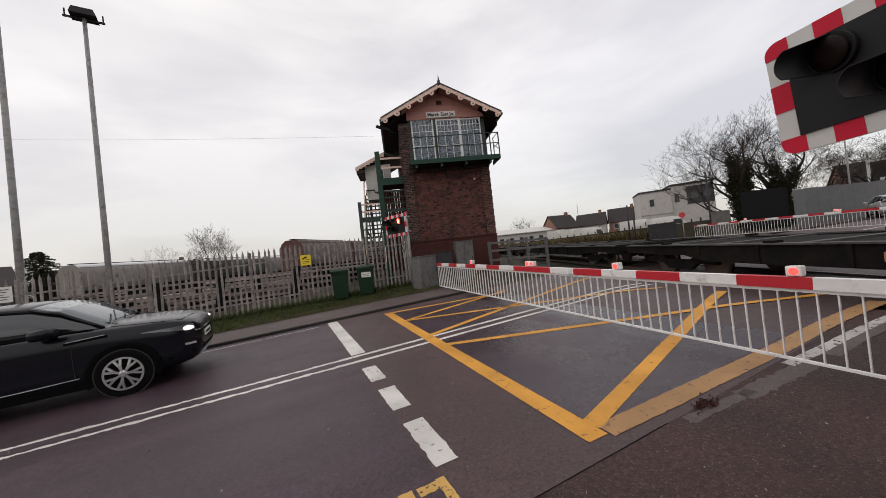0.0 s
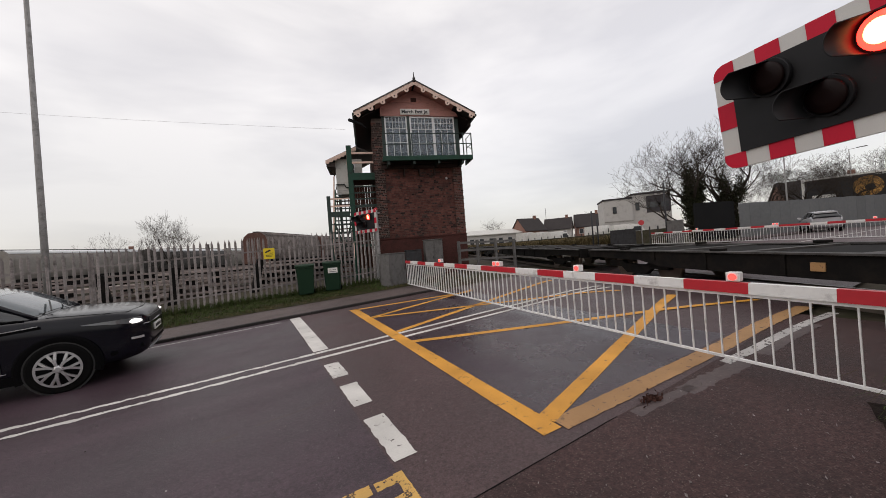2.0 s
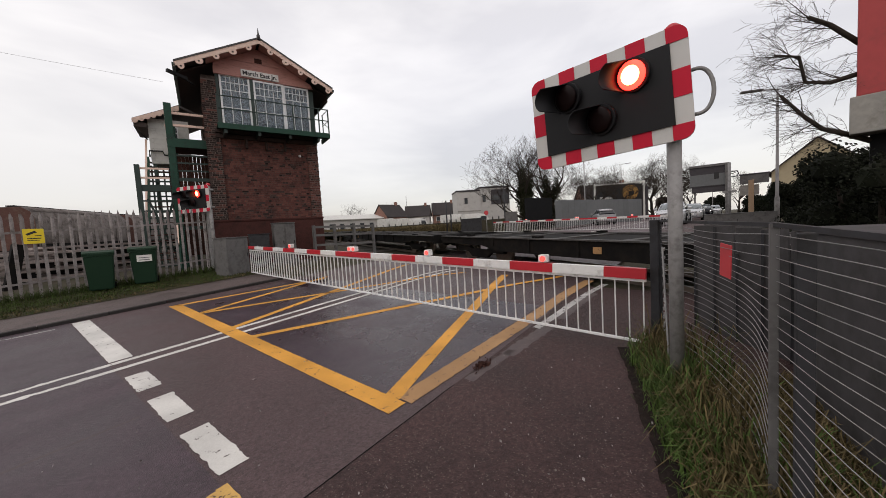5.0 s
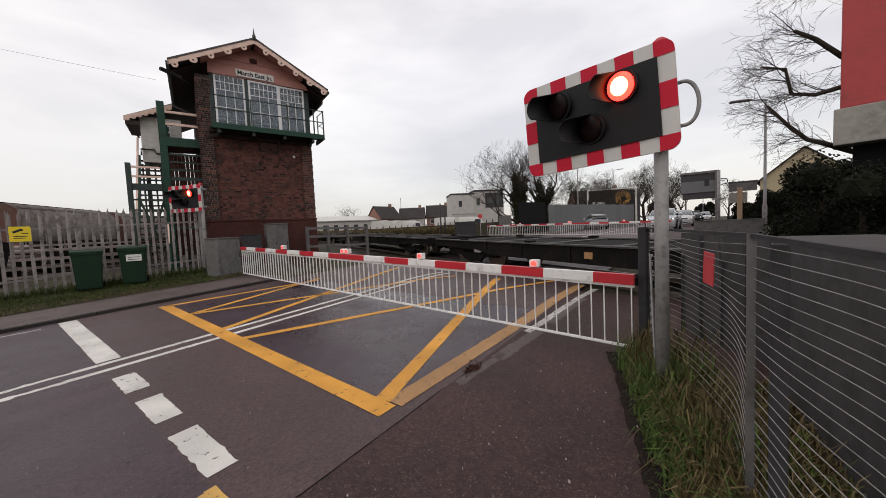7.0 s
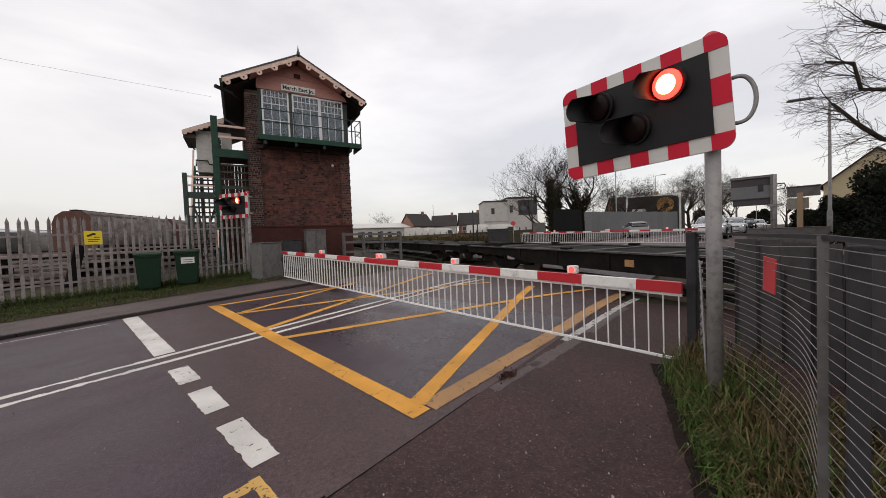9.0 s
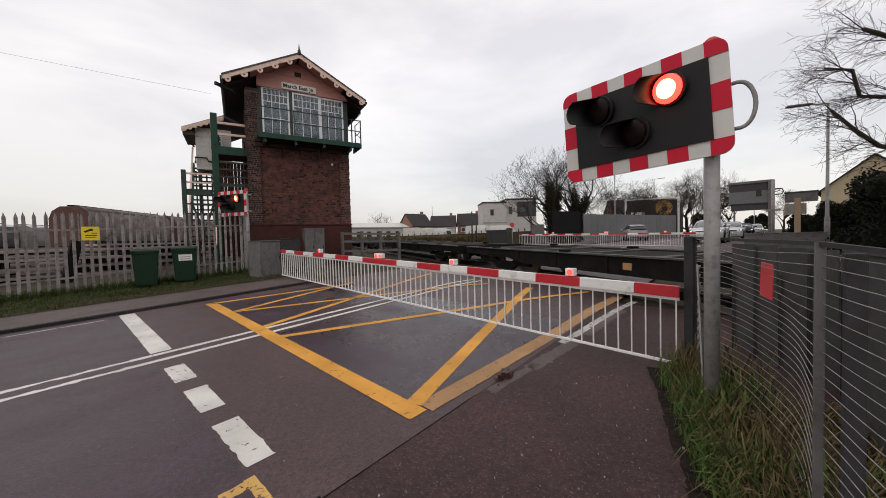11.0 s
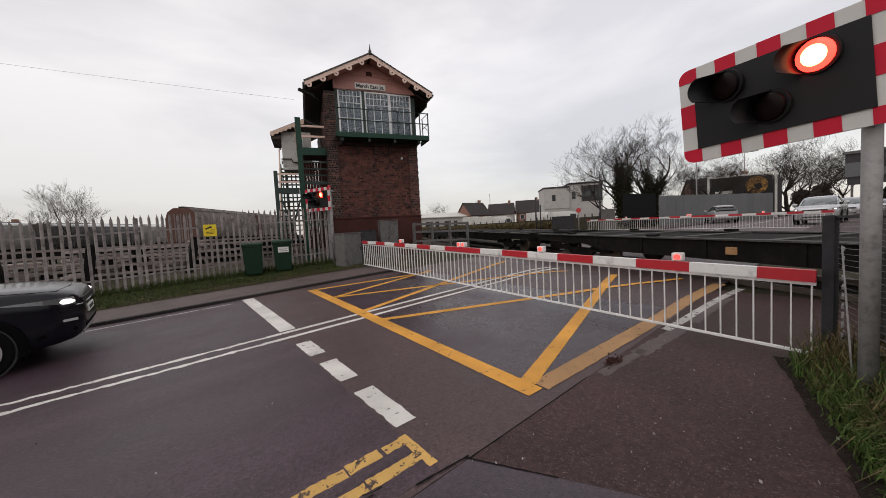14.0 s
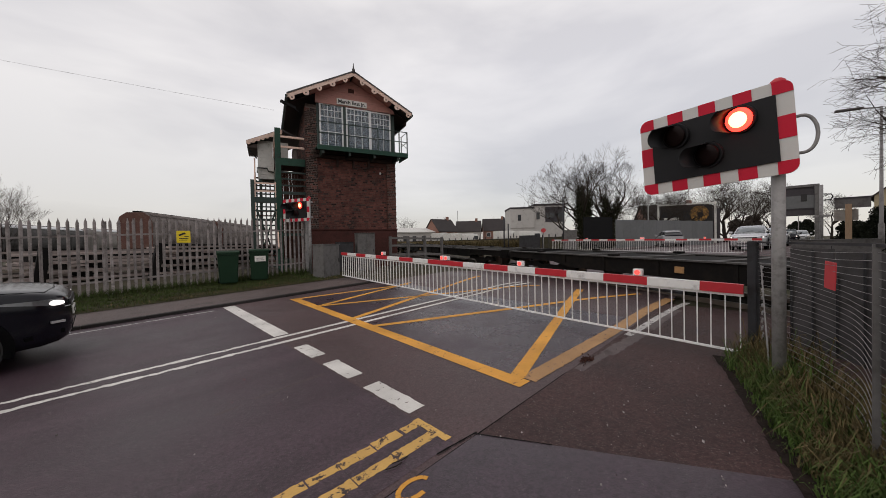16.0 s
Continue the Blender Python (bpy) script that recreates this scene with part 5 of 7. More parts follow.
def suv(m, label, paint="car_paint", lit=True):
    """A compact sport utility car, 4.45 m long, its front at x = 0, its right side towards -y."""
    root = thing("car", m, label, "car", "cars")
    lower = []
    for x, zb, zt in ((0.02, 0.50, 0.80), (0.0, 0.40, 0.88), (-0.05, 0.33, 0.945), (-0.13, 0.29, 0.985), (-0.30, 0.26, 1.03), (-0.60, 0.25, 1.075), (-0.95, 0.24, 1.105), (-1.3, 0.24, 1.13),
                      (-1.75, 0.24, 1.15), (-2.5, 0.24, 1.165), (-3.4, 0.25, 1.20), (-3.95, 0.28, 1.22), (-4.3, 0.36, 1.20), (-4.45, 0.48, 1.10)):
        hw, mid = flank(x), 0.5 * (zb + zt)
        half = [(hw * 0.80, zb), (hw * 0.955, zb + 0.035), (hw * 0.985, zb + 0.12), (hw * 0.99, mid - 0.03), (hw, zt - 0.30), (hw * 0.998, zt - 0.21), (hw * 0.975, zt - 0.10), (hw * 0.94, zt - 0.035), (hw * 0.84, zt - 0.004), (hw * 0.55, zt + 0.016), (hw * 0.2, zt + 0.024)]
        lower.append((x, half + [(-y, z) for y, z in half[::-1]]))
    part("body", loft(bm_new(), lower), M[paint], root, "glossy painted bodywork")
    top = []
    for x, hb, ht, zt in ((-1.14, 0.80, 0.78, 1.13), (-1.32, 0.82, 0.755, 1.255), (-1.62, 0.835, 0.70, 1.445), (-1.95, 0.845, 0.665, 1.575), (-2.4, 0.85, 0.655, 1.635), (-3.0, 0.85, 0.645, 1.63), (-3.7, 0.835, 0.615, 1.585), (-4.1, 0.81, 0.59, 1.53), (-4.38, 0.77, 0.65, 1.19)):
        zb = 1.09
        half = [(hb, zb), (hb * 0.62 + ht * 0.38 + 0.012, zb + (zt - zb) * 0.4), (hb * 0.25 + ht * 0.75 + 0.01, zb + (zt - zb) * 0.75), (ht, zt - 0.05 * min(1, (zt - zb) / 0.4)), (ht - 0.09, zt - 0.005), (ht * 0.4, zt + 0.018)]
        top.append((x, half + [(-y, z) for y, z in half[::-1]]))
    part("cabin", loft(bm_new(), [(x - 0.08, ring) for x, ring in top]), M["car_glass"], root, "dark tinted glasshouse")
    rf = []
    for x, ht, zt in ((-1.90, 0.680, 1.550), (-2.02, 0.675, 1.598), (-2.4, 0.668, 1.643), (-3.0, 0.658, 1.640), (-3.7, 0.628, 1.597), (-4.26, 0.615, 1.53)):
        half = [(ht + 0.006, zt - 0.075), (ht - 0.018, zt - 0.02), (ht - 0.11, zt + 0.008), (ht * 0.4, zt + 0.026)]
        rf.append((x, half + [(-y, z) for y, z in half[::-1]]))
    part("roof", loft(bm_new(), [(x - 0.08, ring) for x, ring in rf]), M[paint], root)
    # windscreen: a curved sheet just above the glasshouse
    sc = []
    for x, ht, zt in ((-1.16, 0.760, 1.150), (-1.32, 0.735, 1.266), (-1.62, 0.685, 1.458), (-1.93, 0.650, 1.580)):
        up = [(ht, zt + 0.004), (ht * 0.5, zt + 0.022), (0.0, zt + 0.026), (-ht * 0.5, zt + 0.022), (-ht, zt + 0.004)]
        sc.append((x, up + [(y, z - 0.006) for y, z in up[::-1]]))
    part("windscreen", loft(bm_new(), [(x - 0.08, ring) for x, ring in sc]), M["screen_glass"], root, "raked windscreen reflecting the sky")
    for s in (-1, 1):
        part("pillar", tube(bm_new(), [(-1.20, s * 0.785, 1.12), (-1.42, s * 0.755, 1.262), (-1.70, s * 0.705, 1.44), (-2.05, s * 0.668, 1.565)], [0.030, 0.028, 0.027, 0.027], 8), M[paint], root)
        for p, q, w in (((-2.68, s * 0.852, 1.14), (-2.66, s * 0.675, 1.585), 0.09), ((-3.62, s * 0.842, 1.15), (-3.80, s * 0.64, 1.545), 0.14)):
            part("pillar", beam(bm_new(), p, q, 0.02, w, (1, 0, 0)), M["car_trim"], root)
        part("window_line", tube(bm_new(), [(-1.30, s * 0.855, 1.122), (-2.4, s * 0.885, 1.145), (-3.6, s * 0.88, 1.18), (-4.0, s * 0.85, 1.20)], 0.012, 6), M["car_trim"], root)
        part("sill", box(bm_new(), -3.15, -1.42, s * 0.945 - 0.018, s * 0.945 + 0.018, 0.24, 0.37, 0.012), M["car_trim"], root, "black sill cladding")
        part("side_strip", tube(bm_new(), [(-3.15, s * 0.962, 0.41), (-2.2, s * 0.962, 0.405), (-1.5, s * 0.962, 0.425)], 0.007, 6), M["car_silver"], root, "thin bright sill strip")
        for xw in (-0.98, -3.64):
            bm = bm_new()
            n = 28
            prof = ((0.385, 0.962), (0.415, 0.968), (0.455, 0.966), (0.485, 0.945))
            for k in range(n):
                a0, a1 = math.pi * (-0.10 + 1.20 * k / n), math.pi * (-0.10 + 1.20 * (k + 1) / n)
                for (r0, y0), (r1, y1) in zip(prof, prof[1:]):
                    bm.faces.new([bm.verts.new((xw + r * math.cos(a), s * y, 0.365 + r * math.sin(a))) for r, y, a in ((r0, y0, a0), (r1, y1, a0), (r1, y1, a1), (r0, y0, a1))])
            part("wheel_arch", bm, M["car_trim"], root, "black wheel arch cladding")
            # no arch is cut: a black disc carries the shade of its hollow
            part("wheel_well", tube(bm_new(), [(xw, s * 0.90, 0.365), (xw, s * 0.960, 0.365)], 0.392, 30), M["black"], root)
            wheel("wheel", root, xw, s * 0.870, s)
        bm = bm_new()
        loft(bm, [(x, [(s * (0.95 + u * w), 1.195 + v * h) for u, v in ((0, 0.3), (0.1, 0.75), (0.45, 1.0), (0.85, 0.8), (1.0, 0.3), (0.95, -0.3), (0.8, -0.75), (0.4, -0.95), (0.1, -0.7), (0, -0.3))]) for x, w, h in ((-1.64, 0.16, 0.05), (-1.69, 0.22, 0.085), (-1.78, 0.245, 0.10), (-1.88, 0.24, 0.095), (-1.90, 0.22, 0.085))])
        mir = part("mirror", bm, M[paint], root, "rounded door mirror")
        part("mirror_foot", beam(bm_new(), (-1.74, s * 0.84, 1.13), (-1.78, s * 0.98, 1.15), 0.10, 0.04), M["car_trim"], mir)
        # headlamp unit wrapped round the corner of the wing
        bm, n, rows = bm_new(), 8, []
        for k in range(n + 1):
            f = k / n
            x = -0.035 - 0.66 * f ** 1.25
            y, lo = flank(x) + 0.006, 0.805 + 0.125 * f
            hi = lo + 0.100 * (1 - f) ** 0.9 + 0.010
            rows.append([bm.verts.new(p) for p in ((x, s * y, lo), (x - 0.012, s * (y - 0.004), hi), (x - 0.05, s * (y - 0.06), hi), (x - 0.03, s * (y - 0.06), lo))])
        for a, b in zip(rows, rows[1:]):
            for e in range(4):
                bm.faces.new((a[e], a[(e + 1) % 4], b[(e + 1) % 4], b[e]))
        bm.faces.new(rows[0])
        bm.faces.new(rows[-1][::-1])
        bmesh.ops.recalc_face_normals(bm, faces=bm.faces)
        unit = part("headlight", bm, M["lamp_cover" if lit else "car_silver"], root, "slim clear headlamp cover")
        bm = bm_new()
        bmesh.ops.create_uvsphere(bm, u_segments=14, v_segments=10, radius=1.0, matrix=Matrix.Translation((-0.12, s * 0.785, 0.865)) @ Matrix.Diagonal((0.10, 0.05, 0.038, 1)))
        part("bulb", bm, M["headlight" if lit else "car_silver"], unit, "lit lamp" if lit else "")
        part("fog_strip", beam(bm_new(), (-0.045, s * 0.70, 0.585), (-0.17, s * 0.835, 0.60), 0.02, 0.035), M["car_silver"], root, "bright daylight lamp strip")
        part("bumper_slot", beam(bm_new(), (-0.06, s * 0.71, 0.45), (-0.42, s * 0.905, 0.42), 0.03, 0.05), M["car_trim"], root)
        part("side_vent", beam(bm_new(), (-1.62, s * 0.957, 0.975), (-1.12, s * 0.952, 1.0), 0.012, 0.035), M["car_trim"], root, "dark wing vent")
        part("vent_edge", beam(bm_new(), (-1.60, s * 0.960, 1.0), (-1.14, s * 0.955, 1.022), 0.01, 0.012), M["car_silver"], root)
        part("door_handle", box(bm_new(), -2.58, -2.36, s * 0.957 - 0.02, s * 0.957 + 0.02, 0.985, 1.015, 0.012), M[paint], root)
        for x in (-1.55, -2.72):
            part("door_seam", box(bm_new(), x - 0.004, x + 0.004, s * 0.953 - 0.004, s * 0.953 + 0.004, 0.40, 0.94), M["black"], root)
    for k in range(3):
        z = 0.775 + 0.045 * k
        part("grille_bar", tube(bm_new(), [(-0.045 - 0.01 * k, -0.66, z + 0.01), (0.004 - 0.012 * k, -0.54, z), (0.026 - 0.015 * k, 0.0, z), (0.004 - 0.012 * k, 0.54, z), (-0.045 - 0.01 * k, 0.66, z + 0.01)], 0.010, 6), M["car_silver"], root, "bright grille bar")
    part("grille", box(bm_new(), -0.1, 0.021, -0.50, 0.50, 0.76, 0.87, 0.01), M["black"], root)
    part("lower_grille", box(bm_new(), -0.2, 0.014, -0.50, 0.50, 0.42, 0.50, 0.01), M["car_trim"], root)
    part("skid_plate", box(bm_new(), -0.3, -0.02, -0.46, 0.46, 0.315, 0.36, 0.015), M["car_silver"], root)
    plate_ = part("number_plate", box(bm_new(), -0.02, 0.034, -0.26, 0.26, 0.60, 0.71, 0.004), M["white_sign"], root, "white number plate")
    part("printing", box(bm_new(), 0.0335, 0.036, -0.20, 0.20, 0.63, 0.68), M["black"], plate_)
    part("bonnet_seam", tube(bm_new(), [(-1.10, 0.80, 1.115), (-0.5, 0.80, 1.058), (-0.22, 0.66, 1.018), (-0.16, 0.0, 1.024), (-0.22, -0.66, 1.018), (-0.5, -0.80, 1.058), (-1.10, -0.80, 1.115)], 0.005, 5), M["black"], root)
    for s in (-0.35, 0.3):
        part("wiper", beam(bm_new(), (-1.18, s, 1.185), (-1.36, s + 0.5, 1.315), 0.02), M["black"], root)
    return root


tilt = -math.degrees(math.atan(0.0399))
roll_x = math.degrees(math.atan(0.0297))
suv(pose(-1.43, 7.90, gz(-1.43, 7.90) - 0.005, roll_x, tilt, 0) @ Matrix.Scale(0.95, 4), "black sport utility car waiting at the stop line, headlights on")
suv(pose(28.6, 2.1, gz(30, 2), 0, 0, 177), "silver estate car coming towards the crossing", "car_silver")
suv(pose(40.0, 1.2, gz(42, 2.4), 0, 0, 178), "silver car in the queue behind", "car_silver")
suv(pose(52.0, 0.4, gz(54, 2), 0, 0, 178), "dark car far down the road", "car_paint")
suv(pose(66.0, -0.8, gz(68, 2), 0, 0, 178), "silver car far down the road", "car_silver")


# ---- trains ----
def on_track(s, off=0.0):
    p = TRACK_OUT * (TRACK_MID + off) + TRACK_DIR * s
    return pose(p.x, p.y, rail_z(s), 0, -math.degrees(TRACK_RISE), math.degrees(math.atan2(TRACK_DIR.y, TRACK_DIR.x)))


def flat_wagon():
    """A low container flat wagon, 19 m long along x, its deck 0.85 m above the rails."""
    root = thing("flat_wagon", on_track(0), "empty black low container wagon passing over the crossing", "railway wagon", "train wagons")
    L = 9.4
    for s in (-1, 1):
        bm = bm_new()
        prism(bm, [(-L, 0.84), (-L, 0.60), (-L + 2.6, 0.58), (-L + 3.4, 0.44), (L - 3.4, 0.44), (L - 2.6, 0.58), (L, 0.60), (L, 0.84)], "y", s * 1.22 - 0.05, s * 1.22 + 0.05)
        part("side_beam", bm, M["wagon"], root, "black fish-bellied side beam")
        part("beam_flange", box(bm_new(), -L, L, s * 1.24 - 0.08, s * 1.24 + 0.08, 0.815, 0.85, 0.006), M["wagon_deck"], root, "worn grey top flange")
        for k in range(9):
            x = -6.2 + 1.55 * k
            part("side_rib", box(bm_new(), x - 0.04, x + 0.04, s * 1.27 - 0.03, s * 1.27 + 0.03, 0.46 if abs(x) < 5.5 else 0.60, 0.81), M["wagon"], root)
        for x in (-7.4, -4.0, 0.2, 4.4, 7.5):
            part("container_spigot", box(bm_new(), x - 0.12, x + 0.12, s * 1.2 - 0.09, s * 1.2 + 0.09, 0.85, 0.90, 0.01), M["wagon"], root)
        part("yellow_plate", box(bm_new(), 2.6 * s - 0.1, 2.6 * s + 0.1, s * 1.285 - 0.012, s * 1.285 + 0.012, 0.56, 0.70, 0.01), M["worn_yellow"], root, "small dull yellow plate")
        part("brake_wheel", tube(bm_new(), [(-1.5, s * 1.28, 0.55), (-1.5, s * 1.33, 0.55)], 0.20, 20), M["wagon"], root, "black hand brake wheel")
    part("deck", box(bm_new(), -L, L, -1.15, 1.15, 0.76, 0.80), M["wagon"], root)
    for k in range(11):
        x = -L + 0.4 + 1.86 * k
        part("cross_member", box(bm_new(), x - 0.1, x + 0.1, -1.17, 1.17, 0.80, 0.835), M["wagon_deck"], root)
    for s in (-1, 1):
        part("headstock", box(bm_new(), s * L - 0.08, s * L + 0.08, -1.25, 1.25, 0.52, 0.86, 0.01), M["wagon"], root)
        for y in (-0.88, 0.88):
            part("buffer", tube(bm_new(), [(s * L, y, 0.66), (s * (L + 0.34), y, 0.66), (s * (L + 0.35), y, 0.66), (s * (L + 0.40), y, 0.66)], [0.10, 0.10, 0.21, 0.20], 16), M["wagon"], root)
        side = [(s * 7.2 + u, v) for u, v in ((-1.3, 0.34), (-1.25, 0.50), (-0.6, 0.53), (-0.42, 0.44), (0.42, 0.44), (0.6, 0.53), (1.25, 0.50), (1.3, 0.34), (0.65, 0.34), (0.4, 0.18), (-0.4, 0.18), (-0.65, 0.34))]
        bog = part("bogie", prism(bm_new(), side, "y", -1.12, -1.0), M["wagon"], root, "black cast bogie frame")
        part("bogie_side", prism(bm_new(), side, "y", 1.0, 1.12), M["wagon"], bog)
        for u in (-0.24, 0.0, 0.24):
            part("spring", tube(bm_new(), [(s * 7.2 + u, -1.16, 0.22), (s * 7.2 + u, -1.16, 0.44)], 0.085, 12), M["wagon_deck"], bog, "worn grey coil spring")
        part("brake_pipe", beam(bm_new(), (s * 7.2 - 1.5, -1.2, 0.57), (s * 7.2 + 1.4, -1.2, 0.57), 0.035), M["wagon_deck"], bog)
        for x in (-0.9, 0.9):
            for y in (-0.76, 0.76):
                part("wheel", tube(bm_new(), [(s * 7.2 + x, y - 0.065, 0.36), (s * 7.2 + x, y + 0.065, 0.36)], 0.40, 28), M["rail"], bog)
            part("wheel_rim", tube(bm_new(), [(s * 7.2 + x, -0.84, 0.36), (s * 7.2 + x, -0.825, 0.36)], 0.37, 28), M["galv"], bog, "bright worn wheel rim")
            part("wheel_web", tube(bm_new(), [(s * 7.2 + x, -0.86, 0.36), (s * 7.2 + x, -0.83, 0.36)], 0.30, 24), M["wagon"], bog)
            part("axle_box", box(bm_new(), s * 7.2 + x - 0.16, s * 7.2 + x + 0.16, -1.18, -1.10, 0.26, 0.48, 0.03), M["wagon_deck"], bog)
    return root


first = flat_wagon()
first.matrix_basis = on_track(-17.4)
for k in range(3):
    copy_thing(first, on_track(2.2 + 19.6 * k))


def hopper(m, label, mat, roof_mat, long=11.0):
    root = thing("covered_wagon", m, label, "railway wagon", "wagons in the yard")
    prof = [(1.32, 1.1), (1.38, 2.2), (1.38, 3.0), (1.15, 3.55), (0.65, 3.85), (-0.65, 3.85), (-1.15, 3.55), (-1.38, 3.0), (-1.38, 2.2), (-1.32, 1.1)]
    part("body", loft(bm_new(), [(0, prof), (long, prof)]), M[mat], root)
    part("roof", loft(bm_new(), [(0.06, [(1.17, 3.56), (0.66, 3.88), (-0.66, 3.88), (-1.17, 3.56)]), (long - 0.06, [(1.17, 3.56), (0.66, 3.88), (-0.66, 3.88), (-1.17, 3.56)])]), M[roof_mat], root)
    part("roof_walk", box(bm_new(), 0.1, long - 0.1, -0.24, 0.24, 3.90, 3.98), M["wagon"], root, "dark walkway along the roof")
    for k in range(7):
        x = 0.1 + (long - 0.2) * k / 6
        part("rib", box(bm_new(), x - 0.05, x + 0.05, 1.36, 1.44, 1.1, 3.1), M[mat], root)
        part("rib", box(bm_new(), x - 0.05, x + 0.05, -1.44, -1.36, 1.1, 3.1), M[mat], root)
    part("underframe", box(bm_new(), 0.05, long - 0.05, -1.41, 1.41, 0.45, 1.42, 0.02), M["wagon"], root, "black underframe and chutes")
    part("end_panel", loft(bm_new(), [(-0.03, prof), (-0.005, prof)]), M["rust_wagon" if mat == "brown_wagon" else mat], root)
    for x in (-0.55, 0.0, 0.55):
        part("end_post", box(bm_new(), -0.06, 0.0, x - 0.05, x + 0.05, 1.1, 3.4), M[mat], root)
    for x in (1.6, 3.2, long - 3.2, long - 1.6):
        for y in (-0.75, 0.75):
            part("wheel", tube(bm_new(), [(x, y - 0.06, 0.45), (x, y + 0.06, 0.45)], 0.45, 16), M["wagon"], root)
    return root


yaw = math.degrees(math.atan2(YARD_DIR.y, YARD_DIR.x))
for k in range(2):
    p = Vector((1.1, 39.5)) + YARD_DIR * 12.2 * k
    hopper(pose(p.x, p.y, 0.62, 0, 0, yaw) @ Matrix.Diagonal((1, 1, 1.12, 1)), "brown covered wagon with a rusty red end in the yard", "brown_wagon", "brown_wagon")
for k in range(4):
    p = Vector((-17.5, 43.0)) + YARD_DIR * 12.6 * k
    hopper(pose(p.x, p.y, 0.62, 0, 0, yaw), "pale grey covered wagon in the sidings", "pale_wagon" if k % 2 == 0 else "wagon_deck", "white_frame")
# low rails and sleepers of the yard
for k in range(7):
    p = Vector((-16 + 4.2 * k, 17.5 + 0.3 * k))
    q = p + YARD_DIR * 60
    zz = 0.62
    tagged(put("yard_rail", beam(bm_new(), (p.x, p.y, zz), (q.x, q.y, zz), 0.08, 0.14), M["rail"]), "rusty siding rail behind the fence", "rail", "rails", kind="structure")
for x, y, n, long, turn, mat in ((-13.5, 19.2, 5, 9.0, 3, "track_panel"), (-9.5, 22.5, 6, 12.0, 8, "track_panel"), (-3.2, 19.6, 5, 9.5, 12, "track_panel"),
                                 (-19.0, 24.0, 6, 11.0, 2, "track_panel"), (1.2, 23.5, 5, 10.0, 30, "track_panel"), (-27.0, 21.0, 5, 12.0, 0, "track_panel")):
    pile = thing("track_panel_stack", pose(x, y, gz(x, y) - 0.15, 0, 0, turn), "stack of pale weathered track panels with dark gaps in the yard", "track panels", "track panels")
    for i in range(n):
        o = 0.25 * math.sin(i * 2.3 + x)
        for w in (-1.0, -0.2, 0.6):
            part("panel", box(bm_new(), o + 0.2 * w, o + long + 0.3 * w, w - 0.16, w + 0.34, 0.31 * i, 0.31 * i + 0.095, 0.012), M[mat], pile)
        for k in range(int(long / 1.7)):
            u = 0.3 + o + 1.7 * k + 0.4 * math.sin(k * 3.1 + i)
            if i < n - 1 and (k + i) % 5:
                part("packing", box(bm_new(), u, u + 0.20, -1.1, 0.9, 0.31 * i + 0.095, 0.31 * i + 0.31), M["wagon"], pile)
for x, y, lean in ((-8.6, 17.6, 14), (-4.3, 17.2, -12), (-2.6, 17.4, 8), (-12.2, 17.5, -16), (0.3, 17.6, 12)):
    tagged(put("leaning_timber", box(bm_new(), -0.14, 0.14, -0.14, 0.14, 0, 1.5, 0.02), M["wagon"], matrix=pose(x, y, gz(x, y) - 0.1, 0, lean, 8)), "short dark timber leaning behind the palisade fence", "timber", "yard timbers")


# ---- lamp columns and wire ----
def yard_lamp(m, h, label):
    root = thing("yard_lamp", m, label, "lamp post", "yard lamps")
    part("column", tube(bm_new(), [(0, 0, -0.2), (0, 0, h * 0.3), (0, 0, h)], [0.10, 0.088, 0.06], 16), M["galv"], root)
    part("crossbar", beam(bm_new(), (-0.55, 0, h - 0.05), (0.55, 0, h - 0.05), 0.06), M["dark_box"], root)
    bm = bm_new()
    prism(bm, [(-0.36, h), (-0.28, h + 0.22), (0.28, h + 0.22), (0.36, h)], "y", -0.28, 0.28)
    part("floodlight", bm, M["dark_box"], root, "dark floodlight head")
    for x in (-0.5, 0.5):
        part("bracket_pin", beam(bm_new(), (x, 0, h - 0.05), (x, 0, h + 0.22), 0.04), M["dark_box"], root)
    return root


def street_lamp(m, h, arm, label):
    root = thing("street_lamp", m, label, "street lamp", "street lamps")
    part("column", tube(bm_new(), [(0, 0, -0.2), (0, 0, 1.4), (0, 0, 1.5), (0, 0, h)], [0.10, 0.10, 0.07, 0.045], 12), M["galv"], root)
    part("arm", tube(bm_new(), [(0, 0, h - 0.02), (0, arm * 0.5, h + 0.04)], 0.03, 8), M["galv"], root)
    part("lantern", box(bm_new(), -0.12, 0.12, min(arm * 0.4, arm), max(arm * 0.4, arm), h, h + 0.09, 0.03), M["grey_box"], root)
    return root


yard_lamp(pose(-5.65, 16.4, gz(-5.6, 16.4), 0, 0, 10), 11.35, "tall galvanised lamp column with a floodlight behind the fence")
yard_lamp(pose(-7.25, 15.1, gz(-7, 15)), 12.0, "tall galvanised lamp column behind the fence")
street_lamp(pose(24.0, -2.8, gz(24, -2.8), 0, 0, 20), 6.7, 1.5, "grey street lamp above the hedge")
street_lamp(pose(46.0, 12.2, gz(46, 12)), 13.0, -1.6, "tall grey street lamp beyond the crossing")
street_lamp(pose(70.0, 12.2, gz(70, 12)), 10.0, -1.6, "tall grey street lamp down the road")
street_lamp(pose(90.0, -1.0, gz(70, 12)), 8.0, 1.6, "tall grey street lamp down the road")
tagged(put("overhead_wire", tube(bm_new(), [(-30 + 34.6 * k / 12, 38 - 21.5 * k / 12, 14.2 - 6.3 * k / 12 - 0.3 * (1 - ((k - 6) / 6) ** 2)) for k in range(13)], 0.004, 5), M["grey_box"]), "thin grey overhead wire", "wire")


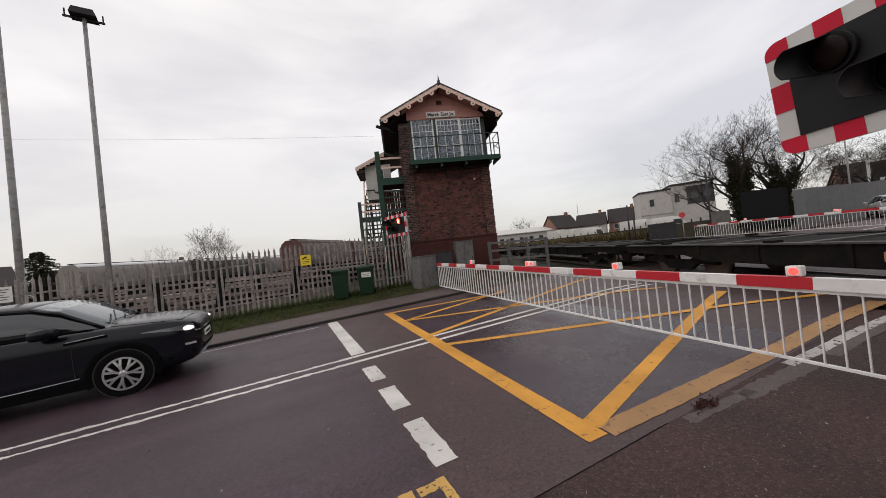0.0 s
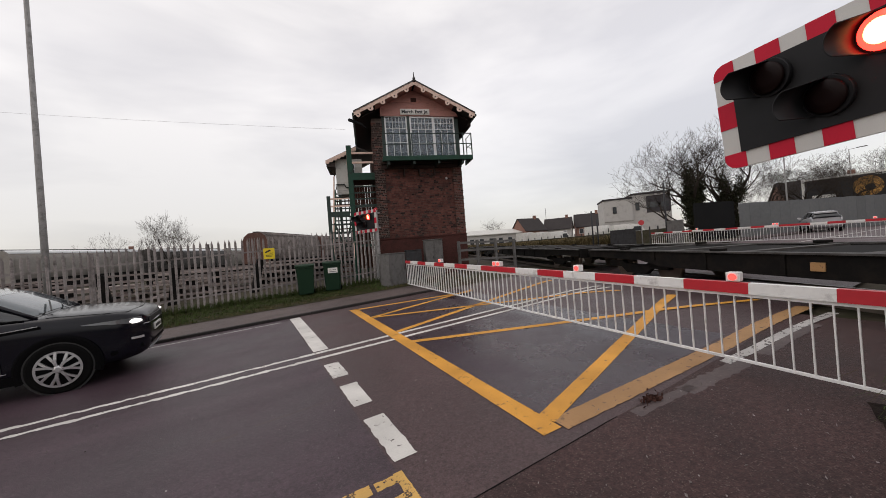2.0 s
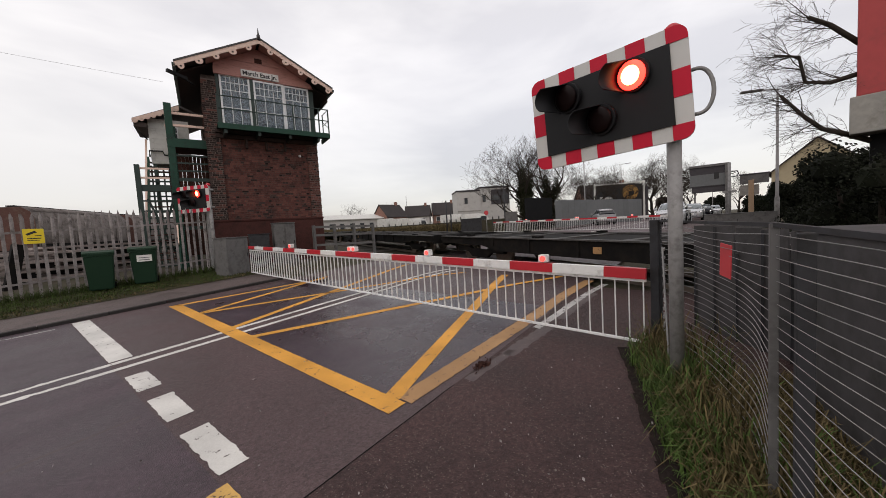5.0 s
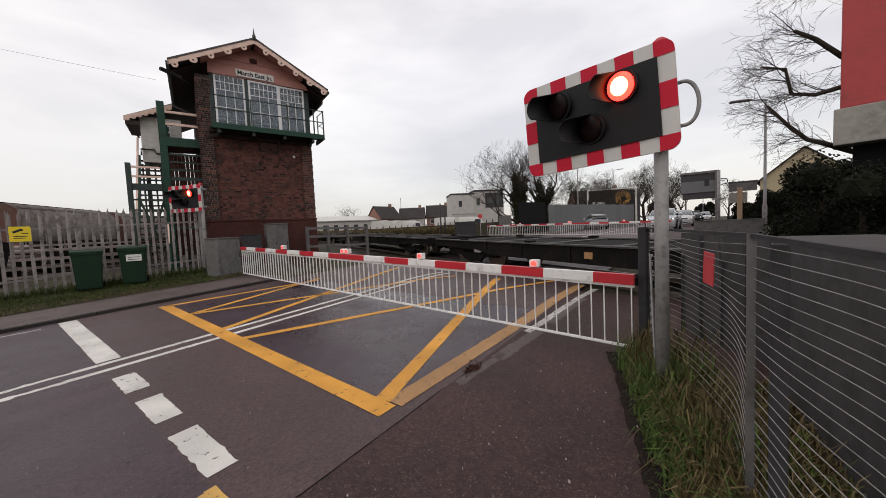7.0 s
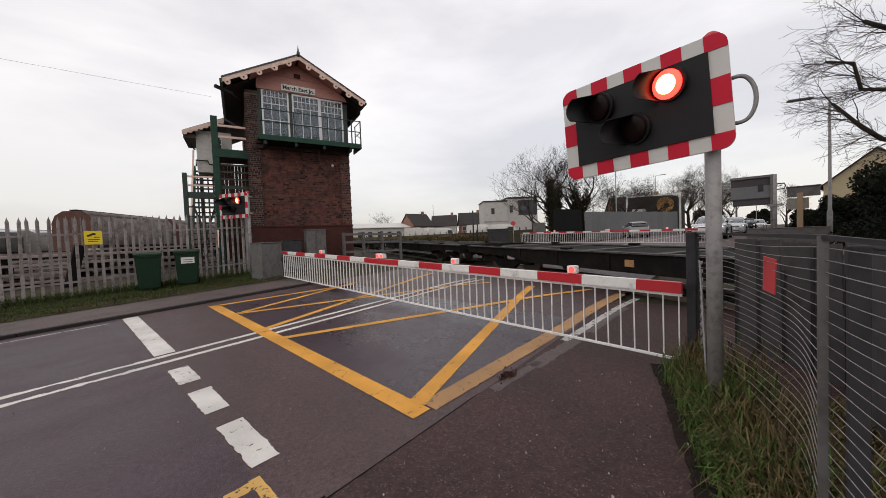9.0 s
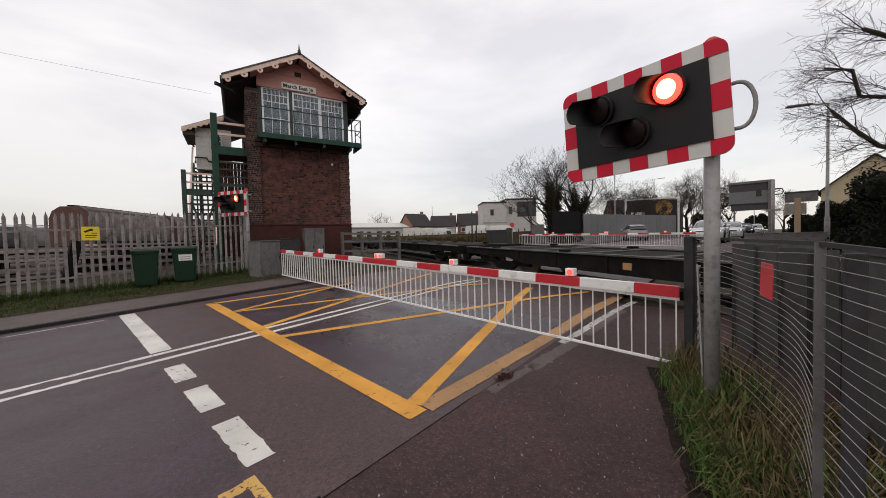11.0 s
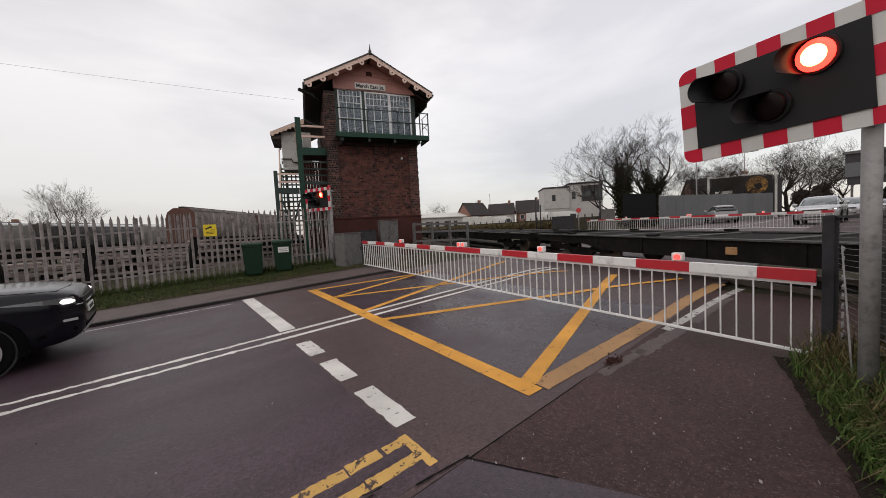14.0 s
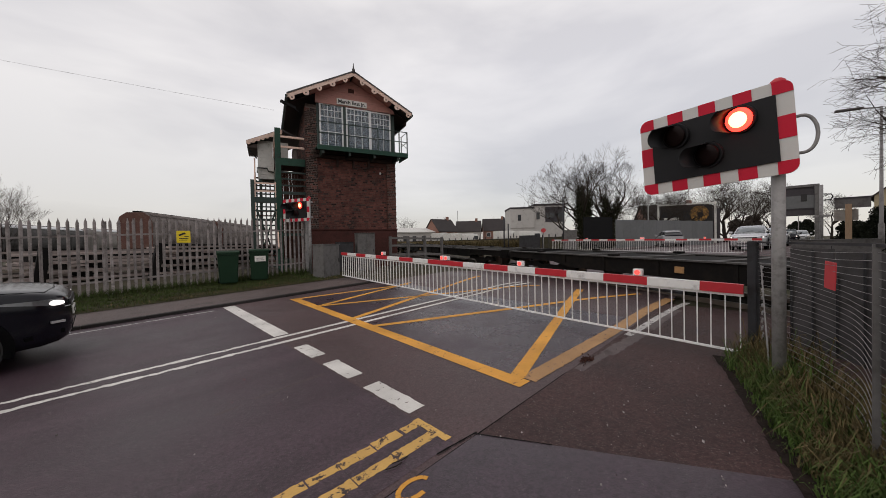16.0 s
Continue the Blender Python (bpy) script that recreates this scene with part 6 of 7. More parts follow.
# ---- trees ----
def bare_tree(m, h, seed, label, mat="twig", spread=0.55, depth=6, ivy=0, droop=0.0, first=0.28, thick=0.022, lean=(0, 0), lo=0.0):
    """A trunk that forks into limbs and fine twigs."""
    rnd = random.Random(seed)
    root = thing("tree", m, label, "tree", "bare trees")
    tr, tw = bm_new(), bm_new()
    knots = []

    def grow(p, d, length, r, level):
        pts, rad = [p], [r]
        q = p
        steps = 4 if level < 3 else 3
        for k in range(steps):
            d = (d + Vector((rnd.uniform(-1, 1), rnd.uniform(-1, 1), rnd.uniform(-0.6, 0.9))) * 0.16 + Vector((0, 0, 0.05 - droop * (level > 2)))).normalized()
            q = q + d * (length / steps)
            pts.append(q)
            rad.append(max(r * (1 - 0.42 * (k + 1) / steps), 0.005 * h / 9))
            if level < 3:
                knots.append((q, level))
        tube(tr if level < 3 else tw, pts, rad, 7 if level < 3 else 3)
        if level >= depth:
            return
        kids = rnd.choice((2, 3)) if level else 7
        for k in range(kids + (1 if level >= 2 else 0)):
            at = pts[-1] if k < 2 else pts[rnd.randrange(1, len(pts))]
            side = Vector((rnd.uniform(-1, 1), rnd.uniform(-1, 1), rnd.uniform(-0.35, 0.5)))
            side = (side - d * side.dot(d)).normalized()
            nd = (d * (1 - spread) + side * spread * rnd.uniform(0.7, 1.35) + Vector((0, 0, 0.12))).normalized()
            grow(at, nd, length * rnd.uniform(0.62, 0.84), rad[-1] * rnd.uniform(0.62, 0.85), level + 1)

    grow(Vector((0, 0, lo)), Vector((lean[0], lean[1], 1)).normalized(), h * first, h * thick, 0)
    top = max(v.co.z for v in tw.verts)
    for mesh_ in (tr, tw):
        for v in mesh_.verts:
            v.co *= h / top
    knots = [(q * (h / top), level) for q, level in knots]
    part("trunk", tr, M["bark"], root)
    tagged(part("branchwork", tw, M[mat], root, "fine bare twigs"), kind="stuff")
    if ivy:
        bm = bm_new()
        for q, level in knots:
            if q.z > h * 0.62 or level > 1 or Vector((q.x, q.y)).length > h * 0.10:
                continue
            for k in range(int(ivy * 34)):
                c = q + Vector((rnd.gauss(0, 1), rnd.gauss(0, 1), rnd.gauss(0, 3.0))) * h * 0.021
                leaf(bm, Vector((c.x, c.y, abs(c.z))), h * 0.0065 * rnd.uniform(0.6, 1.5), rnd)
        tagged(part("ivy", bm, M["ivy"], root, "dark ivy wrapped round trunk and limbs"), kind="stuff")
    return root


def leaf(bm, c, r, rnd):
    n = Vector((rnd.uniform(-1, 1), rnd.uniform(-1, 1), rnd.uniform(-0.3, 1))).normalized()
    a = n.orthogonal().normalized() * r
    b = n.cross(a)
    vs = [bm.verts.new(c + e) for e in (a, b * 0.7, -a, -b * 0.7)]
    bm.faces.new(vs)


def foliage(m, sizes, count, r, seed, label, name="hedge", mat="hedge", category="hedge", cone=False):
    """A dense crown of small leaves, thicker towards its skin, with an uneven outline."""
    rnd = random.Random(seed)
    root = thing(name, m, label, category)
    bm = bm_new()
    lumps = [(Vector((rnd.uniform(-1, 1) * sizes[0], rnd.uniform(-1, 1) * sizes[1], rnd.uniform(0.15, 0.85) * sizes[2])), rnd.uniform(0.25, 0.5) * min(sizes)) for _ in range(46)]
    if cone:
        lumps = [(Vector((c.x * (1.1 - c.z / sizes[2]), c.y * (1.1 - c.z / sizes[2]), c.z * 1.1)), rad * (1.15 - c.z / sizes[2])) for c, rad in lumps]
    for c, rad in lumps:
        for _ in range(count):
            d = Vector((rnd.gauss(0, 1), rnd.gauss(0, 1), rnd.gauss(0, 1))).normalized()
            p = c + d * rad * rnd.uniform(0.6, 1.1)
            p.z = max(p.z, 0.02)
            leaf(bm, p, r * rnd.uniform(0.6, 1.4), rnd)
    for c, rad in lumps:
        bmesh.ops.create_icosphere(bm, subdivisions=1, radius=rad * 0.72, matrix=Matrix.Translation((c.x, c.y, max(c.z, rad * 0.7))))
    tagged(part("crown", bm, M[mat], root, "dense dark evergreen leaves"), kind="stuff")
    bm = bm_new()
    for k in range(9):
        c, rad = lumps[k * 5]
        tube(bm, [(c.x * 0.6, c.y * 0.6, -0.1), (c.x * 0.8, c.y * 0.8, c.z * 0.5), c], [0.07, 0.05, 0.02], 5)
    part("stems", bm, M["bark"], root)
    return root


def at_bearing(deg, dist, z=None):
    x, y = -math.sin(radians(deg)) * dist, math.cos(radians(deg)) * dist
    return pose(x, y, gz(x, y) if z is None else z)


bare_tree(at_bearing(-66.9, 43), 11.6, 3, "bare tree with ivy covered limbs beyond the railway", ivy=22, spread=0.56, depth=6, first=0.26, thick=0.030)
bare_tree(at_bearing(-70.4, 46), 10.4, 8, "bare tree with ivy covered limbs beyond the railway", ivy=22, spread=0.52, depth=6, first=0.26, thick=0.030)
bare_tree(at_bearing(-76.5, 54), 9.0, 12, "bare pollarded street tree", spread=0.6, depth=6, first=0.25)
bare_tree(at_bearing(-79.5, 62), 9.2, 13, "bare street tree beside the hoarding", spread=0.6, depth=6, first=0.25)
bare_tree(at_bearing(-84.0, 78), 12.4, 17, "bare street tree down the road", spread=0.55, depth=6, first=0.25)
bare_tree(at_bearing(-86.6, 90), 12.0, 19, "bare street tree down the road", spread=0.55, depth=6, first=0.25)
bare_tree(at_bearing(-82.0, 100), 14, 23, "bare street tree down the road", spread=0.55, depth=6, first=0.25)


def hanging_tree():
    """A tree behind the wall whose long crooked limbs reach out over the hedge."""
    rnd = random.Random(29)
    root = thing("tree", pose(14.4, -4.2, gz(14.4, -4.2)), "bare tree with long crooked limbs reaching over the hedge", "tree", "bare trees")
    g = gz(14.4, -4.2)
    tr, tw = bm_new(), bm_new()
    tube(tr, [(0, 0, -0.2), (0.05, 0.1, 1.6), (0, 0.2, 3.2), (-0.1, 0.3, 4.6), (-0.2, 0.3, 6.4), (-0.1, 0.2, 8.0)], [0.24, 0.20, 0.17, 0.13, 0.09, 0.04], 10)

    def spray(p, d, length, r, level):
        pts, rad, q = [p], [r], p
        for k in range(4):
            d = (d + Vector((rnd.uniform(-1, 1), rnd.uniform(-0.9, 1), rnd.uniform(-1, 0.8))) * 0.24 + Vector((0, 0, 0.03))).normalized()
            q = q + d * length / 4
            pts.append(q)
            rad.append(max(r * (1 - 0.16 * (k + 1)), 0.0035))
        tube(tw, pts, rad, 3)
        if level < 3:
            for k in range(5 if level < 2 else 4):
                at = pts[rnd.randrange(1, 5)]
                nd = (d * 0.6 + Vector((rnd.uniform(-0.7, 0.7), rnd.uniform(-0.5, 0.9), rnd.uniform(-0.7, 0.6)))).normalized()
                spray(at, nd, length * rnd.uniform(0.45, 0.75), rad[-1] * 0.75, level + 1)

    limbs = (((-0.1, 0.3, 4.2), (-0.9, 1.16, 4.40), (-0.9, 1.64, 4.32), (-0.9, 2.10, 4.46), (-0.9, 2.22, 5.15), (-0.9, 2.70, 5.35)),
             ((0.0, 0.2, 2.5), (-0.9, 1.43, 3.00), (-0.9, 1.78, 3.18), (-0.9, 2.15, 3.62), (-0.9, 2.58, 4.25)),
             ((-0.15, 0.3, 4.9), (-0.9, 1.18, 5.15), (-0.9, 1.66, 5.75), (-0.9, 2.06, 6.10)),
             ((-0.2, 0.3, 6.2), (-0.7, 0.9, 6.9), (-0.8, 1.5, 7.3), (-0.9, 2.1, 7.4)))
    for limb in limbs:
        n = len(limb)
        tube(tr, limb, [0.075 * (1 - 0.13 * k) for k in range(n)], 7)
        for k in range(1, n):
            p, q = Vector(limb[k - 1]), Vector(limb[k])
            for j in range(5 if k > 1 else 2):
                at = p.lerp(q, rnd.random())
                spray(at, ((q - p).normalized() * 0.5 + Vector((rnd.uniform(-0.5, 0.5), rnd.uniform(0.0, 0.9), rnd.uniform(-0.8, 0.7)))).normalized(), rnd.uniform(0.6, 1.0), 0.016, 1)
    part("trunk", tr, M["bark"], root)
    tagged(part("branchwork", tw, M["twig"], root, "fine bare twigs"), kind="stuff")
    return root


for deg, dist, h, seed in ((-73.6, 72, 9.5, 61), (-78.4, 84, 10.5, 62), (-81.2, 76, 8.6, 63), (-85.6, 72, 8.8, 64), (-88.2, 98, 10.0, 65), (-93.2, 120, 11.0, 66)):
    bare_tree(at_bearing(deg, dist), h, seed, "bare brown roadside tree among others down the road", spread=0.55, depth=6, first=0.25)
foliage(at_bearing(-77.0, 118), (12.0, 3.0, 7.5), 420, 0.16, 67, "bare brown winter wood far down the road", "far_wood", "twig", "wood")
foliage(at_bearing(-86.0, 125), (8.0, 3.0, 6.5), 420, 0.16, 68, "bare brown winter wood far down the road", "far_wood", "twig", "wood")
hanging_tree()
bare_tree(at_bearing(-2.5, 60), 1.0, 31, "low bare shrub far behind the yard", spread=0.6, depth=4)
bare_tree(at_bearing(8.6, 52), 8.6, 37, "pale bare birch behind the yard", "pale_twig", spread=0.42, depth=6, first=0.26, thick=0.014)
bare_tree(at_bearing(14.0, 55), 6.6, 39, "small pale bare tree behind the yard", "pale_twig", spread=0.40, depth=5, first=0.26, thick=0.012)
bare_tree(at_bearing(21.5, 62), 5.5, 41, "small pale bare tree behind the yard", "pale_twig", spread=0.42, depth=5)
bare_tree(at_bearing(-39.0, 150), 13.0, 43, "distant bare tree behind low houses", spread=0.55, depth=5)
bare_tree(at_bearing(-44.6, 170), 14.0, 44, "distant bare tree behind low houses", spread=0.55, depth=5)
bare_tree(at_bearing(-51.6, 170, 0.8), 14.0, 46, "distant bare tree behind low houses", spread=0.55, depth=5)
def conifer(m, h, wide, seed, label):
    """A dark conifer: a straight trunk with tiers of drooping needled boughs, ragged and thinning upwards."""
    rnd = random.Random(seed)
    root = thing("evergreen_tree", m, label, "tree")
    part("trunk", tube(bm_new(), [(0, 0, -0.3), (0.05, 0, h * 0.5), (0, 0, h)], [h * 0.022, h * 0.013, 0.02], 8), M["bark"], root)
    bm = bm_new()
    for k in range(150):
        f = (k + rnd.random()) / 150
        z, reach = h * (0.06 + 0.93 * f), wide * (1.01 - f) ** 0.55 * rnd.uniform(0.5, 1.15) + 0.10
        a = k * 2.4 + rnd.uniform(-0.4, 0.4)
        for j in range(170):
            u = rnd.random() ** 0.7
            side = rnd.gauss(0, 0.16) * reach * (1.1 - u) + rnd.gauss(0, 0.06)
            c = Vector((math.cos(a) * reach * u - math.sin(a) * side, math.sin(a) * reach * u + math.cos(a) * side, z + 0.10 * reach * u - 0.22 * reach * u * u + rnd.gauss(0, 0.05)))
            leaf(bm, c, rnd.uniform(0.04, 0.09), rnd)
    tagged(part("crown", bm, M["ivy"], root, "dark needled boughs"), kind="stuff")
    return root


conifer(at_bearing(24.2, 66), 7.4, 4.4, 5, "dark conifer with drooping boughs behind the yard")
conifer(at_bearing(26.9, 70), 6.0, 4.2, 6, "smaller dark conifer behind the yard")
foliage(pose(16.2, -4.7, gz(17, -4)), (5.0, 1.6, 2.6), 900, 0.040, 7, "tall dark evergreen hedge beside the road")
foliage(pose(12.2, -3.2, gz(12, -3)), (2.6, 1.3, 2.35), 1000, 0.030, 9, "tall dark evergreen hedge beside the road")

# ---- buildings ----
def house(m, w, d, eave, ridge, wall, roof, label, windows=()):
    """A pitched-roof house; its front faces -y, the ridge runs along x."""
    root = thing("house", m, label, "house", "houses")
    bm = bm_new()
    prism(bm, [(-d / 2, -0.5), (d / 2, -0.5), (d / 2, eave), (0, ridge - 0.1), (-d / 2, eave)], "x", -w / 2, w / 2)
    part("wall", bm, M[wall], root)
    for s in (-1, 1):
        bm = bm_new()
        prism(bm, [(s * (d / 2 + 0.4), eave - 0.2), (0, ridge + 0.1), (0, ridge - 0.05), (s * (d / 2 + 0.4), eave - 0.35)], "x", -w / 2 - 0.3, w / 2 + 0.3)
        part("roof", bm, M[roof], root)
    part("chimney", box(bm_new(), w * 0.28, w * 0.28 + 0.8, -0.35, 0.35, ridge - 0.6, ridge + 0.9, 0.03), M["far_brick"], root)
    for x, z, a, b in windows:
        wn_ = part("window", box(bm_new(), x - a / 2 - 0.08, x + a / 2 + 0.08, -d / 2 - 0.05, -d / 2 + 0.02, z - 0.08, z + b + 0.08), M["white_frame"], root)
        part("pane", box(bm_new(), x - a / 2, x + a / 2, -d / 2 - 0.07, -d / 2 - 0.055, z, z + b), M["far_pane"], wn_)
    return root


def facing(deg, dist, turn=0.0):
    """On that bearing, front towards the crossing."""
    return at_bearing(deg, dist, 0.9) @ pose(0, 0, 0, 0, 0, deg + turn)


hb = thing("portable_offices", facing(-60.2, 66, 14) @ pose(0.1, 0, 0) @ Matrix.Diagonal((0.68, 1, 1.03, 1)), "two storey pale grey modular office block", "office block")
part("wall", box(bm_new(), -8.5, -2.0, 0, 6, -0.5, 6.8, 0.05), M["far_wall"], hb)
part("wall", box(bm_new(), -1.98, 6.5, 0.4, 7, -0.5, 7.3, 0.05), M["far_wall"], hb)
part("roof_edge", box(bm_new(), -8.6, -1.9, -0.1, 6.1, 6.8, 7.05), M["far_dark"], hb)
part("roof_edge", box(bm_new(), -1.95, 6.6, 0.3, 7.1, 7.3, 7.6), M["far_dark"], hb)
part("upper_cladding", box(bm_new(), 1.2, 6.4, 0.33, 0.39, 4.3, 7.0), M["far_dark"], hb, "dark grey cladding")
part("storey_joint", box(bm_new(), -8.5, -2.0, -0.06, -0.01, 3.2, 3.35), M["concrete"], hb)
for x, z, w, h in ((-6.0, 4.7, 0.7, 0.9), (-0.8, 4.9, 0.7, 1.1), (2.4, 5.1, 2.2, 0.8), (5.1, 5.1, 1.6, 0.8), (-4, 0.8, 0.9, 1.0)):
    wn_ = part("window", box(bm_new(), x - w / 2 - 0.08, x + w / 2 + 0.08, (0.27 if x > -1.9 else -0.08), (0.335 if x > -1.9 else -0.01), z - 0.08, z + h + 0.08), M["far_dark"], hb)
    part("pane", box(bm_new(), x - w / 2, x + w / 2, (0.24 if x > -1.9 else -0.11), (0.265 if x > -1.9 else -0.085), z, z + h), M["far_pane"], wn_)

hg = thing("low_shed", facing(-38.6, 105, 20), "long low white shed with dark windows", "shed")
part("wall", box(bm_new(), -9, 9, 0, 8, -0.5, 4.6), M["far_wall"], hg)
bm = bm_new()
prism(bm, [(-0.6, 4.5), (4, 5.9), (8.6, 4.5), (8.6, 4.3), (-0.6, 4.3)], "x", -9.3, 9.3)
part("roof", bm, M["off_white"], hg)
for k in range(6):
    part("window", box(bm_new(), -7.5 + 3 * k, -6.3 + 3 * k, -0.08, -0.01, 1.4, 3.2), M["far_pane"], hg)
house(facing(-44.2, 112, 40), 8, 7, 4.8, 8.6, "far_brick", "far_roof", "red brick house with a grey roof beyond the railway", ((-2.5, 2.8, 1.2, 1.3), (2.0, 2.8, 1.2, 1.3)))
house(facing(-48.8, 118, -6), 8, 7, 4.8, 8.2, "far_wall", "far_roof", "pale house with a dark roof beyond the railway", ((-2.5, 2.6, 1.2, 1.3), (2.0, 2.6, 1.2, 1.3)))
house(facing(-53.1, 122, 6), 8, 7, 5.0, 9.0, "far_brick", "far_roof", "brick house with a dark roof beyond the railway", ((-2.5, 2.8, 1.2, 1.3), (2.0, 2.8, 1.2, 1.3)))
house(facing(33.0, 60, 0), 14, 8, 2.6, 4.6, "far_dark", "far_roof", "low dark roofed building behind the yard")
house(facing(16.5, 95, 0), 26, 8, 2.6, 5.6, "far_dark", "far_roof", "long dark roofed shed far behind the yard")
foliage(at_bearing(-91.0, 150), (15.0, 2.5, 6.2), 420, 0.16, 35, "dark roadside trees at the far end of the road")
foliage(at_bearing(-95.5, 60), (5.5, 1.5, 2.6), 420, 0.10, 31, "dark scrubby hedge down the road beyond the signs")
foliage(at_bearing(-98.2, 44), (3.4, 1.4, 3.3), 520, 0.08, 33, "dark scrubby hedge down the road beyond the signs")
house(facing(-99.9, 66, 90), 9, 8.0, 5.2, 8.8, "far_cream", "far_roof", "cream rendered gabled house behind the hedge", ((1.0, 2.4, 1.0, 1.2),))
house(facing(-78.0, 92, 20), 12, 9, 5.0, 8.4, "far_brick", "far_roof", "pale cream house behind bare trees", ((-3, 3.5, 1.2, 1.4), (2, 3.5, 1.2, 1.4)))

db = thing("roadside_signboard", facing(-90.35, 58, 0), "dark grey boxed roadside board beside a steel post", "signboard")
part("board", box(bm_new(), -2.1, 1.75, 0, 0.7, 3.95, 6.55, 0.03), M["far_dark"], db)
part("top_edge", box(bm_new(), -2.2, 1.95, -0.14, 0.8, 6.55, 6.85, 0.03), M["grey_box"], db)
part("front_sheet", box(bm_new(), -2.12, 1.77, -0.06, -0.005, 4.1, 5.6, 0.01), M["hoarding"], db, "paler grey front sheet")
part("lower_housing", box(bm_new(), -1.95, 1.65, 0.05, 0.65, 3.25, 3.95, 0.03), M["far_dark"], db)
part("leg", box(bm_new(), -1.7, -1.5, 0.2, 0.45, -0.8, 3.25, 0.02), M["grey_box"], db)
part("hatch", box(bm_new(), 0.45, 0.95, -0.12, -0.06, 4.9, 5.75), M["black"], db)
part("post", box(bm_new(), 1.55, 2.0, -0.3, 0.1, -0.8, 6.7, 0.04), M["grey_box"], db, "thick grey steel post")
part("lamp_bracket", tube(bm_new(), [(2.0, -0.1, 5.6), (2.5, -0.1, 5.6), (2.6, -0.1, 5.45), (2.3, -0.1, 5.35), (2.0, -0.1, 5.4)], 0.05, 8), M["far_dark"], db)

pb = thing("mural_shed", facing(-80.9, 66, 10), "low building with a black panel painted with an orange disc", "building")
part("wall", box(bm_new(), -4.8, 3.0, 0, 6, -0.5, 5.4, 0.03), M["far_dark"], pb)
panel = part("mural_panel", box(bm_new(), -4.7, 2.0, -0.10, -0.01, 3.2, 5.9, 0.02), M["mural_dark"], pb, "black painted panel")
part("painted_disc", tube(bm_new(), [(0.35, -0.11, 4.65), (0.35, -0.13, 4.65)], 1.22, 32), M["mural"], panel, "mottled orange painted disc")
part("painted_disc", tube(bm_new(), [(0.5, -0.131, 4.5), (0.5, -0.14, 4.5)], 0.42, 24), M["mural_dark"], panel)
part("white_bar", box(bm_new(), -4.3, -2.3, -0.13, -0.105, 3.75, 4.15), M["off_white"], panel)
for x in (-5.2, 2.2):
    part("gantry_post", box(bm_new(), x, x + 0.25, -0.4, -0.15, -0.5, 6.4), M["off_white"], pb)
part("gantry_beam", box(bm_new(), -5.2, 2.45, -0.4, -0.15, 6.1, 6.3), M["off_white"], pb)

hd = thing("hoarding", pose(0, 0, 0), "grey sheet hoarding along the yard beyond the crossing", "hoarding")
p0, p1 = Vector((-math.sin(radians(-70.8)) * 41, math.cos(radians(-70.8)) * 41)), Vector((-math.sin(radians(-82.6)) * 56, math.cos(radians(-82.6)) * 56))
for k in range(16):
    a, b = p0 + (p1 - p0) * (k / 16), p0 + (p1 - p0) * ((k + 0.985) / 16)
    part("sheet", beam(bm_new(), (a.x, a.y, 2.25 + 0.03 * (k % 2)), (b.x, b.y, 2.25 + 0.03 * (k % 2)), 0.06, 3.3), M["hoarding"], hd)
a0 = Vector((-math.sin(radians(-66.2)) * 38, math.cos(radians(-66.2)) * 38))
part("dark_screen", beam(bm_new(), (a0.x, a0.y, 2.4), (p0.x - 0.2, p0.y + 0.3, 2.4), 0.08, 3.6), M["dark_inside"], hd, "black sheeted screen")
suv(facing(-77.0, 44, 100), "silver car parked by the hoarding", "car_silver", False)

# ---- panels for the scrub band, bushes and small fixtures beyond the track ----
# added panels and posts that stand for a band of brown scrub
lf = thing("trackside_fence", pose(0, 0, 0), "earth brown panels and dark posts standing for scrub beyond the rails", "fence")
for k in range(30):
    d1 = -35 - k * 1.0
    dist = 62 - k * 0.9
    x, y = -math.sin(radians(d1)) * dist, math.cos(radians(d1)) * dist
    x2, y2 = -math.sin(radians(d1 - 1.0)) * (dist - 0.9), math.cos(radians(d1 - 1.0)) * (dist - 0.9)
    part("panel", beam(bm_new(), (x, y, 1.55), (x2, y2, 1.55), 0.05, 1.3), M["earth"], lf)
    part("post", beam(bm_new(), (x, y, 0.5), (x, y, 2.5), 0.09), M["dark_box"], lf)
for k, d1 in enumerate((-44, -46.2, -48.5, -55, -58.5)):
    vn = facing(d1, 62 - k, 62 - 9 * k) @ Matrix.Diagonal((1.0, 1.0, 1.22 - 0.06 * (k % 3), 1))
    van = thing("parked_van", vn, "tall white van parked beyond the railway", "van", "parked vans")
    bm = bm_new()
    loft(bm, [(x, [(hw, 0.3), (hw, 1.2), (hw * 0.9, z), (-hw * 0.9, z), (-hw, 1.2), (-hw, 0.3)]) for x, hw, z in ((-2.6, 0.9, 2.2), (-0.2, 0.95, 2.25), (1.2, 0.95, 2.1), (1.9, 0.9, 1.25), (2.5, 0.85, 1.0))])
    part("body", bm, M["off_white"], van)
    for x in (-1.7, 1.6):
        for y in (-0.8, 0.8):
            part("wheel", tube(bm_new(), [(x, y - 0.1, 0.33), (x, y + 0.1, 0.33)], 0.33, 14), M["tyre"], van)
    part("window", box(bm_new(), 0.2, 1.2, -0.955, -0.93, 1.3, 1.85, 0.02), M["far_pane"], van)
rs = thing("red_round_sign", facing(-60.0, 34, 0), "small round red sign on a post", "sign")
part("post", tube(bm_new(), [(0, 0, -0.5), (0, 0, 1.9)], 0.04, 8), M["galv"], rs)
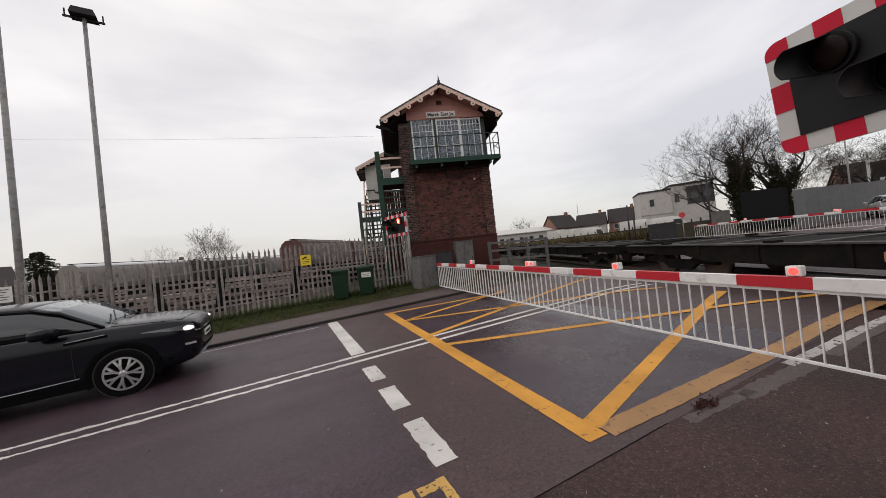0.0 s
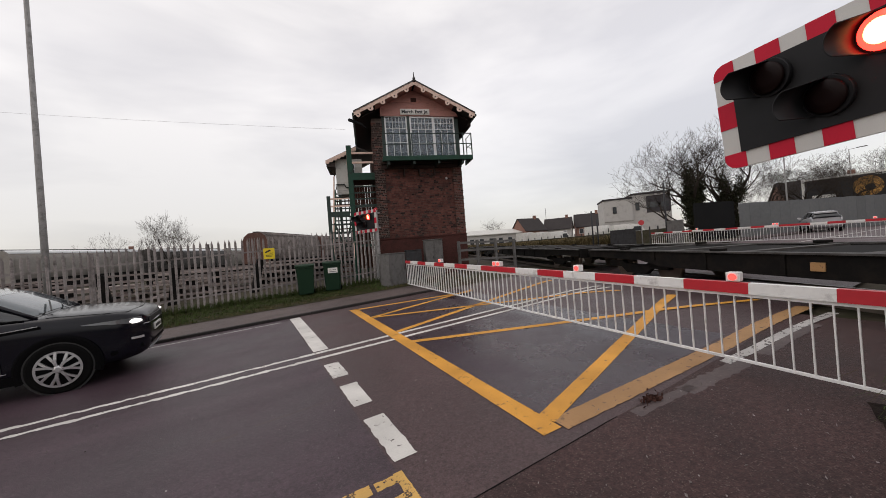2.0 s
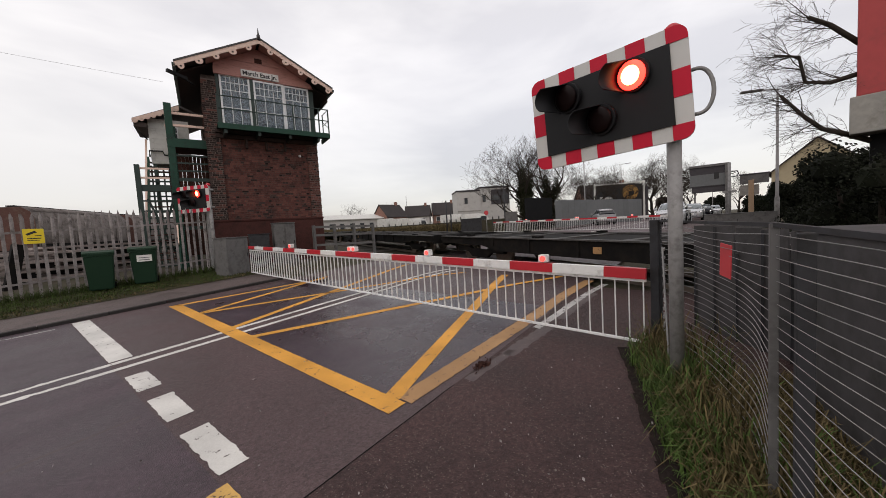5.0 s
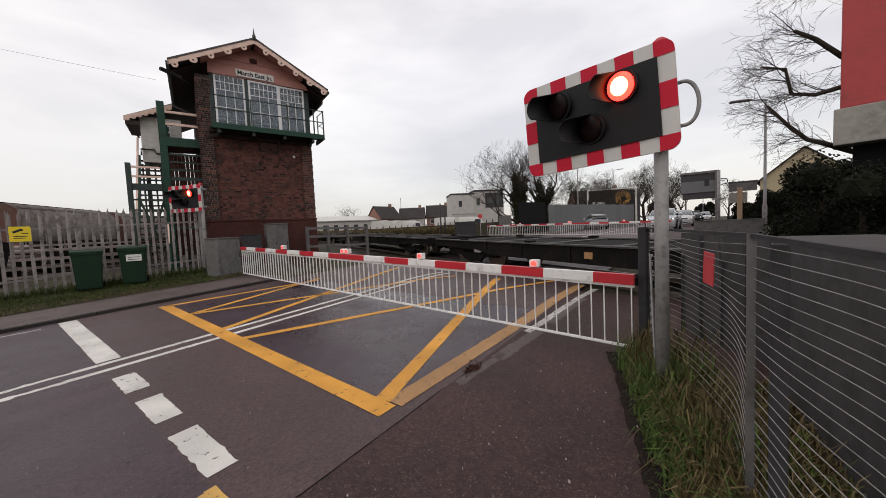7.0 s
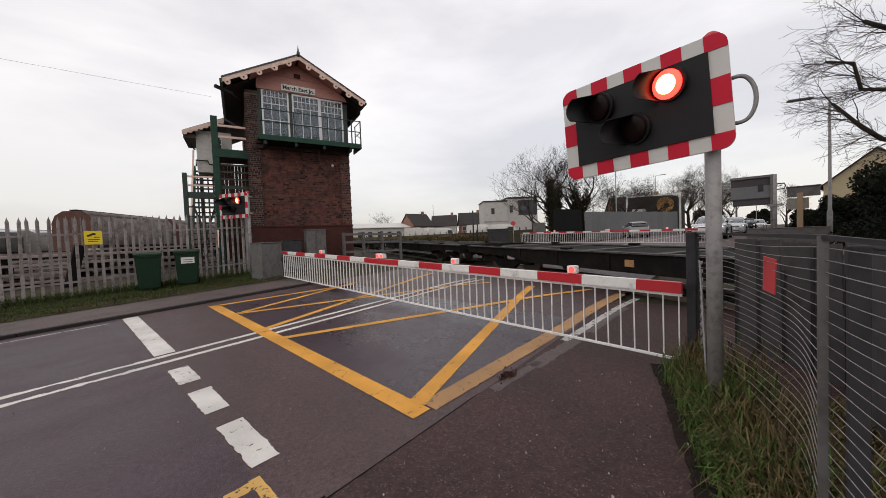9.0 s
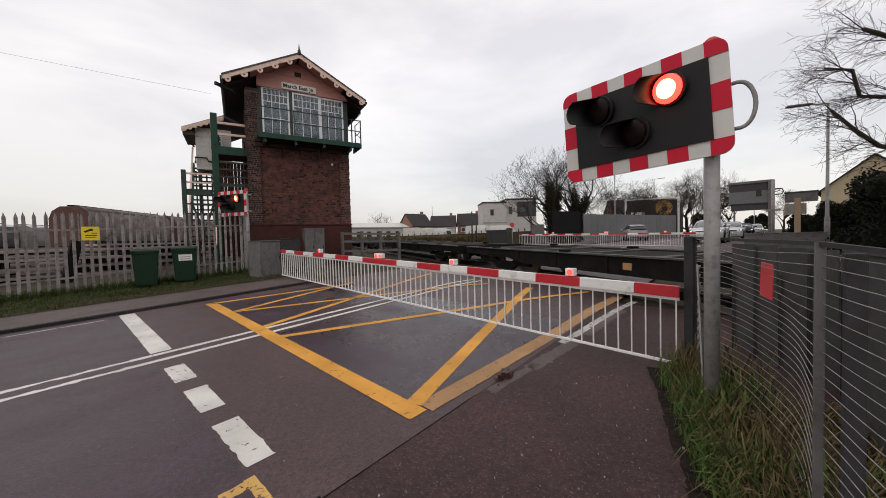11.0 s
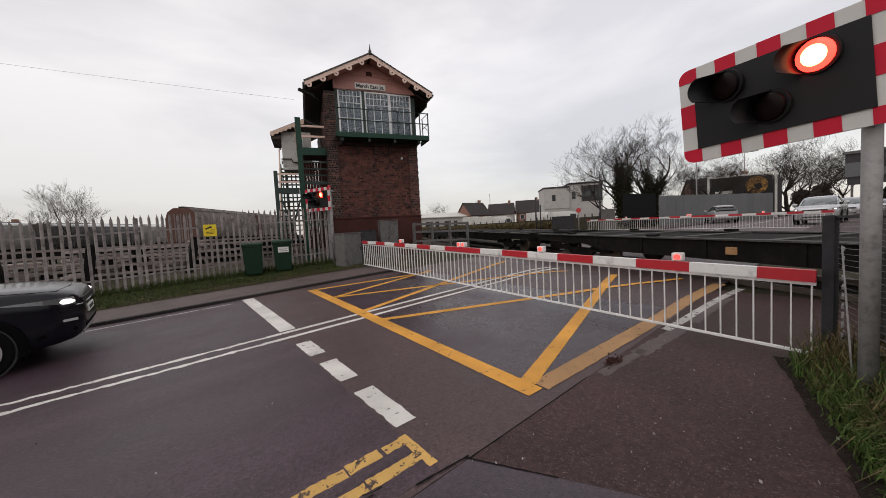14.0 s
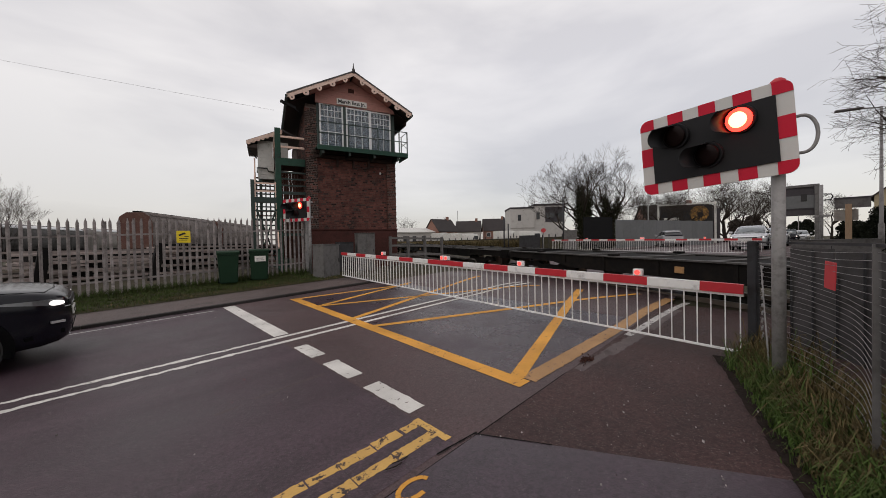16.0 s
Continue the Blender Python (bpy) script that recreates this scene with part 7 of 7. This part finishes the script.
part("disc", tube(bm_new(), [(0, -0.06, 1.9), (0, -0.08, 1.9)], 0.22, 20), M["red_sign"], rs)
for d1, dist, h in ((-53.5, 30, 3.0), (-54.2, 30, 2.4), (-63.0, 31, 4.6), (-47.0, 120, 12)):
    tagged(put("marker_post", tube(bm_new(), [(0, 0, -0.4), (0, 0, h)], 0.06, 8), M["dark_box"], matrix=at_bearing(d1, dist)), "dark slim post beside the railway", "post", "trackside posts")
cabinet(facing(-57.5, 27.5), 1.6, 0.6, 1.3, "dark_box", "dark trackside cabinet beyond the rails", 2)
cabinet(facing(-64.0, 30), 1.0, 0.6, 1.7, "grey_box", "grey trackside cabinet beyond the rails", 1)

# back of the signal and the notice on the other side
bs = thing("signal_from_behind", pose(26.0, -1.05, gz(26, -1)), "grey back of a crossing signal on a pole across the railway", "traffic signal")
part("pole", tube(bm_new(), [(0, 0, -0.3), (0, 0, 3.6)], 0.075, 12), M["galv"], bs)
part("loop", tube(bm_new(), [(0, -0.08, 3.1), (0, -0.35, 3.08), (0, -0.4, 2.95), (0, -0.35, 2.8), (0, -0.08, 2.78)], 0.03, 8), M["dark_box"], bs)
part("bracket", box(bm_new(), -0.1, 0.1, -0.3, 0.3, 1.9, 2.0), M["galv"], bs)
nb = thing("road_sign_back", pose(24.0, -1.95, gz(24, -2)), "grey back of a road sign on a timber post", "sign")
part("panel", box(bm_new(), 0.0, 0.04, -0.56, 0.56, 2.22, 2.66, 0.01), M["grey_box"], nb)
part("top_strip", box(bm_new(), -0.02, 0.06, -0.59, 0.59, 2.66, 2.73), M["far_dark"], nb)
part("post", box(bm_new(), -0.14, -0.02, 0.02, 0.23, -0.3, 2.40, 0.01), M["wood_post"], nb, "pale timber post")
part("second_panel", box(bm_new(), 0.05, 0.08, -0.19, 0.57, 1.63, 2.15, 0.01), M["concrete"], nb)
cabinet(pose(21.5, -1.2, gz(21, -1), 0, 0, -90), 2.6, 0.5, 0.75, "grey_box", "low grey trackside cabinet by the far footway", 2)

# ---- red and concrete structure above the hedge ----
rb = thing("red_building", pose(12.9, -4.76, -0.48, 0, 0, -12) @ Matrix.Diagonal((1.6, 1.6, 1.6, 1)), "red painted wall above a raw concrete band", "building")
part("concrete_band", box(bm_new(), 0, 0.6, -5, 1.22, 2.45, 3.02, 0.02), M["concrete"], rb)
part("red_wall", box(bm_new(), 0.03, 0.6, -5, 1.15, 3.02, 8.6, 0.02), M["red_wall"], rb, "red painted wall")
part("grey_patch", box(bm_new(), 0.015, 0.029, -0.8, 0.55, 4.28, 4.52), M["concrete"], rb)
part("grey_patch", box(bm_new(), 0.015, 0.029, -0.8, 0.55, 3.72, 3.96), M["concrete"], rb)
part("lower_wall", box(bm_new(), 0.4, 0.58, -5, 1.0, -0.5, 2.45), M["dark_inside"], rb)

# ---- fence beside the footway ----
def wire_fence():
    root = thing("wire_mesh_fence", pose(0, 0, 0), "galvanised wire mesh fence, bulging, on steel posts beside the footway", "fence")
    posts = [(4.36, 0.40), (2.20, -0.24), (0.0, -0.86), (-2.4, -1.3)]
    tops = [1.69, 1.69, 1.60, 1.5]
    for (x, y), t in zip(posts, tops):
        g = gz(x, y)
        part("post", box(bm_new(), x - 0.017, x + 0.017, y - 0.017, y + 0.017, g - 0.1, t, 0.004), M["dark_box" if x > 4 else "grey_box"], root, "square steel post")
    part("end_post", box(bm_new(), 4.31, 4.39, 0.41, 0.49, gz(4.3, 0.4) - 0.1, 1.70, 0.008), M["dark_box"], root, "thick dark end post")
    for ((x0, y0), (x1, y1)), (t0, t1) in zip(zip(posts, posts[1:]), zip(tops, tops[1:])):
        d = Vector((x1 - x0, y1 - y0))
        n = Vector((-d.y, d.x)).normalized()
        part("top_wire", beam(bm_new(), (x0, y0, t0 - 0.005), (x1, y1, t1 - 0.005), 0.02), M["dark_box"], root, "dark top rail")
        slack = 0.15 if x0 > 4 else 0.015

        def on_mesh(s, f):
            g = gz(x0 + d.x * s, y0 + d.y * s) + 0.04
            t = t0 + (t1 - t0) * s - 0.05
            belly = math.sin(math.pi * s ** 1.5) * slack * math.sin(2.4 * f + 0.5) + 0.008 * math.sin(17 * s + 3 * f)
            sag = -0.03 * math.sin(math.pi * s) * math.sin(5 * f + s * 4) * (1 if x0 > 4 else 0.3)
            return (x0 + d.x * s + n.x * belly, y0 + d.y * s + n.y * belly, g + (t - g) * f + sag)

        for k in range(28):
            part("wire", tube(bm_new(), [on_mesh(j / 24, k / 27) for j in range(25)], 0.0021, 4), M["galv"], root)
        if x0 < 4:
            part("brace_post", box(bm_new(), x0 - 0.13, x0 - 0.07, y0 - 0.115, y0 - 0.055, gz(x0, y0) - 0.1, t0 - 0.04, 0.006), M["dark_box"], root, "dark square post behind the mesh")
    return root


wire_fence()
rsn = thing("red_notice", pose(2.95, -0.045, 1.43, 0, 4, -160), "small red notice with white printing tied to the wire fence", "sign")
part("plate", box(bm_new(), -0.075, 0.075, 0.05, 0.056, -0.11, 0.11, 0.002), M["red_sign"], rsn)
for k in range(5):
    part("printing", box(bm_new(), -0.055, 0.05 - 0.02 * (k % 2), 0.0562, 0.0575, 0.075 - 0.04 * k, 0.09 - 0.04 * k), M["reflect_white"], rsn)

pr = thing("perforated_post", pose(4.12, 0.36, gz(4.1, 0.4)), "leaning grey flat bar by the barrier post", "post")
part("flat_bar", beam(bm_new(), (0.02, 0, 1.15), (-0.42, -0.08, 0.05), 0.09, 0.012, (0, 1, 0)), M["galv"], pr)
for k in range(13):
    part("rung", box(bm_new(), -0.03, 0.14, -0.015, 0.0, 0.1 + 0.085 * k, 0.125 + 0.085 * k), M["galv"], pr)
cabinet(pose(3.0, -0.98, gz(3.3, -0.9), 0, 0, 6), 2.3, 0.55, 1.36, "fence_panel", "weathered grey railway cabinet behind the wire fence", 3)
# added sheets: they stand for the dark track, road and train behind
scr = thing("trackside_screen", pose(0, 0, 0), "low dark sheets added for the dark track and road beyond the fence", "screen")
for k in range(5):
    a, b = Vector((5.25, 0.12)).lerp(Vector((4.3, -0.80)), k / 5), Vector((5.25, 0.12)).lerp(Vector((4.3, -0.80)), (k + 0.985) / 5)
    za = gz(a.x, a.y)
    part("sheet", beam(bm_new(), (a.x, a.y, za + 0.60), (b.x, b.y, za + 0.60 + 0.01 * (k % 2)), 0.02, 1.25), M["fence_panel"], scr)
    part("post", beam(bm_new(), (a.x - 0.04, a.y, za - 0.1), (a.x - 0.04, a.y, za + (1.22 if k % 2 else 0.95)), 0.022), M["dark_box"], scr, "thin dark post")
bg = thing("guard_rail", pose(0, 0, 0), "low pale guard rail beyond the wire fence", "railing")
for x in (5.0, 6.4, 7.8):
    part("post", beam(bm_new(), (x, -0.6 - 0.1 * (x - 5), gz(x, -0.6) - 0.1), (x, -0.6 - 0.1 * (x - 5), gz(x, -0.6) + 0.95), 0.05), M["galv"], bg)
for h in (0.5, 0.93):
    part("rail", beam(bm_new(), (5.0, -0.6, gz(5, -0.6) + h), (7.8, -0.88, gz(7.8, -0.88) + h), 0.05), M["galv"], bg)


# ---- grass, weeds and litter ----
def tuft(bm, x, y, z, h, n, rnd, lean=0.5, wide=0.006):
    for _ in range(n):
        a = rnd.uniform(0, math.tau)
        hh = h * rnd.uniform(0.45, 1.1)
        bend = rnd.uniform(0.15, lean) * hh
        bx, by = x + rnd.gauss(0, 0.05), y + rnd.gauss(0, 0.05)
        dx, dy = math.cos(a), math.sin(a)
        w = wide * rnd.uniform(0.6, 1.4)
        px, py = -dy * w, dx * w
        tip = rnd.uniform(0.45, 1.0)
        pts = [(0, 0), (0.30, 0.58), (0.68, 0.88), (1.0, tip)]
        prev = None
        for i, (o, up) in enumerate(pts):
            c = (bx + dx * bend * o, by + dy * bend * o, z + hh * up)
            s = 1 - 0.8 * i / 3
            pair = (bm.verts.new((c[0] - px * s, c[1] - py * s, c[2])), bm.verts.new((c[0] + px * s, c[1] + py * s, c[2])))
            if prev:
                bm.faces.new((prev[0], prev[1], pair[1], pair[0]))
            prev = pair


rnd = random.Random(4)
green, dry = bm_new(), bm_new()
for _ in range(4300):
    s = rnd.random() ** 0.8
    x = 4.25 - 6.4 * s
    edge = 0.36 + (x - 4.2) * 0.305
    y = edge + rnd.triangular(-0.45, 0.34, 0.12)
    near = ease(edge + 0.34 - y, 0.0, 0.3)
    h = (0.10 + 0.27 * near) * rnd.uniform(0.45, 1.25)
    clump = noise.noise((x * 2.1, y * 2.1, 0.0))
    tuft(green if clump + rnd.uniform(-0.35, 0.35) > 0.55 * near - 0.42 else dry, x, y, gz(x, y) - 0.01, h * (0.95 if x < 3.9 else 1.25), 10, rnd, 1.0, 0.0060)
for _ in range(500):
    x = rnd.uniform(0.2, 3.4)
    y = 0.36 + (x - 4.2) * 0.305 - rnd.uniform(0.05, 0.55)
    tuft(dry if rnd.random() < 0.85 else green, x, y, gz(x, y) - 0.01, 0.13, 9, rnd, 1.8, 0.006)
soil = bm_new()
for i in range(40):
    x = 4.3 - 6.4 * i / 40
    e = 0.36 + (x - 4.2) * 0.305 + 0.27
    strip(soil, (x, e - 0.08), (x - 0.17, e - 0.13), 0.47 + rnd.uniform(-0.03, 0.03), 0.03, 0.06, 0.08)
tagged(put("soil_edge", soil, M["soil"]), "dark crumbly soil along the edge of the footway", "soil", kind="structure")
tagged(put("long_grass", green, M["blade"]), "long green grass at the foot of the fence", "grass", kind="stuff")
tagged(put("dry_grass", dry, M["dry_blade"]), "dead straw coloured grass at the foot of the fence", "grass", kind="stuff")
bm = bm_new()
for _ in range(2000):
    x = rnd.uniform(0.0, 4.0)
    y = -0.15 + (x - 4.2) * 0.305 - rnd.uniform(0.1, 0.9)
    tuft(bm, x, y, gz(x, y) - 0.06, 0.21, 8, rnd, 1.3, 0.006)
tagged(put("rough_grass", bm, M["dry_blade"]), "flattened dry grass behind the wire fence", "grass", kind="stuff")
bm = bm_new()
brown = bm_new()
for _ in range(11000):
    x, y = rnd.uniform(-14, 4.9), 10.86 + 2.94 * rnd.random() ** 0.85
    lush = noise.noise((x * 0.8, y * 1.3, 3.0)) + 0.35 * noise.noise((x * 3.1, y * 3.1, 7.0))
    edge = ease(y, 10.8, 12.0)
    if lush + 0.9 * edge < rnd.uniform(-0.2, 0.75):
        if rnd.random() < 0.45:
            tuft(brown, x, y, gz(x, y) + 0.05, 0.05, 4, rnd, 1.8, 0.007)
        continue
    tuft(bm, x, y, gz(x, y) + 0.05, (0.055 + 0.04 * max(lush, 0)) if y < 13.0 else rnd.uniform(0.10, 0.26), 4, rnd, 1.5, 0.006)
tagged(put("verge_litter", brown, M["dry_blade"]), "thin brown dead grass at the edge of the verge", "grass", kind="stuff")
tagged(put("verge_grass", bm, M["verge_blade"]), "short tufted grass of the verge", "grass", kind="stuff")
bm = bm_new()
for _ in range(6500):
    dd = rnd.uniform(-60, -33)
    dist = rnd.uniform(42, 58)
    x, y = -math.sin(radians(dd)) * dist, math.cos(radians(dd)) * dist
    tuft(bm, x, y, gz(x, y) - 0.05, 1.2, 5, rnd, 1.1, 0.03)
tagged(put("scrub", bm, M["dry_blade"]), "brown winter scrub beyond the tracks", "scrub", kind="stuff")
bm = bm_new()
for _ in range(1100):
    x, y = rnd.uniform(-3, 4), rnd.uniform(0.3, 8.8) if rnd.random() < 0.4 else rnd.uniform(0.3, 1.9)
    c = Vector((x, y, gz(x, y) + 0.018))
    leaf(bm, c, 0.003 + 0.011 * rnd.random() ** 4, rnd)
tagged(put("grit", bm, M["pale_steel"]), "scattered pale grit and bits on the asphalt", "grit", kind="stuff")
bm = bm_new()
for _ in range(60):
    x, y = 3.05 + rnd.gauss(0, 0.07), 1.90 + rnd.gauss(0, 0.035)
    leaf(bm, Vector((x, y, gz(x, y) + 0.012 + 0.016 * rnd.random())), rnd.uniform(0.012, 0.028), rnd)
tagged(put("leaf_litter", bm, M["brown_board"]), "small heap of wet brown leaves at the road edge", "leaves", kind="stuff")
for x, y in ((0.38, 2.12), (0.31, 2.10)):
    tagged(put("twig", tube(bm_new(), [(x - 0.07, y + 0.03, gz(x, y) + 0.012), (x, y, gz(x, y) + 0.018), (x + 0.06, y + 0.015, gz(x, y) + 0.012)], 0.004, 5), M["bark"]), "small dark twig on the road edge", "twig", "twigs")
